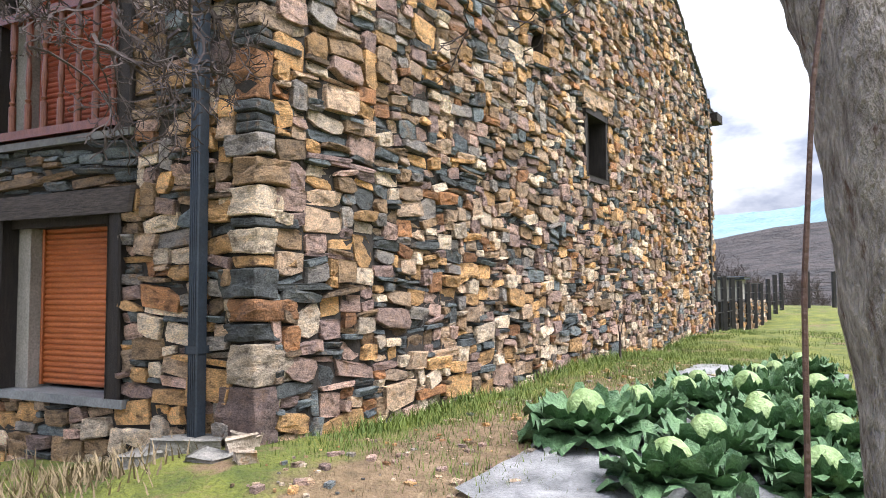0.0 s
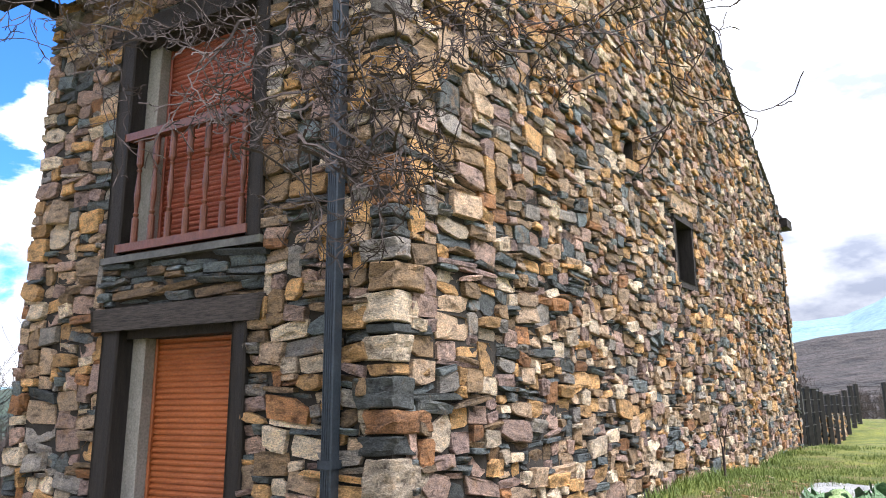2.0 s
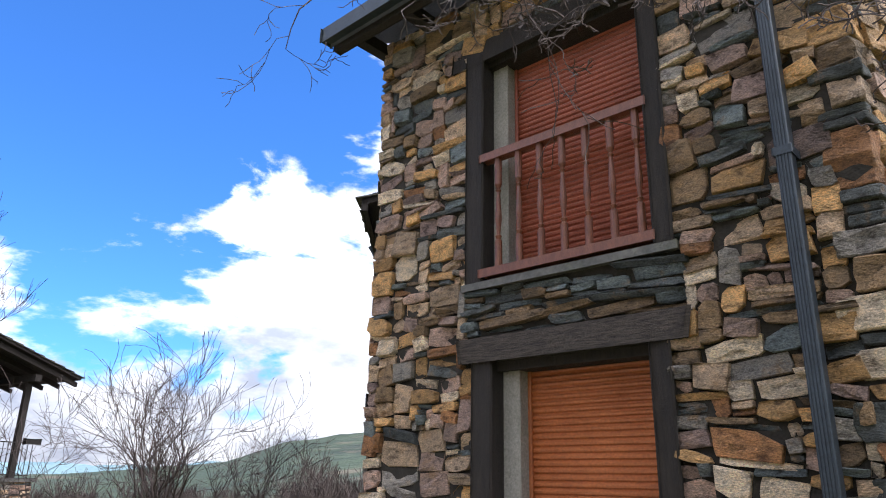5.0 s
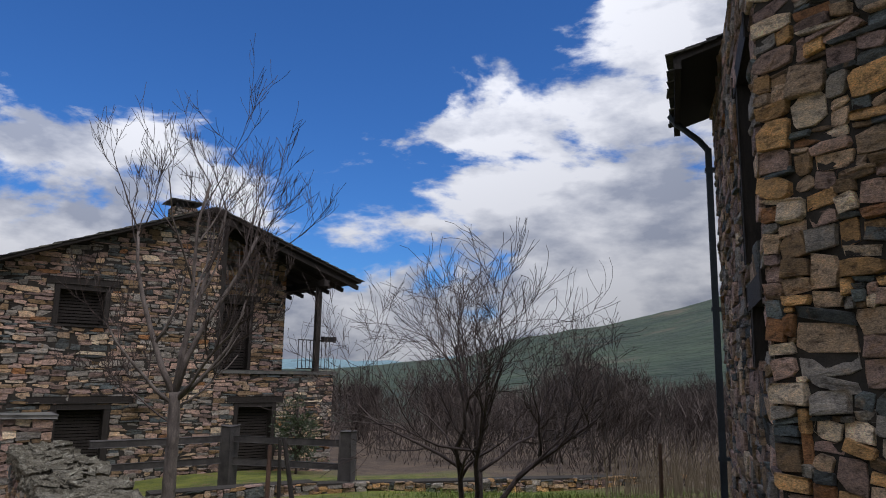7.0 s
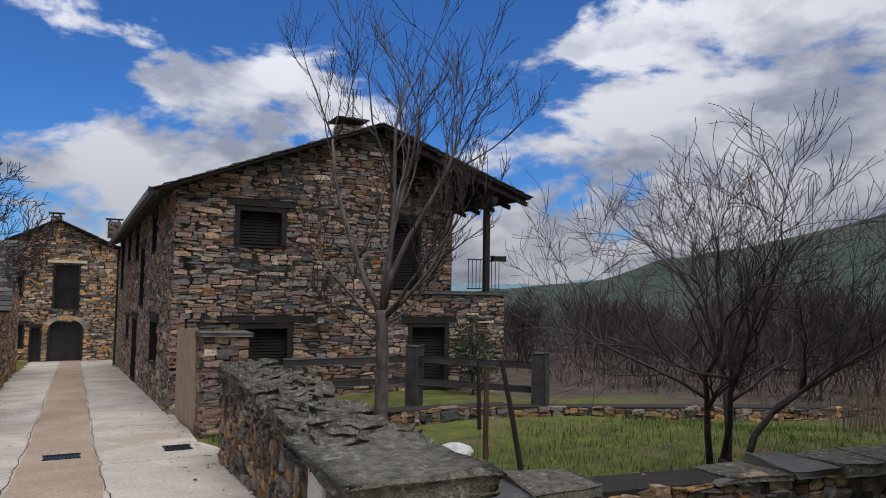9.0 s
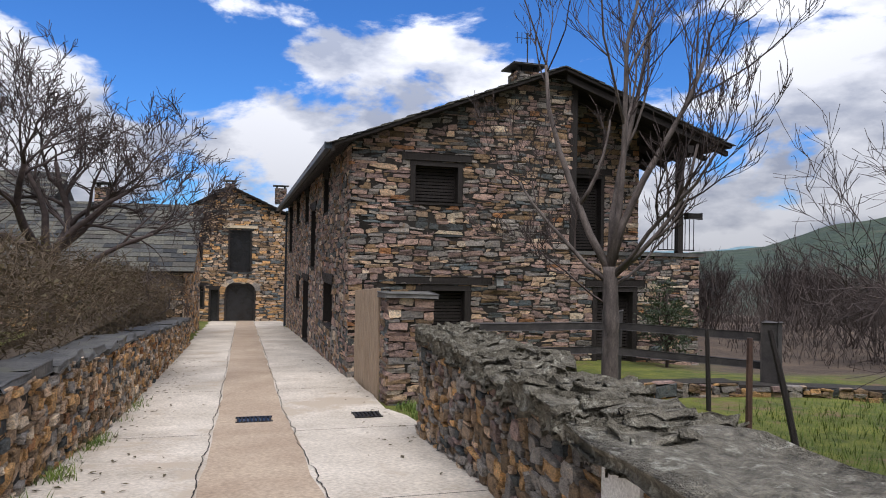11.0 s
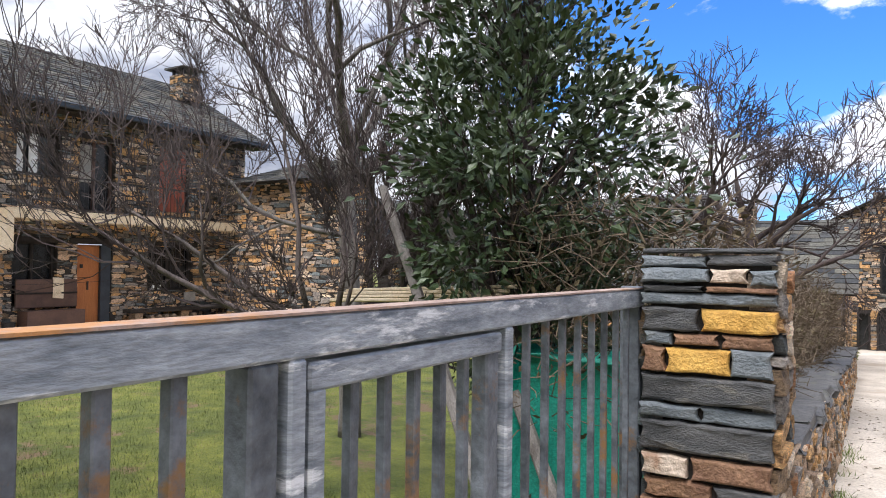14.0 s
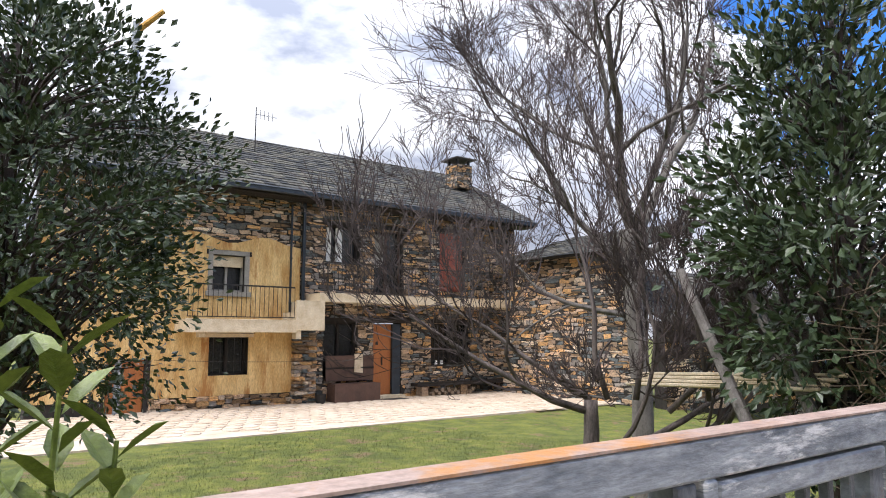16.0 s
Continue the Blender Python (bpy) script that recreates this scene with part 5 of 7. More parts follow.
def pillar_stone(s0, s1, z0, z1, n, mat):
    """A split slab: ragged outline, flat riven face with a worn arris."""
    m = max(3, int((s1 - s0) / .05))
    j = min(.010, (z1 - z0) * .14)
    ring = [(s0 + (s1 - s0) * k / m, z0 + rnd.uniform(0, j)) for k in range(m + 1)]
    ring += [(s1 - rnd.uniform(0, .016), z0 + (z1 - z0) * q) for q in (.35, .7)]
    ring += [(s1 - (s1 - s0) * k / m, z1 - rnd.uniform(0, j)) for k in range(m + 1)]
    ring += [(s0 + rnd.uniform(0, .016), z1 - (z1 - z0) * q) for q in (.35, .7)]
    cs, cz = (s0 + s1) / 2, (z0 + z1) / 2
    a, b = rnd.uniform(-.025, .025), rnd.uniform(-.09, .09)
    inset = min(.006, (z1 - z0) * .12)
    pull = lambda x, c, d: x + max(-d, min(d, c - x))
    bm = bmesh.new()
    layers = []
    for depth, d in ((-.16, 0), (n - .014, 0), (n, inset), (n + .003, inset * 2.2)):
        row = []
        for x, zz in ring:
            x, zz = pull(x, cs, d), pull(zz, cz, d)
            g = depth + (a * (x - cs) / .25 + b * (zz - cz) + .016 * noise.noise((x * 11, zz * 17, z0 * 9)) if depth > -.1 else 0)
            row.append(bm.verts.new(PF.at(x, g, zz)))
        layers.append(row)
    for lo, hi in zip(layers, layers[1:]):
        for k in range(len(ring)):
            q = (k + 1) % len(ring)
            bm.faces.new((lo[k], lo[q], hi[q], hi[k]))
    bm.faces.new(layers[-1])
    bmesh.ops.triangulate(bm, faces=[q for q in bm.faces if len(q.verts) > 4])
    bmesh.ops.recalc_face_normals(bm, faces=bm.faces[:])
    part("stone", bm, mat, pillar)


z = 1.05
rnd = random.Random(12)
for row in ROWS:
    h = row[-1]
    s = 0
    for mat, w in row[:-1]:
        pillar_stone(s + rnd.uniform(-.012, .012), s + w - rnd.uniform(0, .012), z - h + rnd.uniform(-.006, .006), z - rnd.uniform(.0, .008), rnd.uniform(-.004, .026), mat)
        s += w
    z -= h
side = Frame(LANE.at(-.2, .08, 0), YL)
masonry(pillar, side, -.0, .56, -1.2, lambda s: 1.0, [], "gold", (.12, .3), (.05, .13), 66, lambda s, z: True, .02)
sidel = Frame(LANE.at(.36, -.46, 0), YL + 180)
masonry(pillar, sidel, 0, .56, -1.2, lambda s: 1.0, [], "slate", (.12, .3), (.05, .13), 67, None, .02)
backf = Frame(LANE.at(.36, .08, 0), YL - 90)
backf.d, backf.n = -LANE.n, LANE.d.copy()
masonry(pillar, backf, 0, .54, -1.2, lambda s: 1.0, [], "slate", (.12, .3), (.05, .13), 68, None, .02)

# ---- yard gate ----
GT = Frame((-11.55, .43), YL + 180, True)
gate = thing("metal_gate", "worn grey steel yard gate with rusty top rail", "gate")
one("hinge_post", GT, (.0, .07, -.06, .03, -1.0, .88), M_GATED, gate, "dark steel hinge post")
one("top_rail", GT, (.02, 5.2, -.035, .035, .79, .868), M_GATE, gate, "grey top rail with scratched paint")
one("top_plate", GT, (.02, 5.2, -.036, .036, .8685, .8735), M_RUSTY, gate, "rusty faded top face", 0)
one("bottom_rail", GT, (.02, 5.2, -.03, .03, -.72, -.65), M_GATE, gate)
x = .16
while x < 1.34:
    one("bar", GT, (x, x + .02, -.012, .012, -.66, .79), M_GATED, gate, "", .003)
    x += .148
one("post", GT, (1.365, 1.41, -.035, .035, -.7, .79), M_GATE, gate)
one("stile", GT, (1.43, 1.50, -.03, .02, -.68, .74), M_GATED, gate)
one("leaf_rail", GT, (1.43, 2.215, -.03, .03, .725, .78), M_GATE, gate, "lower grey rail of the hinged leaf")
for x in (1.585, 1.70, 1.815, 1.93, 2.045):
    one("bar", GT, (x, x + .026, -.013, .013, -.66, .73), M_GATED, gate, "", .003)
one("stile", GT, (2.165, 2.21, -.03, .03, -.68, .73), M_GATE, gate)
one("post", GT, (2.225, 2.27, -.035, .035, -.7, .79), M_GATE, gate)
one("post", GT, (2.29, 2.36, -.035, .03, -.7, .79), M_GATED, gate)
x = 2.47
while x < 5.1:
    one("bar", GT, (x, x + .03, -.015, .015, -.66, .79), M_GATED, gate, "", .003)
    x += .125
one("latch", GT, (2.14, 2.2, .02, .05, .3, .36), M_IRON, gate)
yw = garden_wall("plain yard wall beyond the gate", GT, 5.3, 12, -1.0, lambda s: .7, .4, "field", 70, None, None, False)

# green covered barrow behind the gate
tarp = thing("covered_barrow", "garden barrow wrapped in shiny green tarpaulin", "barrow")
TB = Frame(LANE.at(1.1, -1.05, 0), YL)
bm = bmesh.new()
block(bm, TB, -.35, .4, -.48, .42, -.9, .42, .06)
bmesh.ops.subdivide_edges(bm, edges=bm.edges[:], cuts=4, use_grid_fill=True)
for v in bm.verts:
    k = noise.noise(v.co * 3.1)
    v.co += Vector((noise.noise(v.co * 4), noise.noise(v.co * 4 + Vector((3, 0, 0))), k * .8)) * .07
part("tarpaulin", bm, M_TARP, tarp, smooth=True)
for s in (-.25, .3):
    one("leg", TB, (s, s + .04, -.2, -.16, -1.0, -.8), M_IRON, tarp)

# ---- gate pillar and plank gate by the lane house ----
PB = Frame(LANE.at(7.55, 4.15, 0), 0)
PB.d, PB.n = LANE.n.copy(), -LANE.d.copy()
pb = thing("gate_pillar", "stone gate pillar with flat slate cap beside the plank gate", "pillar")
one("core", PB, (.02, .8, -.6, -.02, -2.1, .18), M_CORE, pb, "", 0)
masonry(pb, PB, 0, .82, -1.9, lambda s: .2, [], "grey", (.2, .5), (.07, .16), 71, lambda s, z: True, .02, .2)
sb = Frame(LANE.at(7.55, 4.15, 0), YL, True)
masonry(pb, sb, 0, .62, -1.9, lambda s: .2, [], "grey", (.2, .4), (.07, .16), 72, None, .02, .2)
one("cap", PB, (-.06, .88, -.66, .06, .2, .27), M_SLATE, pb, "", .015, .012)
pg = thing("plank_gate", "closed gate of pale weathered vertical planks", "gate")
PG = Frame(LANE.at(8.2, 4.12, 0), YL, True)
for i in range(15):
    one("plank", PG, (i * .18 + .004, i * .18 + .176, -.02, .012 + .004 * (i % 3), -1.82 - .02 * i % .05, .33 - .012 * i), M_PLANK, pg, "", .004)
for z in (-1.4, -.3):
    one("ledge", PG, (0, 2.65, -.06, -.02, z, z + .1), M_PLANK, pg)
gp2 = thing("iron_gate", "narrow rusty iron garden gate against the pillar", "gate")
GI = Frame(LANE.at(7.4, 4.85, 0), YL - 60)
for i in range(8):
    one("bar", GI, (i * .09, i * .09 + .014, 0, .014, -1.6, -.45), M_IRON, gp2, "", 0)
for z in (-1.5, -.5):
    one("rail", GI, (0, .65, 0, .02, z, z + .03), M_IRON, gp2, "", 0)

# rail fence in the garden
fence = thing("rail_fence", "dark wooden garden fence of thick posts and two rails", "fence")


def beam(a, b, w, h, mat, parent, name):
    a, b = Vector(a), Vector(b)
    d = (b - a)
    L = d.length
    f = Frame((a.x, a.y), math.degrees(math.atan2(-d.x, d.y)))
    bm = bmesh.new()
    block(bm, f, 0, math.hypot(d.x, d.y), -w / 2, w / 2, -h / 2, h / 2, .01, .012)
    for v in bm.verts:
        t = (v.co - f.o).dot(f.d) / math.hypot(d.x, d.y)
        v.co.z += a.z + (b.z - a.z) * t
    return part(name, bm, mat, parent)


FP = [(-17.0, 8.5), (-16.1, 11.06), (-13.4, 11.83)]
for (ax, ay), (bx_, by) in zip(FP, FP[1:]):
    for z in (-.27, -.72):
        beam((ax, ay, z + ground_z(ax, ay) * .1 + .12), (bx_, by, z + ground_z(bx_, by) * .1 + .12), .06, .13, M_RAILWOOD, fence, "rail")
for ax, ay in FP[1:]:
    g = ground_z(ax, ay)
    one("post", Frame((ax, ay), 20), (-.14, .14, -.12, .12, g - .2, -.02), M_RAILWOOD, fence, "", .02, .02)
wall_gb = garden_wall("low mossy dry-stone terrace wall in the garden", Frame((-14.6, 8.3), -22.0), 0, 3.0, -1.6, lambda s: -.92, .4, "field", 73, None, None, False)
wall_gc = garden_wall("long low dry-stone wall at the garden's end", Frame((-13.5, 11.0), -32.0), 0, 9.0, -1.9, lambda s: -.95 - .02 * s, .4, "field", 74, None, None, False)
for (x, y, h, lean) in ((-10.98, 7.62, 1.25, 0), (-10.5, 7.75, 1.3, .35), (-12.9, 9.6, 1.1, .05), (-7.0, 11.5, 1.2, 0), (-5.3, 12.5, 1.3, 0)):
    g = ground_z(x, y)
    v, fc = tube([(x, y, g - .1), (x - lean * .5, y, g + h * .5), (x - lean, y, g + h)], [.035, .032, .028], 6)
    st = raw("stake", v, fc, M_TIMBER if lean else M_BROWNP, None, "")
    tagged(st, "weathered wooden garden stake in the grass" if not lean else "dark leaning wooden garden stake", "stake", "garden stakes")
rk = bmesh.new()
bmesh.ops.create_icosphere(rk, subdivisions=2, radius=.16)
for v in rk.verts:
    v.co = Vector((v.co.x * 1.5, v.co.y, v.co.z * .7)) * (1 + .35 * noise.noise(v.co * 9))
    v.co += Vector((-11.9, 8.1, ground_z(-11.9, 8.1) + .05))
tagged(part("white_boulder", rk, M_WHITE, None), "whitish boulder lying in the garden grass", "stone")

# ---- yard house ----
KC = (-23.45, -15.65)
C_F = Frame(KC, YL)
house_c = thing("farmhouse", "long two-storey stone farmhouse with part yellow render, balcony and slate roof", "house")
HC = [(2.26, 3.35, -.95, 1.47), (.44, 1.66, -.3, 1.47), (4.61, 6.36, .03, 1.48), (2.25, 3.4, 2.41, 4.56), (.47, 1.7, 3.3, 4.52), (4.97, 6.11, 2.6, 4.7), (-3.15, -2.14, 2.28, 3.33), (-3.13, -1.99, -.06, 1.11), (-5.75, -4.76, -1.0, .42)]
cw = core(C_F, -7.5, 8.6, -1.5, lambda s: 5.65, HC, .5, house_c, label="front wall of ochre and grey stone")
masonry(cw, C_F, -.42, 8.62, -1.2, lambda s: 5.6, HC, "yard", (.14, .5), (.06, .16), 81, None, .025, .35)
masonry(cw, C_F, -7.5, -.42, 3.75, lambda s: 5.6, HC, "yard", (.14, .45), (.07, .16), 82, None, .025, .3)
masonry(cw, C_F, -4.72, .62, -1.2, lambda s: -.62, HC, "yard", (.14, .4), (.06, .14), 83, None, .12, .3, .2)
pc = core(C_F, -.62, .12, -1.4, lambda s: 1.95, [], .3, house_c, "pier", "stone pier under the stair end")
masonry(pc, Frame(C_F.at(0, .25, 0), YL), -.65, .1, -1.2, lambda s: 1.95, [], "yard", (.14, .4), (.06, .14), 84, None, .02, .3, .4)
RC = Frame(C_F.at(0, .035, 0), YL)
rn = core(RC, -7.5, -.42, -.62, lambda s: 3.8 + .12 * math.sin(s * 3), [(a - .005, b + .005, c - .005, e + .005) for a, b, c, e in HC[6:]], .033, house_c, "render_coat", "flaking yellow render", breaks=[-7.5 + .3 * k for k in range(1, 23)])
rn.data.materials.clear()
rn.data.materials.append(M_RENDER)
WG = Frame(C_F.at(7.5, 0, 0), YL - 90)
wgc = core(WG, 0, 6.5, -1.5, lambda s: 3.7, [], .4, house_c, label="projecting wing wall of brown stone")
masonry(wgc, WG, 0, 6.5, -1.2, lambda s: 3.7, [], "yard", (.18, .5), (.07, .17), 88, None, .025, .3)
slate_roof(WG, .5, 6.9, .5, 3.65, -4, 5.0, house_c, 89, label="slate roof of the wing", step=.3, wide=.45)
slate_roof(C_F, -8, 9.0, .75, 5.30, -4.2, 8.05, house_c, 85, label="mossy slate roof", step=.26, wide=.4)
one("gutter", C_F, (-8, 9.0, .72, .86, 5.18, 5.30), M_PIPE, house_c, "dark metal gutter", .03)
one("soffit", C_F, (-8, 9.0, .0, .74, 5.12, 5.2), M_TIMBER, house_c, "dark boarded eaves")
# balconies
one("balcony_slab", C_F, (-.2, 7.9, 0, .95, 2.05, 2.30), M_CREAM, house_c, "cream-clad balcony slab", .01)
one("balcony_slab", C_F, (-4.1, -.95, 0, .95, 1.14, 1.48), M_CREAM, house_c, "cream-clad lower landing", .01)
one("landing_step", C_F, (-.95, -.55, 0, .95, 1.3, 1.72), M_CREAM, house_c, "", .008)
one("landing_step", C_F, (-.7, -.2, 0, .95, 1.5, 2.05), M_CREAM, house_c, "", .008)
one("landing_cheek", C_F, (-.95, -.05, .9, .96, 1.2, 2.05), M_CREAM, house_c, "", .008)
for s0, s1, z0 in ((-.1, 7.85, 2.30), (-4.05, -1.0, 1.48)):
    rl = one("balcony_railing", C_F, (s0, s1, .88, .91, z0 + .92, z0 + .955), M_IRON, house_c, "black iron railing", .004)
    one("lower_rail", C_F, (s0, s1, .885, .905, z0 + .06, z0 + .085), M_IRON, rl, "", 0)
    k = int((s1 - s0) / .13)
    for i in range(k + 1):
        a = s0 + (s1 - s0) * i / k
        one("baluster", C_F, (a, a + .012, .889, .901, z0 + .06, z0 + .93), M_IRON, rl, "", 0)
for i in range(8):
    one("slab_bracket", C_F, (.3 + i, .4 + i, .3, .85, 1.98, 2.05), M_CREAM, house_c)
one("foot", C_F, (-3.7, -3.55, .6, .85, 1.0, 1.14), M_CREAM, house_c)
one("foot", C_F, (-.9, -.75, .6, .85, .95, 1.3), M_CREAM, house_c)


def c_window(h, mat, label, sh=None):
    # opaque near-black pane; the room's darkness is part of its colour
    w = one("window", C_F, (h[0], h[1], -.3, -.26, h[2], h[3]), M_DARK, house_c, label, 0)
    for d in ((h[0], h[0] + .06), (h[1] - .06, h[1]), ((h[0] + h[1]) / 2 - .03, (h[0] + h[1]) / 2 + .03)):
        one("frame", C_F, (*d, -.25, -.18, h[2], h[3]), mat, w)
    for z in (h[2], h[3] - .06):
        one("frame", C_F, (h[0], h[1], -.25, -.18, z, z + .06), mat, w)
    one("lintel", C_F, (h[0] - .15, h[1] + .15, -.2, .045, h[3], h[3] + .12), M_TIMBER, w, "", .01, .006)
    if sh:
        for a, b in sh:
            one("shutter", C_F, (a, b, -.12, -.08, h[2] + .02, h[3] - .02), mat, w)
    return w


cdr = one("front_door", C_F, (2.30, 3.0, -.16, -.10, -.88, 1.42), M_DOOR, house_c, "orange-brown studded plank door")
for i in range(5):
    one("plank", C_F, (2.31 + i * .138, 2.44 + i * .138, -.10, -.088, -.86, 1.40), M_DOOR, cdr, "", .004)
one("knocker", C_F, (2.4, 2.47, -.09, -.06, .75, .85), M_IRON, cdr)
one("handle", C_F, (2.62, 2.65, -.09, -.05, .1, .35), M_IRON, cdr)
one("leaf", C_F, (3.0, 3.3, -.1, .02, -.9, 1.42), M_PIPE, cdr, "dark grey side panel")
one("lintel", C_F, (2.0, 3.7, -.2, .06, 1.47, 1.62), M_TIMBER, cdr, "", .012, .01)
one("doorstep", C_F, (2.1, 3.3, 0, .35, -1.0, -.86), M_CREAM, house_c)
c_window(HC[1], M_TIMBER, "dark barred window behind the bench")
g = c_window(HC[2], M_TIMBER, "wide dark barred window")
for i in range(9):
    one("bar", C_F, (4.75 + i * .18, 4.765 + i * .18, .0, .015, .1, 1.42), M_IRON, g, "", 0)
for z in (.5, 1.0):
    one("bar", C_F, (4.65, 6.3, .0, .015, z, z + .015), M_IRON, g, "", 0)
bd = c_window(HC[3], M_BROWNP, "glazed balcony door with brown frame")
one("curtain", C_F, (2.4, 2.75, -.24, -.22, 3.3, 4.4), M_REVEAL, bd, "pale curtain")
uw = c_window(HC[4], M_TIMBER, "upper window with white inner casement")
one("casement", C_F, (.52, .72, -.2, -.16, 3.36, 4.46), M_WHITE, uw, "white casement")
one("casement", C_F, (.9, 1.12, -.2, -.16, 3.36, 4.46), M_WHITE, uw, "white casement")
c_window(HC[5], M_SHUT2, "upper window with red-brown blinds", ((5.02, 5.5), (5.52, 6.05)))
w6 = c_window(HC[6], M_REVEAL, "small window with a half-drawn pale blind")
one("blind", C_F, (-3.1, -2.2, -.12, -.09, 3.0, 3.3), M_CREAM, w6, "half-drawn pale blind")
for i in range(4):
    one("surround", C_F, [(-3.25, -3.12, 0, .06, 2.2, 3.42), (-2.17, -2.05, 0, .06, 2.2, 3.42), (-3.25, -2.05, 0, .06, 3.33, 3.45), (-3.3, -2.0, 0, .1, 2.15, 2.28)][i], M_REVEAL, w6)
w7 = c_window(HC[7], M_TIMBER, "dark ground-floor window under a cream lintel")
one("lintel", C_F, (-3.25, -1.85, 0, .05, 1.0, 1.14), M_CREAM, w7)
for i in range(5):
    one("bar", C_F, (-3.0 + i * .2, -2.985 + i * .2, .0, .015, .0, 1.0), M_IRON, w7, "", 0)
gd = one("side_door", C_F, (-5.7, -4.8, -.16, -.1, -1.0, .40), M_DOOR, house_c, "orange-brown studded side door")
for i in range(6):
    one("plank", C_F, (-5.69 + i * .148, -5.55 + i * .148, -.1, -.086, -.98, .38), M_DOOR, gd, "", .004)
one("jamb", C_F, (-4.8, -4.68, -.1, .06, -1.0, .5), M_TIMBER, gd)
downpipe(C_F, -.35, .06, 5.1, 2.1, .09, "dark metal downpipe down the farmhouse front", False)
downpipe(C_F, -.75, .05, 5.0, 1.5, .05, "thin grey pipe beside the downpipe", False)
cp = C_F.at(7.2, -1.75, 0)
cc = chimney((cp.x, cp.y, 6.9), .75, .95, "stone chimney with black metal hood on the farmhouse roof", YL, "yard", .45)
ant = thing("roof_antenna", "thin television antenna on the farmhouse ridge", "antenna")
ap = C_F.at(-.9, -2.6, 0)
v, fc = tube([(ap.x, ap.y, 6.9), (ap.x, ap.y, 8.75)], [.022, .018], 6)
raw("mast", v, fc, M_IRON, ant)
for i in range(5):
    q = Vector((ap.x, ap.y, 8.5)) + C_F.d * (.15 * i)
    v, fc = tube([q - Vector((0, 0, .16)), q + Vector((0, 0, .16))], [.008, .008], 4)
    raw("element", v, fc, M_IRON, ant)
v, fc = tube([(ap.x, ap.y, 8.5), Vector((ap.x, ap.y, 8.5)) + C_F.d * .75], [.01, .01], 4)
raw("boom", v, fc, M_IRON, ant)
# bench, logs and small things along the front
bench = thing("storage_bench", "brown painted wooden storage bench with open lid", "bench")
one("seat_box", C_F, (.55, 2.15, .12, .62, -1.0, -.42), M_BROWNP, bench)
one("lid", C_F, (.5, 2.2, .06, .12, -.35, .42), M_BROWNP, bench, "raised brown lid")
one("lid_edge", C_F, (.5, 2.2, .05, .14, .02, .06), M_TIMBER, bench)
cl = one("cloth", C_F, (1.5, 1.78, .11, .14, -.1, .46), M_CREAM, None, "", .01, .02)
tagged(cl, "pale pink cloth hanging over the bench lid", "cloth")
pt = bmesh.new()
bmesh.ops.create_cone(pt, cap_ends=True, segments=14, radius1=.13, radius2=.17, depth=.3)
for v in pt.verts:
    v.co += C_F.at(.15, .45, -.84)
tagged(part("flower_pot", pt, M_IRON, None, smooth=False), "dark round pot beside the bench", "pot")
mat_ = one("door_mat", C_F, (2.3, 3.1, .4, .85, -.975, -.95), M_IRON, None)
tagged(mat_, "black doormat on the paving", "mat")
lb2 = thing("log_bench", "long timber bench plank on stone blocks", "bench")
one("plank", C_F, (3.7, 8.3, .1, .5, -.62, -.52), M_TIMBER, lb2, "", .012, .01)
for s in (3.9, 5.6, 7.6):
    one("block", C_F, (s, s + .25, .12, .45, -1.0, -.62), STONE["yard"][0], lb2, "", .02, .02)
for i in range(14):
    a = 4.3 + i * .085 * 1.6
    if 5.5 < a < 5.9:
        continue
    v, fc = tube([C_F.at(a, .12, -.9 + .1 * (i % 2)), C_F.at(a + .02, .52, -.88 + .1 * (i % 2))], [.075, .07], 8)
    lg = raw("log", v, fc, M_LOG, None)
    tagged(lg, "split firewood log under the bench", "log", "firewood under the bench")
pl = one("wall_plaque", C_F, (6.0, 6.45, .03, .06, -.35, -.05), M_REVEAL, None)
tagged(pl, "grey rectangular plaque on the farmhouse wall", "plaque")
for s in (4.85, 5.1):
    bmw = bmesh.new()
    bmesh.ops.create_cone(bmw, cap_ends=True, segments=10, radius1=.06, radius2=.045, depth=.14)
    for v in bmw.verts:
        v.co += C_F.at(s, -.05, .13)
    tagged(part("white_cup", bmw, M_WHITE, None), "small white pot on the window sill", "pot", "pots on the sill")
wire = [C_F.at(-4.8 + i * .6, .8, .42 - .12 * math.sin(math.pi * i / 14)) for i in range(15)]
v, fc = tube(wire, [.008] * 15, 4)
tagged(raw("washing_line", v, fc, M_IRON, None), "dark washing line along the farmhouse front", "cable")
lt = thing("wall_lamp", "black lamp above the front door", "lamp")
one("arm", C_F, (2.9, 2.94, 0, .3, 1.75, 1.79), M_IRON, lt)
one("shade", C_F, (2.78, 3.06, .18, .45, 1.66, 1.76), M_IRON, lt, "", .02)
# wing beyond the farmhouse and its roofs
wing = thing("stone_outbuilding", "stone outbuilding with a slate roof beside the farmhouse", "outbuilding")
WF = Frame(C_F.at(8.0, 7.0, 0), YL)
wb_ = core(WF, 0, 12, -1.5, lambda s: 1.5, [], .4, wing)
masonry(wb_, WF, 0, 12, -1.2, lambda s: 1.5, [], "yard", (.2, .5), (.08, .2), 86, None)
slate_roof(WF, -.2, 12.5, .5, 1.4, -4, 3.6, wing, 87, label="slate roof", step=.35, wide=.5)
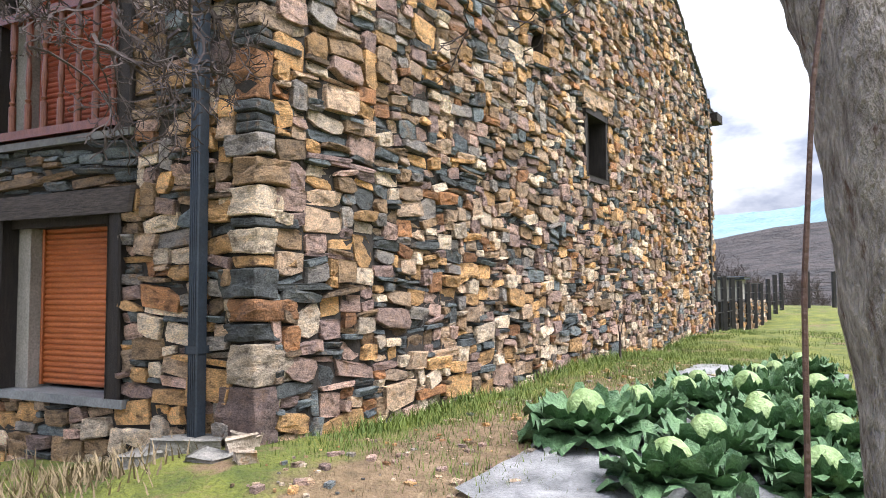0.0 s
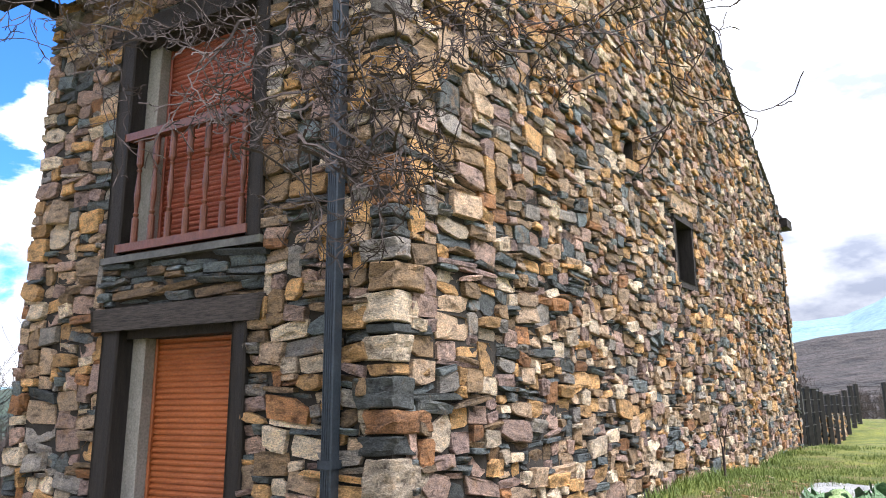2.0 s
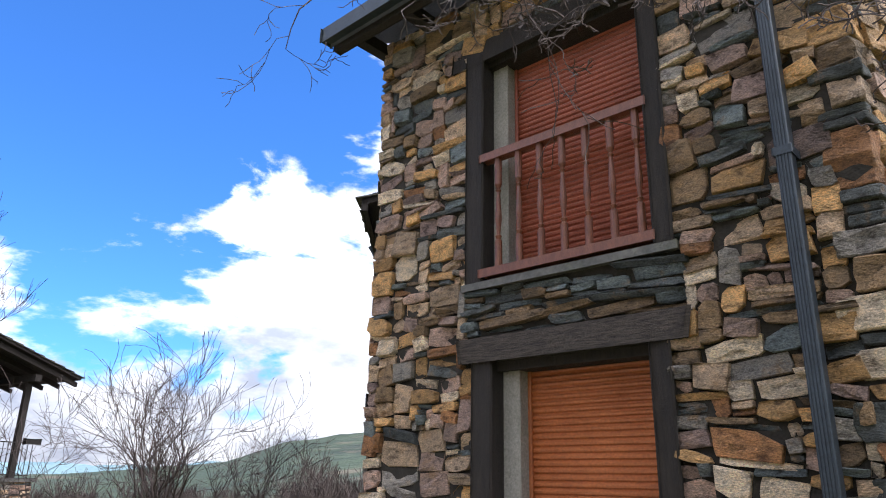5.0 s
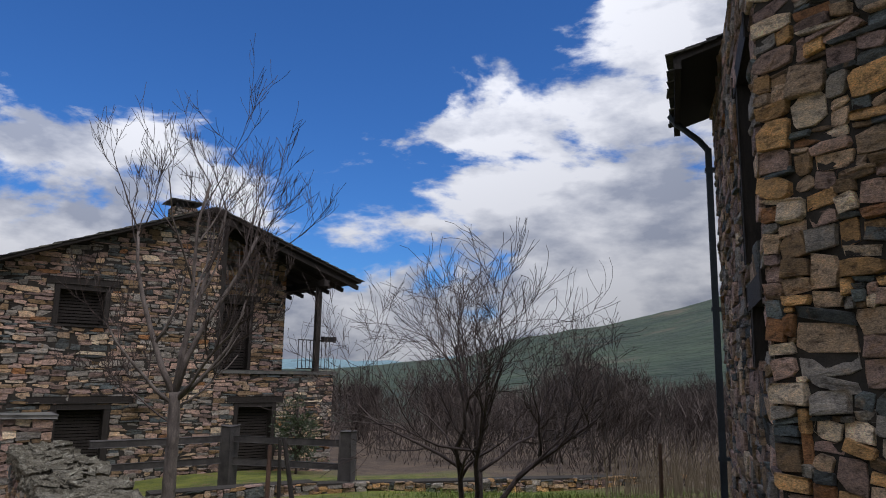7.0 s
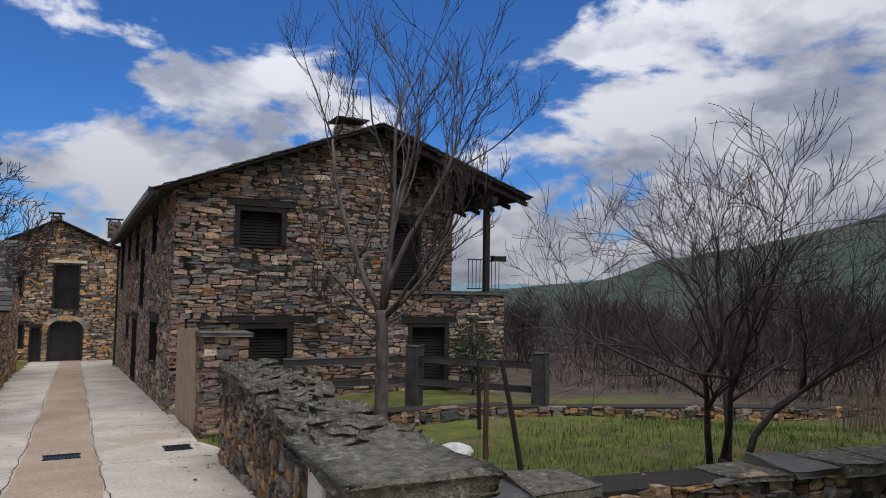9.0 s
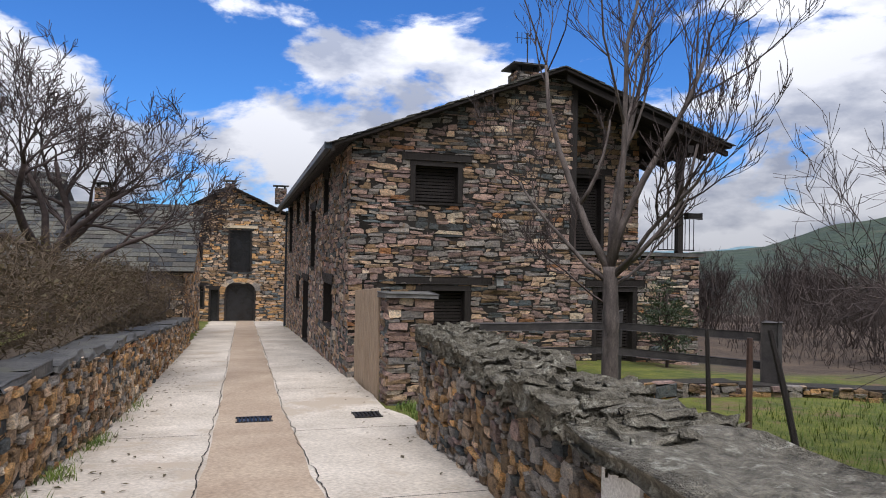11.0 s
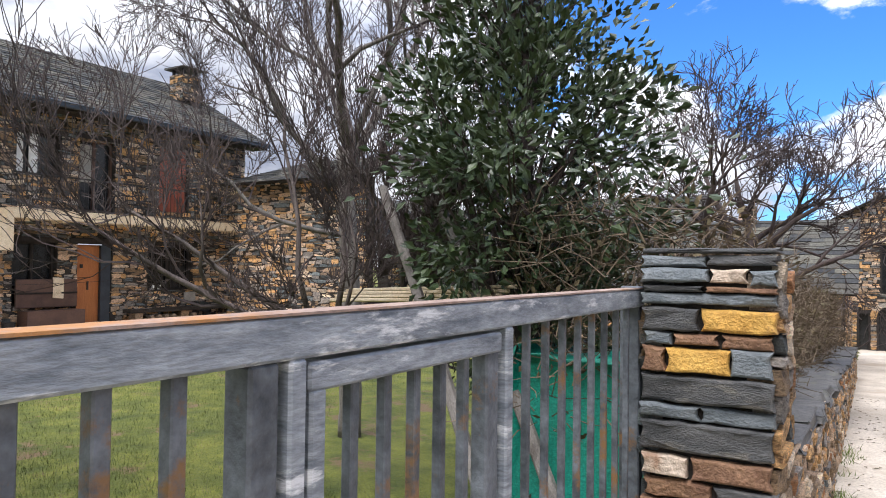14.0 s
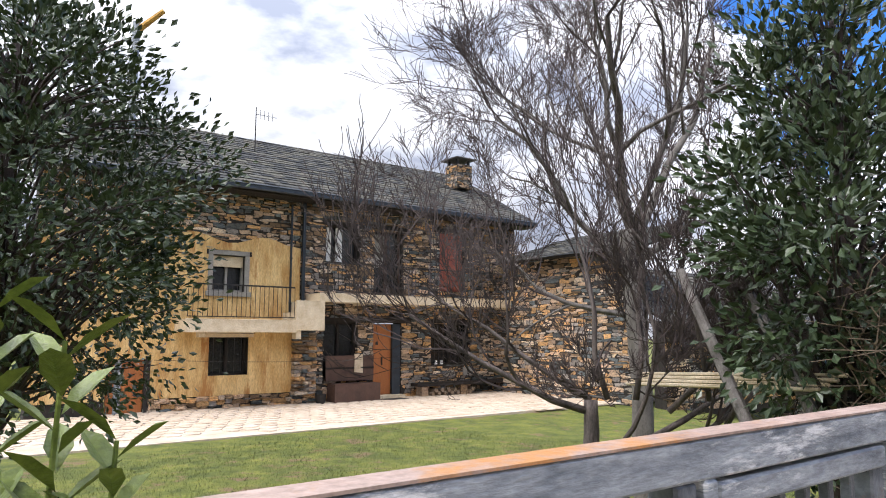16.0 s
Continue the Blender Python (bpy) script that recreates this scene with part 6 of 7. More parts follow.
# paving
pv = Bag()
rnd = random.Random(31)
for i in range(46):
    for j in range(15):
        a, b = -9.5 + i * .42 + .2 * (j % 2), .1 + j * .42
        if b > 4.6 + 1.2 * (i / 46) + .25 * math.sin(i):
            continue
        n_ = 6
        c = [(a + .2 * math.cos(t) * rnd.uniform(.9, 1.2), b + .2 * math.sin(t) * rnd.uniform(.9, 1.2)) for t in [2 * math.pi * k / n_ + rnd.uniform(-.2, .2) for k in range(n_)]]
        vv = [C_F.at(x_, y_, -.985) for x_, y_ in c] + [C_F.at(a + (x_ - a) * .96, b + (y_ - b) * .96, -.955 + rnd.uniform(0, .006)) for x_, y_ in c]
        pv.add((vv, [tuple(range(n_, 2 * n_))] + [(k, (k + 1) % n_, n_ + (k + 1) % n_, n_ + k) for k in range(n_)]))
ter = tagged(one("pavement", C_F, (-9.6, 9.9, .02, 5.6, -1.2, -.972), M_FLAG, None, "", 0), "cream crazy paving in front of the farmhouse", "paving", kind="structure")
fl = pv.done("flagstones", M_FLAG, ter)
fl["kind"] = "stuff"

# ---- trees ----


def grow(big, fine, p, way, length, radius, rnd, level, up=.12, wander=.22, kids=(3, 5), shrink=.62, split=.4, last=3, rmin=.0028):
    """One limb and all that grows from it, as tapered tubes; thin ones go to the bag fine."""
    n = 5 if level < 2 else 4
    pts, rad = [p.copy()], [radius]
    d = way.normalized()
    for i in range(n):
        d = (d + Vector((rnd.uniform(-1, 1), rnd.uniform(-1, 1), rnd.uniform(-1, 1))) * wander + Vector((0, 0, up))).normalized()
        p = p + d * (length / n)
        pts.append(p.copy())
        rad.append(max(rmin, radius * (1 - (1 - split) * (i + 1) / n)))
    (big if radius > .016 else fine).add(tube(pts, rad, 7 if radius > .05 else 5 if radius > .016 else 3))
    if level >= last:
        return
    k = rnd.randint(*kids)
    for i in range(k):
        t = rnd.uniform(.3, 1.0) if i else 1.0
        j = min(n - 1, int(t * n))
        q = pts[j].lerp(pts[j + 1], t * n - j) if t < 1 else pts[-1]
        w = pts[min(j + 1, n)] - pts[j]
        side_ = Vector((rnd.uniform(-1, 1), rnd.uniform(-1, 1), rnd.uniform(-.5, .8))).normalized()
        w = (w.normalized() + side_ * rnd.uniform(.5, 1.0)).normalized()
        grow(big, fine, q, w, length * shrink * rnd.uniform(.7, 1.15), max(rmin, rad[min(j + 1, n)] * rnd.uniform(.55, .8)), rnd, level + 1, up, wander, kids, shrink, split, last, rmin)


def bare_tree(name, label, base, limbs, trunk, seed, bark, group="", **kw):
    """trunk: points with radii from the ground up; limbs: (start, way, length, radius)."""
    t = thing(name, label, "tree", group)
    big, fine = Bag(), Bag()
    rnd = random.Random(seed)
    b = Vector(base)
    pts, rad = [], []
    for p0, p1 in zip(trunk, trunk[1:]):
        for k in range(9):
            q = k / 9
            pts.append(b + Vector(p0[:3]).lerp(Vector(p1[:3]), q))
            rad.append(p0[3] + (p1[3] - p0[3]) * q)
    pts.append(b + Vector(trunk[-1][:3]))
    rad.append(trunk[-1][3])
    v, fc = tube(pts, rad, 22)
    for i, q in enumerate(v):
        c = pts[min(i // 22, len(pts) - 1)]
        w = Vector((q.x * 26, q.y * 26, q.z * 5))
        v[i] = q + (q - c) * (.15 * noise.noise(w) + .10 * noise.noise(w * 2.3) + .06 * noise.noise(q * 5))
    raw("trunk", v, fc, bark, t, "", True)
    for p, w, L, r in limbs:
        big = Bag()
        grow(big, fine, b + Vector(p), Vector(w), L, r, rnd, 0, **kw)
        if big.v:
            big.done("limb", bark, t, "", True)
    fine.done("twigs", M_TWIG, t)["kind"] = "stuff"
    return t


# old tree beside the path at the start, with knotted hanging twigs over it


def tangle(rnd, base, centre, size, count, length, radius, sag=-.25):
    """Starts of short crooked twigs in a clump: (start, way, length, radius), from the tree's base."""
    out = []
    for k in range(count):
        q = Vector((rnd.gauss(0, .5) * size[0], rnd.gauss(0, .5) * size[1], rnd.uniform(-.1, 1) * size[2]))
        w = Vector((rnd.uniform(-1, 1), rnd.uniform(-1, 1), sag + rnd.uniform(-.6, .5)))
        out.append((Vector(centre) + q - Vector(base), w, length * rnd.uniform(.6, 1.2), radius * rnd.uniform(.7, 1.2)))
    return out


OLD = (1.0, 1.55, .1)
rt = random.Random(61)
bare_tree("old_fruit_tree", "old fruit tree with grey cracked bark and hanging bare twigs", OLD,
          [((-.2, .15, 2.5), (-1.0, .42, .30), 2.2, .05), ((-2.1, .95, 3.6), (-.75, .75, .6), 1.3, .016), ((-3.2, 1.9, 4.2), (-.9, .45, .5), 1.3, .014)]
          + tangle(rt, OLD, (-1.12, 2.55, 2.36), (.38, .38, .55), 40, .32, .0075)
          + tangle(rt, OLD, (-.55, 2.95, 2.92), (.45, .45, .4), 22, .30, .0065)
          + tangle(rt, OLD, (-2.35, 3.5, 3.5), (.6, .35, .30), 18, .36, .008, -.35)
          + tangle(rt, OLD, (-4.0, 4.4, 4.55), (.3, .2, .15), 3, .75, .011, -.3)
          + tangle(rt, OLD, (0.0, 2.5, 2.95), (.1, .1, .1), 3, .5, .008, -.6),
          [(.12, -.02, -.2, .19), (.10, 0, .5, .15), (.04, 0, 1.2, .14), (-.04, 0, 1.9, .15), (-.12, .08, 2.35, .15), (-.24, .2, 2.62, .09)], 101, M_BARK, up=-.03, wander=.55, kids=(2, 4), shrink=.6, last=3, rmin=.0025)
v, fc = tube([(.70, 1.4, .1), (.695, 1.42, .8), (.71, 1.43, 1.5), (.735, 1.42, 1.9), (.80, 1.4, 2.4)], [.007, .0065, .006, .005, .004], 6)
tagged(raw("bramble_cane", v, fc, M_BROWNP, None), "thin reddish bramble cane climbing beside the tree", "plant")
# tree before the lane house
bare_tree("young_walnut", "slender bare grey tree in the garden before the stone house", (-12.2, 6.95, ground_z(-12.2, 6.95) - .05),
          [((0, 0, 1.95), (-.34, -.30, 1), 2.5, .05), ((0, 0, 2.0), (.34, .38, 1), 2.5, .05), ((.02, 0, 1.9), (.6, .62, .6), 1.7, .034), ((0, 0, 2.0), (-.05, .2, 1.2), 2.9, .045), ((0, 0, 2.0), (.1, -.12, 1.3), 3.0, .042), ((0, 0, 1.85), (-.6, -.55, .5), 1.5, .03), ((0, 0, 1.9), (.7, .3, .8), 1.7, .03), ((0, 0, 1.6), (-.6, -.8, .35), 1.0, .016), ((0, 0, 1.8), (.5, .9, .25), 1.2, .02)],
          [(0, 0, 0, .105), (.0, .02, .7, .088), (.03, 0, 1.4, .082), (0, 0, 2.02, .07)], 102, M_GREYBARK, up=.13, wander=.2, kids=(5, 7), shrink=.5, last=3, rmin=.0035)
# bush-like tree in the field
bare_tree("field_tree", "many-stemmed bare tree in the grass field", (-8.75, 9.2, ground_z(-8.75, 9.2) - .05),
          [((-.15, 0, .1), (-.35, -.15, 1), 2.1, .045), ((.05, 0, .1), (.1, .1, 1), 2.4, .05), ((.2, .1, .1), (.45, .4, 1), 2.2, .045), ((0, 0, .2), (-.05, -.2, 1), 2.4, .04), ((.1, 0, .9), (.8, .6, .8), 1.7, .026), ((-.2, 0, .9), (-.7, -.6, .8), 1.7, .026)],
          [(0, 0, 0, .09), (.02, 0, .12, .08), (0, 0, .25, .05)], 103, M_TWIG, up=.045, wander=.34, kids=(6, 8), shrink=.6, last=3, rmin=.003)
# twisted tree over the lane hedge
bare_tree("hedge_tree", "low spreading bare tree with twisted limbs above the hedge", (-21.4, 2.2, ground_z(-21.4, 2.2)),
          [((0, 0, 2.3), (-.9, .4, .7), 2.1, .10), ((0, 0, 2.3), (.8, -.5, .7), 2.1, .10), ((0, 0, 2.4), (.3, .8, .9), 2.0, .09), ((0, 0, 2.4), (-.3, -.9, .8), 2.0, .09), ((0, 0, 2.4), (.1, .1, 1), 1.9, .08), ((0, 0, 2.1), (.5, .9, .15), 2.2, .07), ((0, 0, 2.2), (.9, .7, .5), 2.0, .08)],
          [(0, 0, 0, .18), (.05, .05, 1.2, .15), (0, 0, 2.4, .14)], 104, M_TWIG, up=.05, wander=.42, kids=(4, 6), shrink=.62, last=4, rmin=.006)
# fig and walnut in the yard
bare_tree("fig_tree", "bare fig tree with long bending grey shoots in the yard", (-13.45, -2.2, ground_z(-13.45, -2.2)),
          [((0, 0, 1.4), (.60, -.85, .02), 1.7, .034), ((0, 0, 1.5), (.45, -.65, .45), 1.7, .028), ((-.1, .1, 1.5), (.3, -.4, .8), 1.8, .028), ((-.2, .3, 1.5), (-.1, .1, 1.0), 1.9, .028), ((-.4, .5, 1.4), (-.35, .55, .8), 1.7, .028), ((-.5, .8, 1.5), (.1, -.3, .8), 1.6, .024),
           ((-.6, .9, 1.3), (-.3, .5, .5), 1.5, .026), ((-.3, .4, 1.2), (-.6, .7, .25), 1.6, .030), ((-.3, .3, 1.1), (-.4, .8, .05), 1.5, .03), ((0, .2, 1.1), (.1, .6, .4), 1.3, .024)]
          + tangle(random.Random(62), (-13.45, -2.2, ground_z(-13.45, -2.2)), (-14.1, -1.5, .55), (.75, .9, .9), 14, .6, .009, -.1),
          [(.05, -.05, 0, .09), (.05, .0, .7, .075), (0, 0, 1.5, .055)], 105, M_GREYBARK, up=.17, wander=.34, kids=(6, 8), shrink=.6, last=3, rmin=.0032)
bare_tree("walnut_tree", "tall bare grey walnut tree with leaning limbs in the yard", (-15.9, -2.7, ground_z(-15.9, -2.7)),
          [((0, 0, 3.2), (.20, -.28, 1), 2.9, .062), ((0, 0, 3.1), (-.42, .6, 1), 3.2, .06), ((0, 0, 2.9), (-.3, .5, .5), 2.4, .05), ((0, 0, 2.8), (.5, -.75, .75), 2.6, .05), ((0, 0, 3.2), (-.5, -.5, .9), 2.5, .05), ((0, 0, 3.3), (.5, .4, 1.0), 2.4, .05), ((0, 0, 2.3), (.6, -.8, .3), 2.0, .036)],
          [(0, .05, 0, .13), (0, .05, 1.5, .11), (.05, -.06, 3.3, .09)], 106, M_PALEBARK, up=.06, wander=.32, kids=(5, 7), shrink=.58, last=4, rmin=.0035)
# leaning props
for i, (a, b) in enumerate((((-12.04, -0.14, -.98), (-13.31, -1.40, 1.54)), ((-12.09, 0.29, -.98), (-13.41, -1.02, 1.53)))):
    v, fc = tube([a, Vector(a).lerp(Vector(b), .5) + Vector((0, 0, .06)), b], [.045, .042, .036], 8)
    tagged(raw("prop_trunk", v, fc, M_PALEBARK, None), "leaning pale grey trunk in the yard", "trunk", "leaning trunks")
for i in range(4):
    a, b = Vector((-14.12, -2.15 + i * .05, 0.64 + .03 * i)), Vector((-12.81, -0.45 + i * .05, 0.74 + .03 * i))
    v, fc = tube([a, b], [.016, .014], 6)
    tagged(raw("bean_pole", v, fc, M_CREAM, None), "pale stripped pole lying across the branches", "pole", "stacked poles")


def leaf_cloud(name, base, centre, size, count, leaf, mat, seed, label, trunk_r=.1, hollow=.35):
    """An evergreen: trunk, limbs and single folded leaves in clumps with gaps."""
    t = thing(name, label, "tree")
    rnd = random.Random(seed)
    b, c = Vector(base), Vector(centre)
    v, fc = tube([b, b.lerp(c, .5) + Vector((.05, 0, 0)), c, c + Vector((0, 0, size[2] * .8))], [trunk_r, trunk_r * .8, trunk_r * .6, .02], 9)
    raw("trunk", v, fc, M_TWIG, t, "", True)
    bag, lim = Bag(), Bag()
    clumps = []
    k = int(count / 60)
    for i in range(k):
        while True:
            q = Vector((rnd.uniform(-1, 1), rnd.uniform(-1, 1), rnd.uniform(-1, 1)))
            if hollow < q.length < 1:
                break
        taper = 1 - .35 * max(0, q.z)
        p = c + Vector((q.x * size[0] * taper, q.y * size[1] * taper, q.z * size[2]))
        p += Vector((noise.noise(p), noise.noise(p + Vector((9, 0, 0))), 0)) * .3
        clumps.append(p)
        root = b.lerp(c, .4 + .5 * rnd.random()) if q.z < .3 else c + Vector((0, 0, q.z * size[2] * .5))
        lim.add(tube([root, root.lerp(p, .6) + Vector((0, 0, .1)), p], [.018, .01, .004], 4))
    for p in clumps:
        out = (p - c).normalized()
        rr = rnd.uniform(.16, .34)
        for i in range(60):
            g = Vector((rnd.gauss(0, 1), rnd.gauss(0, 1), rnd.gauss(0, .8))) * rr * .5
            q = p + g
            d = (g.normalized() + out * .6 + Vector((rnd.uniform(-.6, .6), rnd.uniform(-.6, .6), rnd.uniform(-.2, .8)))).normalized()
            sd = d.orthogonal().normalized()
            sd = (sd * math.cos(a_ := rnd.uniform(0, 6.28)) + d.cross(sd) * math.sin(a_))
            nn = d.cross(sd)
            L = leaf * rnd.uniform(.7, 1.2)
            w = L * .27
            bag.add(([q, q + d * L * .5 + sd * w + nn * w * .4, q + d * L, q + d * L * .5 - sd * w + nn * w * .4, q + d * L * .5], [(0, 4, 1), (1, 4, 2), (2, 4, 3), (3, 4, 0)]))
    lim.done("limbs", M_TWIG, t)
    bag.done("crown", mat, t)["kind"] = "stuff"
    return t


leaf_cloud("holly_tree", (-13.1, -.45, -1.0), (-13.1, -.28, 1.8), (.86, .86, 1.8), 11000, .085, M_LEAF, 111, "dark glossy holly tree behind the gate pillar", .09, .22)
leaf_cloud("holly_tree", (-10.5, -5.8, -1.0), (-10.4, -5.65, 2.1), (1.6, 1.6, 1.95), 20000, .075, M_LEAF, 112, "broad dark holly tree at the yard's edge", .13)
lau = thing("laurel_shoot", "bright green laurel shoots by the gate", "shrub")
rnd = random.Random(5)
lbag = Bag()
for (x, y, z0, z1) in ((-8.66, -1.19, -.8, 1.05), (-8.74, -1.13, -.8, .86), (-8.56, -1.26, -.8, 1.14), (-8.80, -1.06, -.8, .68)):
    v, fc = tube([(x + .05, y - .05, z0), (x, y, z1)], [.012, .005], 5)
    raw("stem", v, fc, M_LEAF2, lau)
    for i in range(22):
        q = Vector((x, y, z1 - .035 * i))
        a = i * 2.4
        d = Vector((math.cos(a), math.sin(a), .75)).normalized()
        sd = d.cross(Vector((0, 0, 1))).normalized()
        L = rnd.uniform(.11, .16)
        w = L * .2
        u_ = Vector((0, 0, .015))
        lbag.add(([q, q + d * L * .35 + sd * w + u_, q + d * L * .7 + sd * w * .8 + u_, q + d * L, q + d * L * .7 - sd * w * .8 + u_, q + d * L * .35 - sd * w + u_, q + d * L * .5], [(0, 6, 1), (1, 6, 2), (2, 6, 3), (3, 6, 4), (4, 6, 5), (5, 6, 0)]))
lbag.done("leaves", M_LEAF2, lau)["kind"] = "stuff"

ol = B_G.at(7.3, 1.0, 0)
leaf_cloud("olive_bush", (ol.x, ol.y, -1.75), (ol.x, ol.y, -.55), (.5, .5, .95), 2600, .07, M_LEAF, 113, "narrow grey-green shrub before the terrace wall", .04, .1)

# hedge over the lane wall
rnd = random.Random(77)
hb, hl = Bag(), Bag()
hedge = thing("hedge", "dry brown twiggy hedge with few leaves above the lane wall", "hedge")
for i in range(15000):
    s = .5 + 20.5 * rnd.random() ** 1.25
    n = -.3 - 1.3 * rnd.random()
    top = 1.2 - .058 * s + .12 * math.sin(s * 1.7) + .1 * math.sin(s * 4.3 + n)
    lo = -.05 - .064 * s
    z = lo + (top - lo) * rnd.random() ** .7
    p = LANE.at(s, n + .25 * rnd.random() * (z > lo + .2), z)
    d = Vector((rnd.uniform(-1, 1), rnd.uniform(-1, 1), rnd.uniform(-.5, 1.2))).normalized()
    L = rnd.uniform(.12, .4)
    if i % 3:
        m_ = p + d * L * .5 + Vector((rnd.uniform(-.04, .04), rnd.uniform(-.04, .04), 0))
        hb.add(tube([p, m_, p + d * L], [.005, .0035, .002], 3))
    else:
        sd = d.orthogonal().normalized() * .018
        hl.add(([p, p + d * .03 + sd, p + d * .065, p + d * .03 - sd], [(0, 1, 2, 3)]))
hb.done("twigs", M_HEDGE, hedge)["kind"] = "stuff"
hl.done("leaves", M_DRYLEAF, hedge)["kind"] = "stuff"
one("shade_core", LANE, (.6, 21, -1.45, -.75, -1.5, -.45), M_HEDGE, hedge, "", .1, .1)

# tufts at the foot of the walls
def tufts(name, label, spots, height, mat, seed, per=26):
    bag = Bag()
    rnd = random.Random(seed)
    for x, y, r in spots:
        for i in range(per):
            px, py = x + rnd.gauss(0, r), y + rnd.gauss(0, r)
            z = ground_z2(px, py)
            h = height * rnd.uniform(.5, 1.3)
            a = rnd.uniform(0, 6.28)
            d = Vector((math.cos(a), math.sin(a), 0))
            sd = Vector((-d.y, d.x, 0)) * height * .05
            p = Vector((px, py, z - .01))
            bag.add(([p - sd, p + sd, p + d * h * .25 + Vector((0, 0, h * .6)) + sd * .6, p + d * h * .6 + Vector((0, 0, h)), p + d * h * .25 + Vector((0, 0, h * .6)) - sd * .6], [(0, 1, 2, 4), (4, 2, 3)]))
    ob = bag.done(name, mat, None)
    return tagged(ob, label, "grass", kind="stuff")


def ground_z2(x, y):
    return sheet_z(x, y)


M_BLADE = mottled("grass_blade", (0.04, 0.085, 0.008), (0.17, 0.22, 0.03), 3.0, 0.7, None, 0.1)
M_DRYGRASS = mottled("dry_grass", (0.12, 0.085, 0.045), (0.30, 0.23, 0.13), 3.0, 0.8, None, 0.1)
rnd = random.Random(19)
g1 = []
for i in range(420):
    s, n = rnd.uniform(.2, 12.5), rnd.uniform(.05, 3.2) ** 1.0
    p = A_G.at(s, n, 0)
    if noise.noise((p.x * .8, p.y * .8, 3)) > -.12:
        g1.append((p.x, p.y, .10))
tufts("grass_tufts", "fresh green grass tufts along the garden wall", g1, .07, M_BLADE, 20, 40)
tufts("wall_grass", "longer grass at the foot of the gable", [(A_G.at(s, .12, 0).x, A_G.at(s, .12, 0).y, .09) for s in [rnd.uniform(.8, 11.5) for _ in range(60)]], .10, M_BLADE, 22, 40)
tufts("dry_grass", "dry straw and dead stems at the house corner", [(A_F.at(s, n, 0).x, A_F.at(s, n, 0).y, .16) for s, n in [(rnd.uniform(.2, 3.2), rnd.uniform(.25, 1.3)) for _ in range(70)]], .12, M_DRYGRASS, 23, 26)
tufts("leaf_litter", "brown dead leaves and straw in the grass beside the gable", [(A_G.at(s, n, 0).x, A_G.at(s, n, 0).y, .14) for s, n in [(rnd.uniform(-.6, 5.5), rnd.uniform(.4, 2.3)) for _ in range(230)]], .035, M_DRYGRASS, 27, 30)
tufts("gable_grass", "short green grass beside the gable", [(A_G.at(s, n, 0).x, A_G.at(s, n, 0).y, .2) for s, n in [(rnd.uniform(.2, 9), .1 + 1.5 * rnd.random() ** 1.6) for _ in range(460)]], .055, M_BLADE, 28, 40)
tufts("field_grass", "bright green field grass behind the lane wall", [(rnd.uniform(-12.5, -4.5), rnd.uniform(6.2, 15), .3) for _ in range(520)], .11, M_BLADE, 24, 26)
M_LAWN = mottled("lawn_blade", (0.03, 0.055, 0.007), (0.15, 0.17, 0.026), 4.0, 0.7, None, 0.1, spot=(0.24, 0.19, 0.10))
tufts("yard_grass", "short lawn grass in the yard", [(rnd.uniform(-14, -7), rnd.uniform(-6, -.9), .28) for _ in range(900)] + [(rnd.uniform(-21, -11), rnd.uniform(-11, -3.5), .4) for _ in range(1300)], .055, M_LAWN, 25, 36)
tufts("lane_weeds", "green weeds at the foot of the lane walls", [(LANE.at(s, n, 0).x, LANE.at(s, n, 0).y, .09) for s, n in [(rnd.uniform(1, 9), .08) for _ in range(20)] + [(2.6, .15), (2.8, .12), (4.6, .12), (4.8, .1), (8, .1)] * 3 + [(rnd.uniform(5.0, 7.3), 4.35 + .3 * rnd.random()) for _ in range(24)]], .15, M_BLADE, 26, 30)

bag = Bag()
for i in range(260):
    s_ = rnd.uniform(-1, 16)
    n_ = .1 + abs(rnd.gauss(0, .45)) if i % 3 else 4.0 - abs(rnd.gauss(0, .3))
    p = LANE.at(s_, n_, lane_z(s_) + .012)
    a = rnd.uniform(0, 6.28)
    d = Vector((math.cos(a), math.sin(a), 0)) * rnd.uniform(.02, .06)
    w = Vector((-d.y, d.x, 0)) * rnd.uniform(.2, .5)
    bag.add(([p - d, p + w + Vector((0, 0, .008)), p + d, p - w + Vector((0, 0, .004))], [(0, 1, 2, 3)]))
tagged(bag.done("fallen_leaves", M_DRYLEAF), "dry fallen leaves and twigs along the lane's edges", "leaves", kind="stuff")

# pebbles and clods on the bare soil
bag = Bag()
for i in range(1100):
    s, n = rnd.uniform(-.6, 6), rnd.uniform(.4, 2.6)
    p = A_G.at(s, n, 0)
    sh = SHAPES[i % 28]
    k = .012 + .05 * rnd.random() ** 2.5
    m = Matrix.Rotation(rnd.uniform(0, 6), 3, "Z")
    bag.add(([Vector((p.x, p.y, sheet_z(p.x, p.y))) + m @ Vector((q[0] * k * 1.4, q[1] * k, q[2] * k * .7)) for q in sh[0]], sh[1]))
tagged(bag.done("pebbles", STONE["warm"][1]), "small stones and clods scattered on the soil", "stones", kind="stuff")

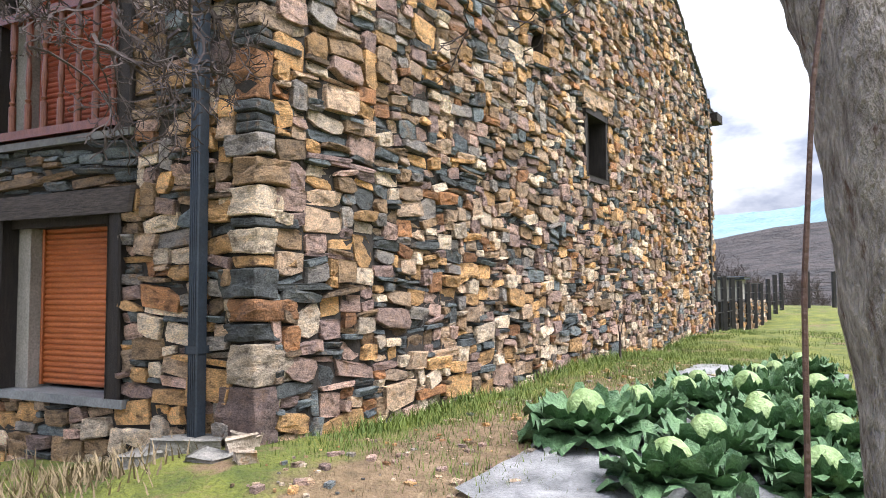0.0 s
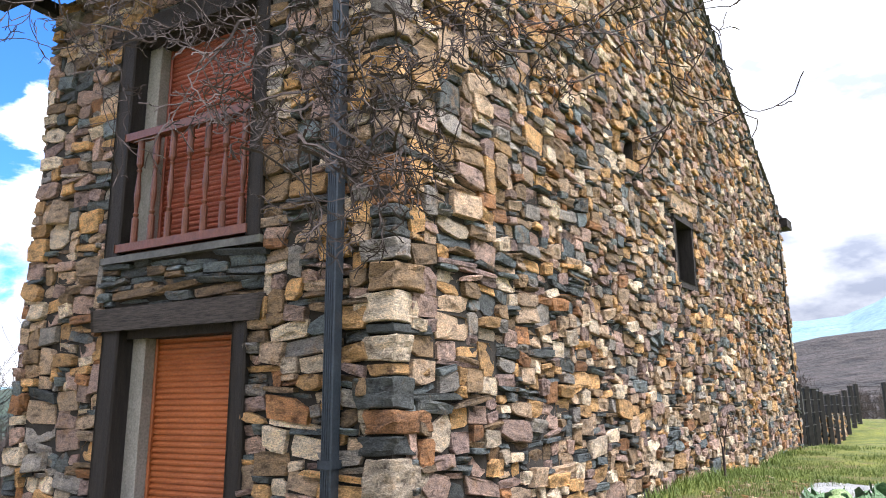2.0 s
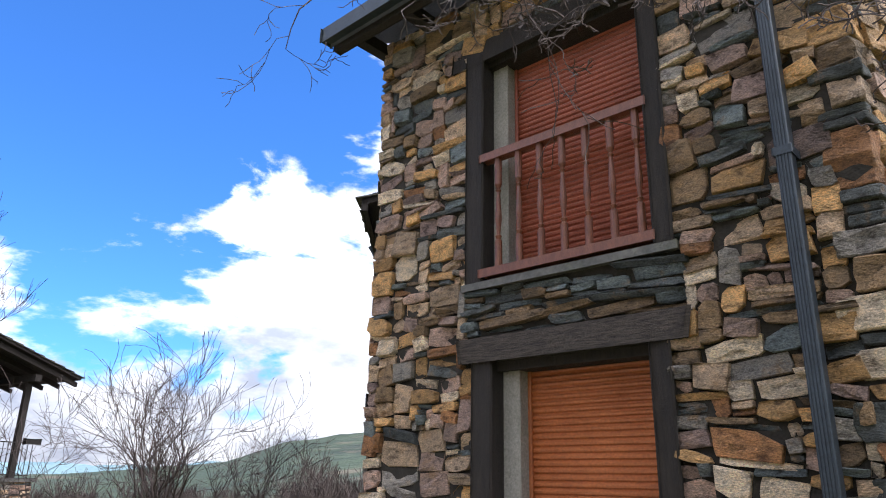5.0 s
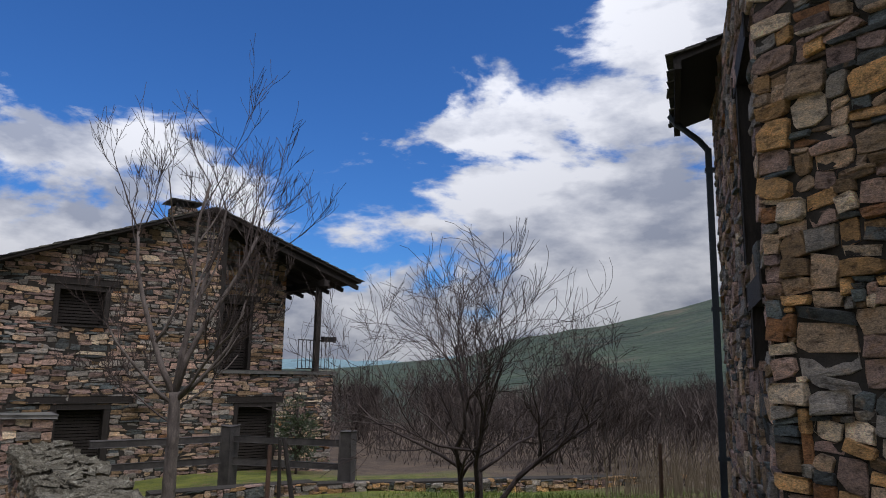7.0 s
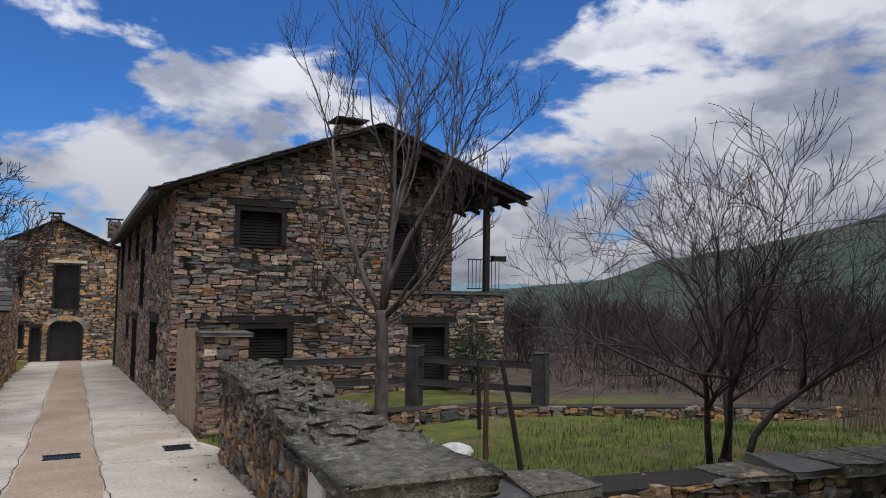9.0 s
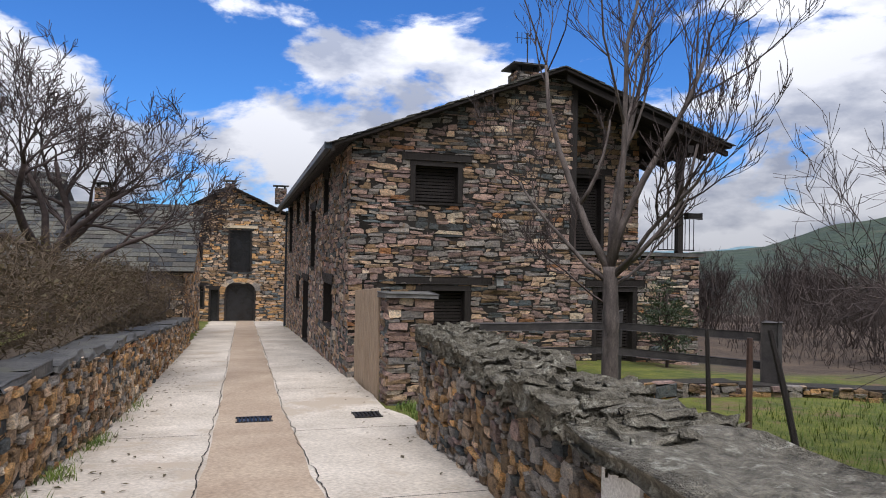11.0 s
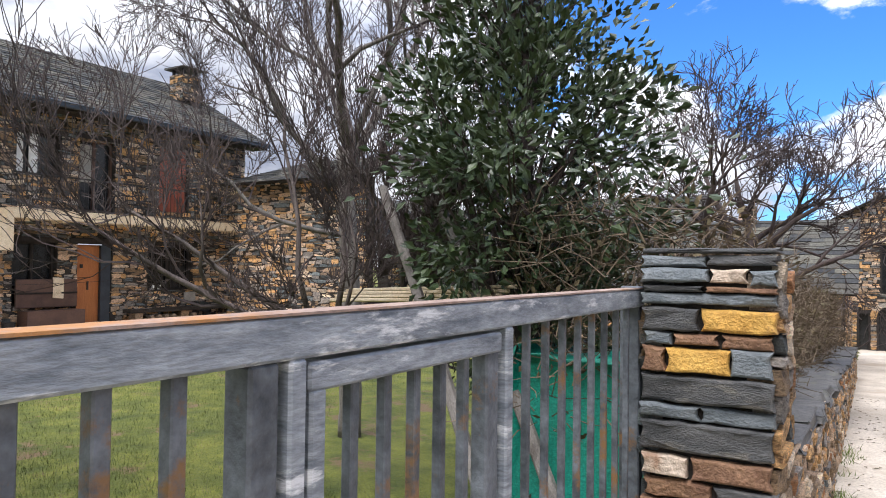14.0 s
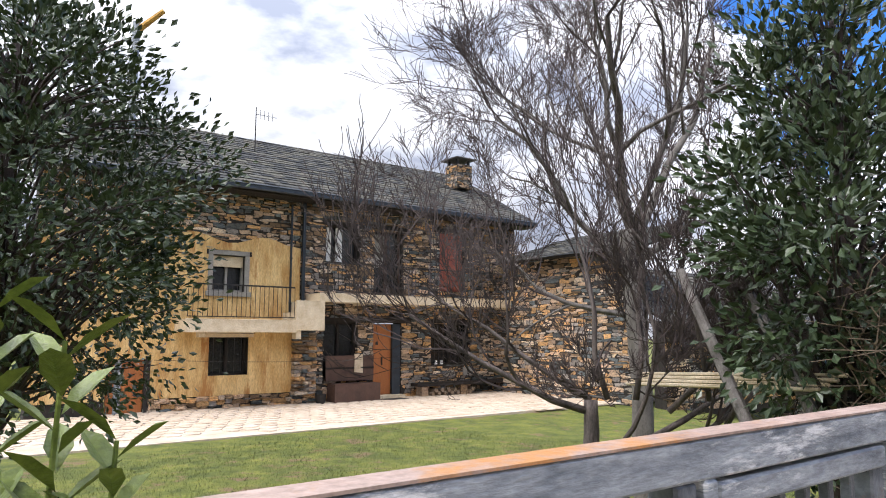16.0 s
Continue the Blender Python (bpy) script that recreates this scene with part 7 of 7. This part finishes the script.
# ---- cabbages ----
bed = bmesh.new()
bmesh.ops.create_grid(bed, x_segments=22, y_segments=34, size=1)
for v in bed.verts:
    a, b = v.co.x, v.co.y
    x, y = 2.15 + b * 2.4 * .62 + a * .62, 5.5 + b * 2.4 - a * .4
    v.co = Vector((x, y, sheet_z(x, y) + .025 + .05 * noise.noise((x * 3.5, y * 3.5, 1)) + .02 * noise.noise((x * 11, y * 11, 2))))
bedo = part("mulch_sheet", bed, M_PLASTIC, None, "", True)
tagged(bedo, "crumpled silvery mulch film under the cabbages", "film")


def cabbage():
    t = thing("cabbage", "savoy cabbage with crinkled dark leaves and pale heart", "cabbage", "cabbages in the bed")
    bm = bmesh.new()
    bmesh.ops.create_icosphere(bm, subdivisions=3, radius=.10)
    for v in bm.verts:
        a = math.atan2(v.co.y, v.co.x)
        v.co *= 1 + .06 * math.sin(a * 5 + v.co.z * 22) + .05 * noise.noise(v.co * 30)
        v.co.z += .15
    part("heart", bm, M_HEAD, t, "pale green heart", True)
    rnd = random.Random(2)
    for ring, (cnt, L, lift, r0) in enumerate(((5, .18, .95, .07), (6, .25, .6, .085), (7, .29, .25, .08))):
        for i in range(cnt):
            a = 2 * math.pi * i / cnt + ring * .6 + rnd.uniform(-.2, .2)
            d, sd = Vector((math.cos(a), math.sin(a), 0)), Vector((-math.sin(a), math.cos(a), 0))
            vs, fs = [], []
            nu, nv = 7, 7
            for u in range(nu):
                for w in range(nv):
                    q = u / (nu - 1)
                    x = (w / (nv - 1) - .5) * 2
                    wd = L * .62 * math.sin(math.pi * min(.92, .12 + q * .8)) ** .7
                    curl = .03 * math.sin(x * 9 + q * 6 + i)
                    z = .03 + lift * L * q - (1.15 - lift) * L * q * q * .45 + abs(x) ** 2 * .05 + curl * q + .012 * math.sin(x * 17) * math.cos(q * 19)
                    p = d * (r0 + L * q) + sd * x * wd + Vector((0, 0, z))
                    vs.append(p)
            fs = [(u * nv + w, u * nv + w + 1, (u + 1) * nv + w + 1, (u + 1) * nv + w) for u in range(nu - 1) for w in range(nv - 1)]
            raw("leaf", vs, fs, M_CABB, t, "", True)
    return t


cab = cabbage()
rnd = random.Random(41)
spots = [(.86, 4.35), (1.45, 3.95), (1.32, 4.85), (1.75, 5.3), (1.95, 4.4), (2.2, 5.0), (2.45, 5.75), (2.15, 6.1), (2.75, 6.3), (2.6, 5.2), (3.05, 5.9), (3.2, 6.9), (1.1, 3.5), (1.9, 3.6), (3.6, 7.2), (2.4, 4.4)]
for i, (x, y) in enumerate(spots):
    m = pose(x, y, sheet_z(x, y) + .02, rnd.uniform(-8, 8), rnd.uniform(-8, 8), rnd.uniform(0, 360)) @ Matrix.Scale(rnd.uniform(.85, 1.15), 4)
    if i == 0:
        cab.matrix_basis = m
    else:
        c2 = copy_thing(cab, m)
        c2.scale = (rnd.uniform(.8, 1.1),) * 3

# garden fence at the far end, behind the gable
gf = thing("garden_fence", "dark post and wire fence with a low stone footing", "fence")
FN = [(5.35, 14.0), (6.9, 16.5), (8.6, 19.2), (10.5, 22.0), (13.5, 23.0), (17.0, 22.8)]
for (ax, ay), (bx_, by) in zip(FN, FN[1:]):
    d = Vector((bx_ - ax, by - ay, 0))
    for k in range(3):
        q = Vector((ax, ay, 0)) + d * (k / 3)
        gz = sheet_z(q.x, q.y)
        one("post", Frame((q.x, q.y), 0), (-.05, .05, -.05, .05, gz - .1, gz + 1.15), M_IRON, gf)
    f = Frame((ax, ay), math.degrees(math.atan2(-d.x, d.y)))
    gz = sheet_z(ax, ay)
    for z in (.35, .6, .85, 1.08):
        one("wire", f, (0, d.length, -.008, .008, gz + z, gz + z + .015), M_IRON, gf, "", 0)
wall_gf = garden_wall("low rubble footing wall under the garden fence", Frame((6.6, 16.2), -33.0), 0, 5, .3, lambda s: 1.15, .35, "gold", 90, None, None, False)
shed = thing("shed", "small grey shed with a tin roof beyond the fence", "shed")
one("body", Frame((9.5, 26), -30), (0, 1.5, 0, 1.3, .2, 1.75), M_REVEAL, shed, "", .02)
one("roof", Frame((9.5, 26), -30), (-.15, 1.65, -.15, 1.45, 1.75, 1.83), M_PIPE, shed, "", .02)
sap = bare_tree("wall_sapling", "thin bare reddish sapling against the gable", (A_G.at(5.6, .25, 0).x, A_G.at(5.6, .25, 0).y, .55),
                [((0, 0, .2), (-.1, 0, 1), .5, .01), ((0, 0, .3), (.2, .1, 1), .45, .009)], [(0, 0, 0, .016), (0, 0, .4, .012)], 120, M_TWIG, up=.15, wander=.15, kids=(2, 3), last=2, rmin=.002)

# ---- scrub, reeds and hills ----


def scrub(seed, height, mat):
    t = thing("bare_bush", "leafless brown valley shrub", "bush", "valley scrub")
    big, fine = Bag(), Bag()
    rnd = random.Random(seed)
    for i in range(9):
        grow(big, fine, Vector((rnd.uniform(-.4, .4), rnd.uniform(-.4, .4), 0)), Vector((rnd.uniform(-.5, .5), rnd.uniform(-.5, .5), 1)), height * .55, .035, rnd, 0, .08, .2, (4, 6), .58, .4, 3, .007)
    big.done("stems", mat, t)
    fine.done("twigs", mat, t)["kind"] = "stuff"
    return t


kinds = [scrub(201, 3.0, M_SCRUB), scrub(202, 4.0, M_SCRUB), scrub(203, 3.4, M_TWIG)]
rnd = random.Random(55)
made = 0
used = [False] * 3
while made < 230:
    yaw_, dist = rnd.uniform(-34, 46), 17 + 90 * rnd.random() ** 1.4
    a = radians(yaw_)
    x, y = -5 - math.sin(a) * dist, 3 + math.cos(a) * dist
    if -30 < yaw_ < 4 and dist < 40 and math.hypot(x - 5, y - 13) < 13:
        continue
    q = Vector((x - KB[0], y - KB[1], 0))
    if q.dot(B_G.d) < 13 and x < -12.5 and q.dot(B_L.d) > -5:
        continue
    if y < 15 or (x > -4 and x < 14 and y < 27):
        continue
    k = made % 3
    sc = rnd.uniform(.55, .95)
    m = pose(x, y, sheet_z(x, y) - .1 - max(0, dist - 40) * .02, 0, 0, rnd.uniform(0, 360))
    if used[k]:
        o = copy_thing(kinds[k], m)
    else:
        o, used[k] = kinds[k], True
        o.matrix_basis = m
    o.scale = (sc, sc, sc * rnd.uniform(.8, 1.1))
    made += 1
for i in range(10):
    a, dist = radians(rnd.uniform(-36, -19)), rnd.uniform(55, 90)
    x, y = -math.sin(a) * dist, math.cos(a) * dist
    o = copy_thing(kinds[i % 3], pose(x, y, sheet_z(x, y) - .2, 0, 0, rnd.uniform(0, 360)))
    k = rnd.uniform(.8, 1.3)
    o.scale = (k * .8, k * .8, k)
bag = Bag()
for i in range(2600):
    x, y = rnd.uniform(-9, 2), rnd.uniform(13.5, 19)
    z = sheet_z(x, y)
    h = rnd.uniform(.5, 1.2)
    d = Vector((rnd.uniform(-.2, .2), rnd.uniform(-.2, .2), 1)) * h
    p = Vector((x, y, z))
    bag.add(([p - Vector((.008, 0, 0)), p + Vector((.008, 0, 0)), p + d], [(0, 1, 2)]))
tagged(bag.done("reeds", M_REED), "band of dry pale reeds beyond the field", "reeds", kind="stuff")


def hill(name, label, yaws, prof, r0, r1, mat, base, rough, seed):
    verts, faces = [], []
    rs = [r0 + (r1 - r0) * (k / 26) ** 1.3 for k in range(27)]
    ys = np.arange(yaws[0], yaws[1] + .01, .5)
    for yv in ys:
        el = np.interp(yv, [p[0] for p in prof], [p[1] for p in prof])
        for k, r in enumerate(rs):
            t = k / 26
            a = radians(float(yv))
            x, y = -5 - math.sin(a) * r, 2 + math.cos(a) * r
            h = base + (math.tan(radians(float(el))) * r1 + 1.2 - base) * (t ** 1.15)
            h += rough * t * noise.fractal((x / 160, y / 160, seed), 1.0, 2.0, 5) * (1 if k < 26 else .35)
            verts.append((x, y, h))
    n = len(rs)
    for i in range(len(ys) - 1):
        for k in range(n - 1):
            faces.append((i * n + k, i * n + k + 1, (i + 1) * n + k + 1, (i + 1) * n + k))
    ob = raw(name, verts, faces, mat, None, "", True)
    return tagged(ob, label, "hill", kind="structure")


hill("backdrop", "forested valley hillside", (-14, 60), [(-14, 6.8), (-5, 7.2), (5, 7.4), (11, 6.7), (17, 5.1), (23, 3.6), (28, 2.7), (33, 1.3), (38, .7), (42, .1), (60, -.6)], 110, 800, M_HILL, -7, 8, 1.0)
# far ridge: its haze comes only from the material's colour
hill("backdrop_far", "far mountain tinted blue-green with painted haze", (-60, 75), [(-60, 5), (-45, 5.6), (-34, 6.0), (-30, 7.0), (-27, 5.6), (-21, 5.4), (-15, 5.2), (0, 4), (20, 2), (35, .9), (42, .6), (48, .8), (75, 1.6)], 700, 2400, M_FAR, -20, 22, 5.0)

hill("backdrop_wood", "brown leafless woodland slope", (-64, -12), [(-64, 6.4), (-36, 5.2), (-31, 4.6), (-26, 3.9), (-21, 3.0), (-15, 2.3), (-12, 2.0)], 95, 420, M_WOODS, -6, 6, 9.0)
bag = Bag()
for i in range(9000):
    x, y = rnd.uniform(-34, 6), rnd.uniform(17, 44)
    if x < -11.5 and (Vector((x, y, 0)) - Vector((KB[0], KB[1], 0))).dot(B_G.d) < 11.5:
        continue
    h = rnd.uniform(.7, 2.4)
    p = Vector((x, y, sheet_z(x, y) - .05))
    d = Vector((rnd.uniform(-.35, .35), rnd.uniform(-.35, .35), 1)) * h
    for k in range(4):
        q = p + d * (.25 * k)
        e = q + Vector((rnd.uniform(-.35, .35), rnd.uniform(-.35, .35), rnd.uniform(.3, .7))) * h * .5
        bag.add(([q - Vector((.011, .008, 0)), q + Vector((.011, .008, 0)), e], [(0, 1, 2)]))
tagged(bag.done("thicket", M_SCRUB), "brown leafless undergrowth on the valley floor", "scrub", kind="stuff")
mast = thing("lamp_mast", "grey pole with an orange arm rising behind the holly", "pole")
v, fc = tube([(-18.3, -17.4, -1.2), (-18.3, -17.4, 9.6)], [.13, .10], 8)
raw("pole", v, fc, M_GATE, mast)
v, fc = tube([(-18.35, -17.35, 9.4), (-18.75, -16.85, 9.95)], [.09, .07], 6)
raw("arm", v, fc, T_YE, mast, "orange arm")

# ---- single stones of the nearest walls ----
lay_singles()
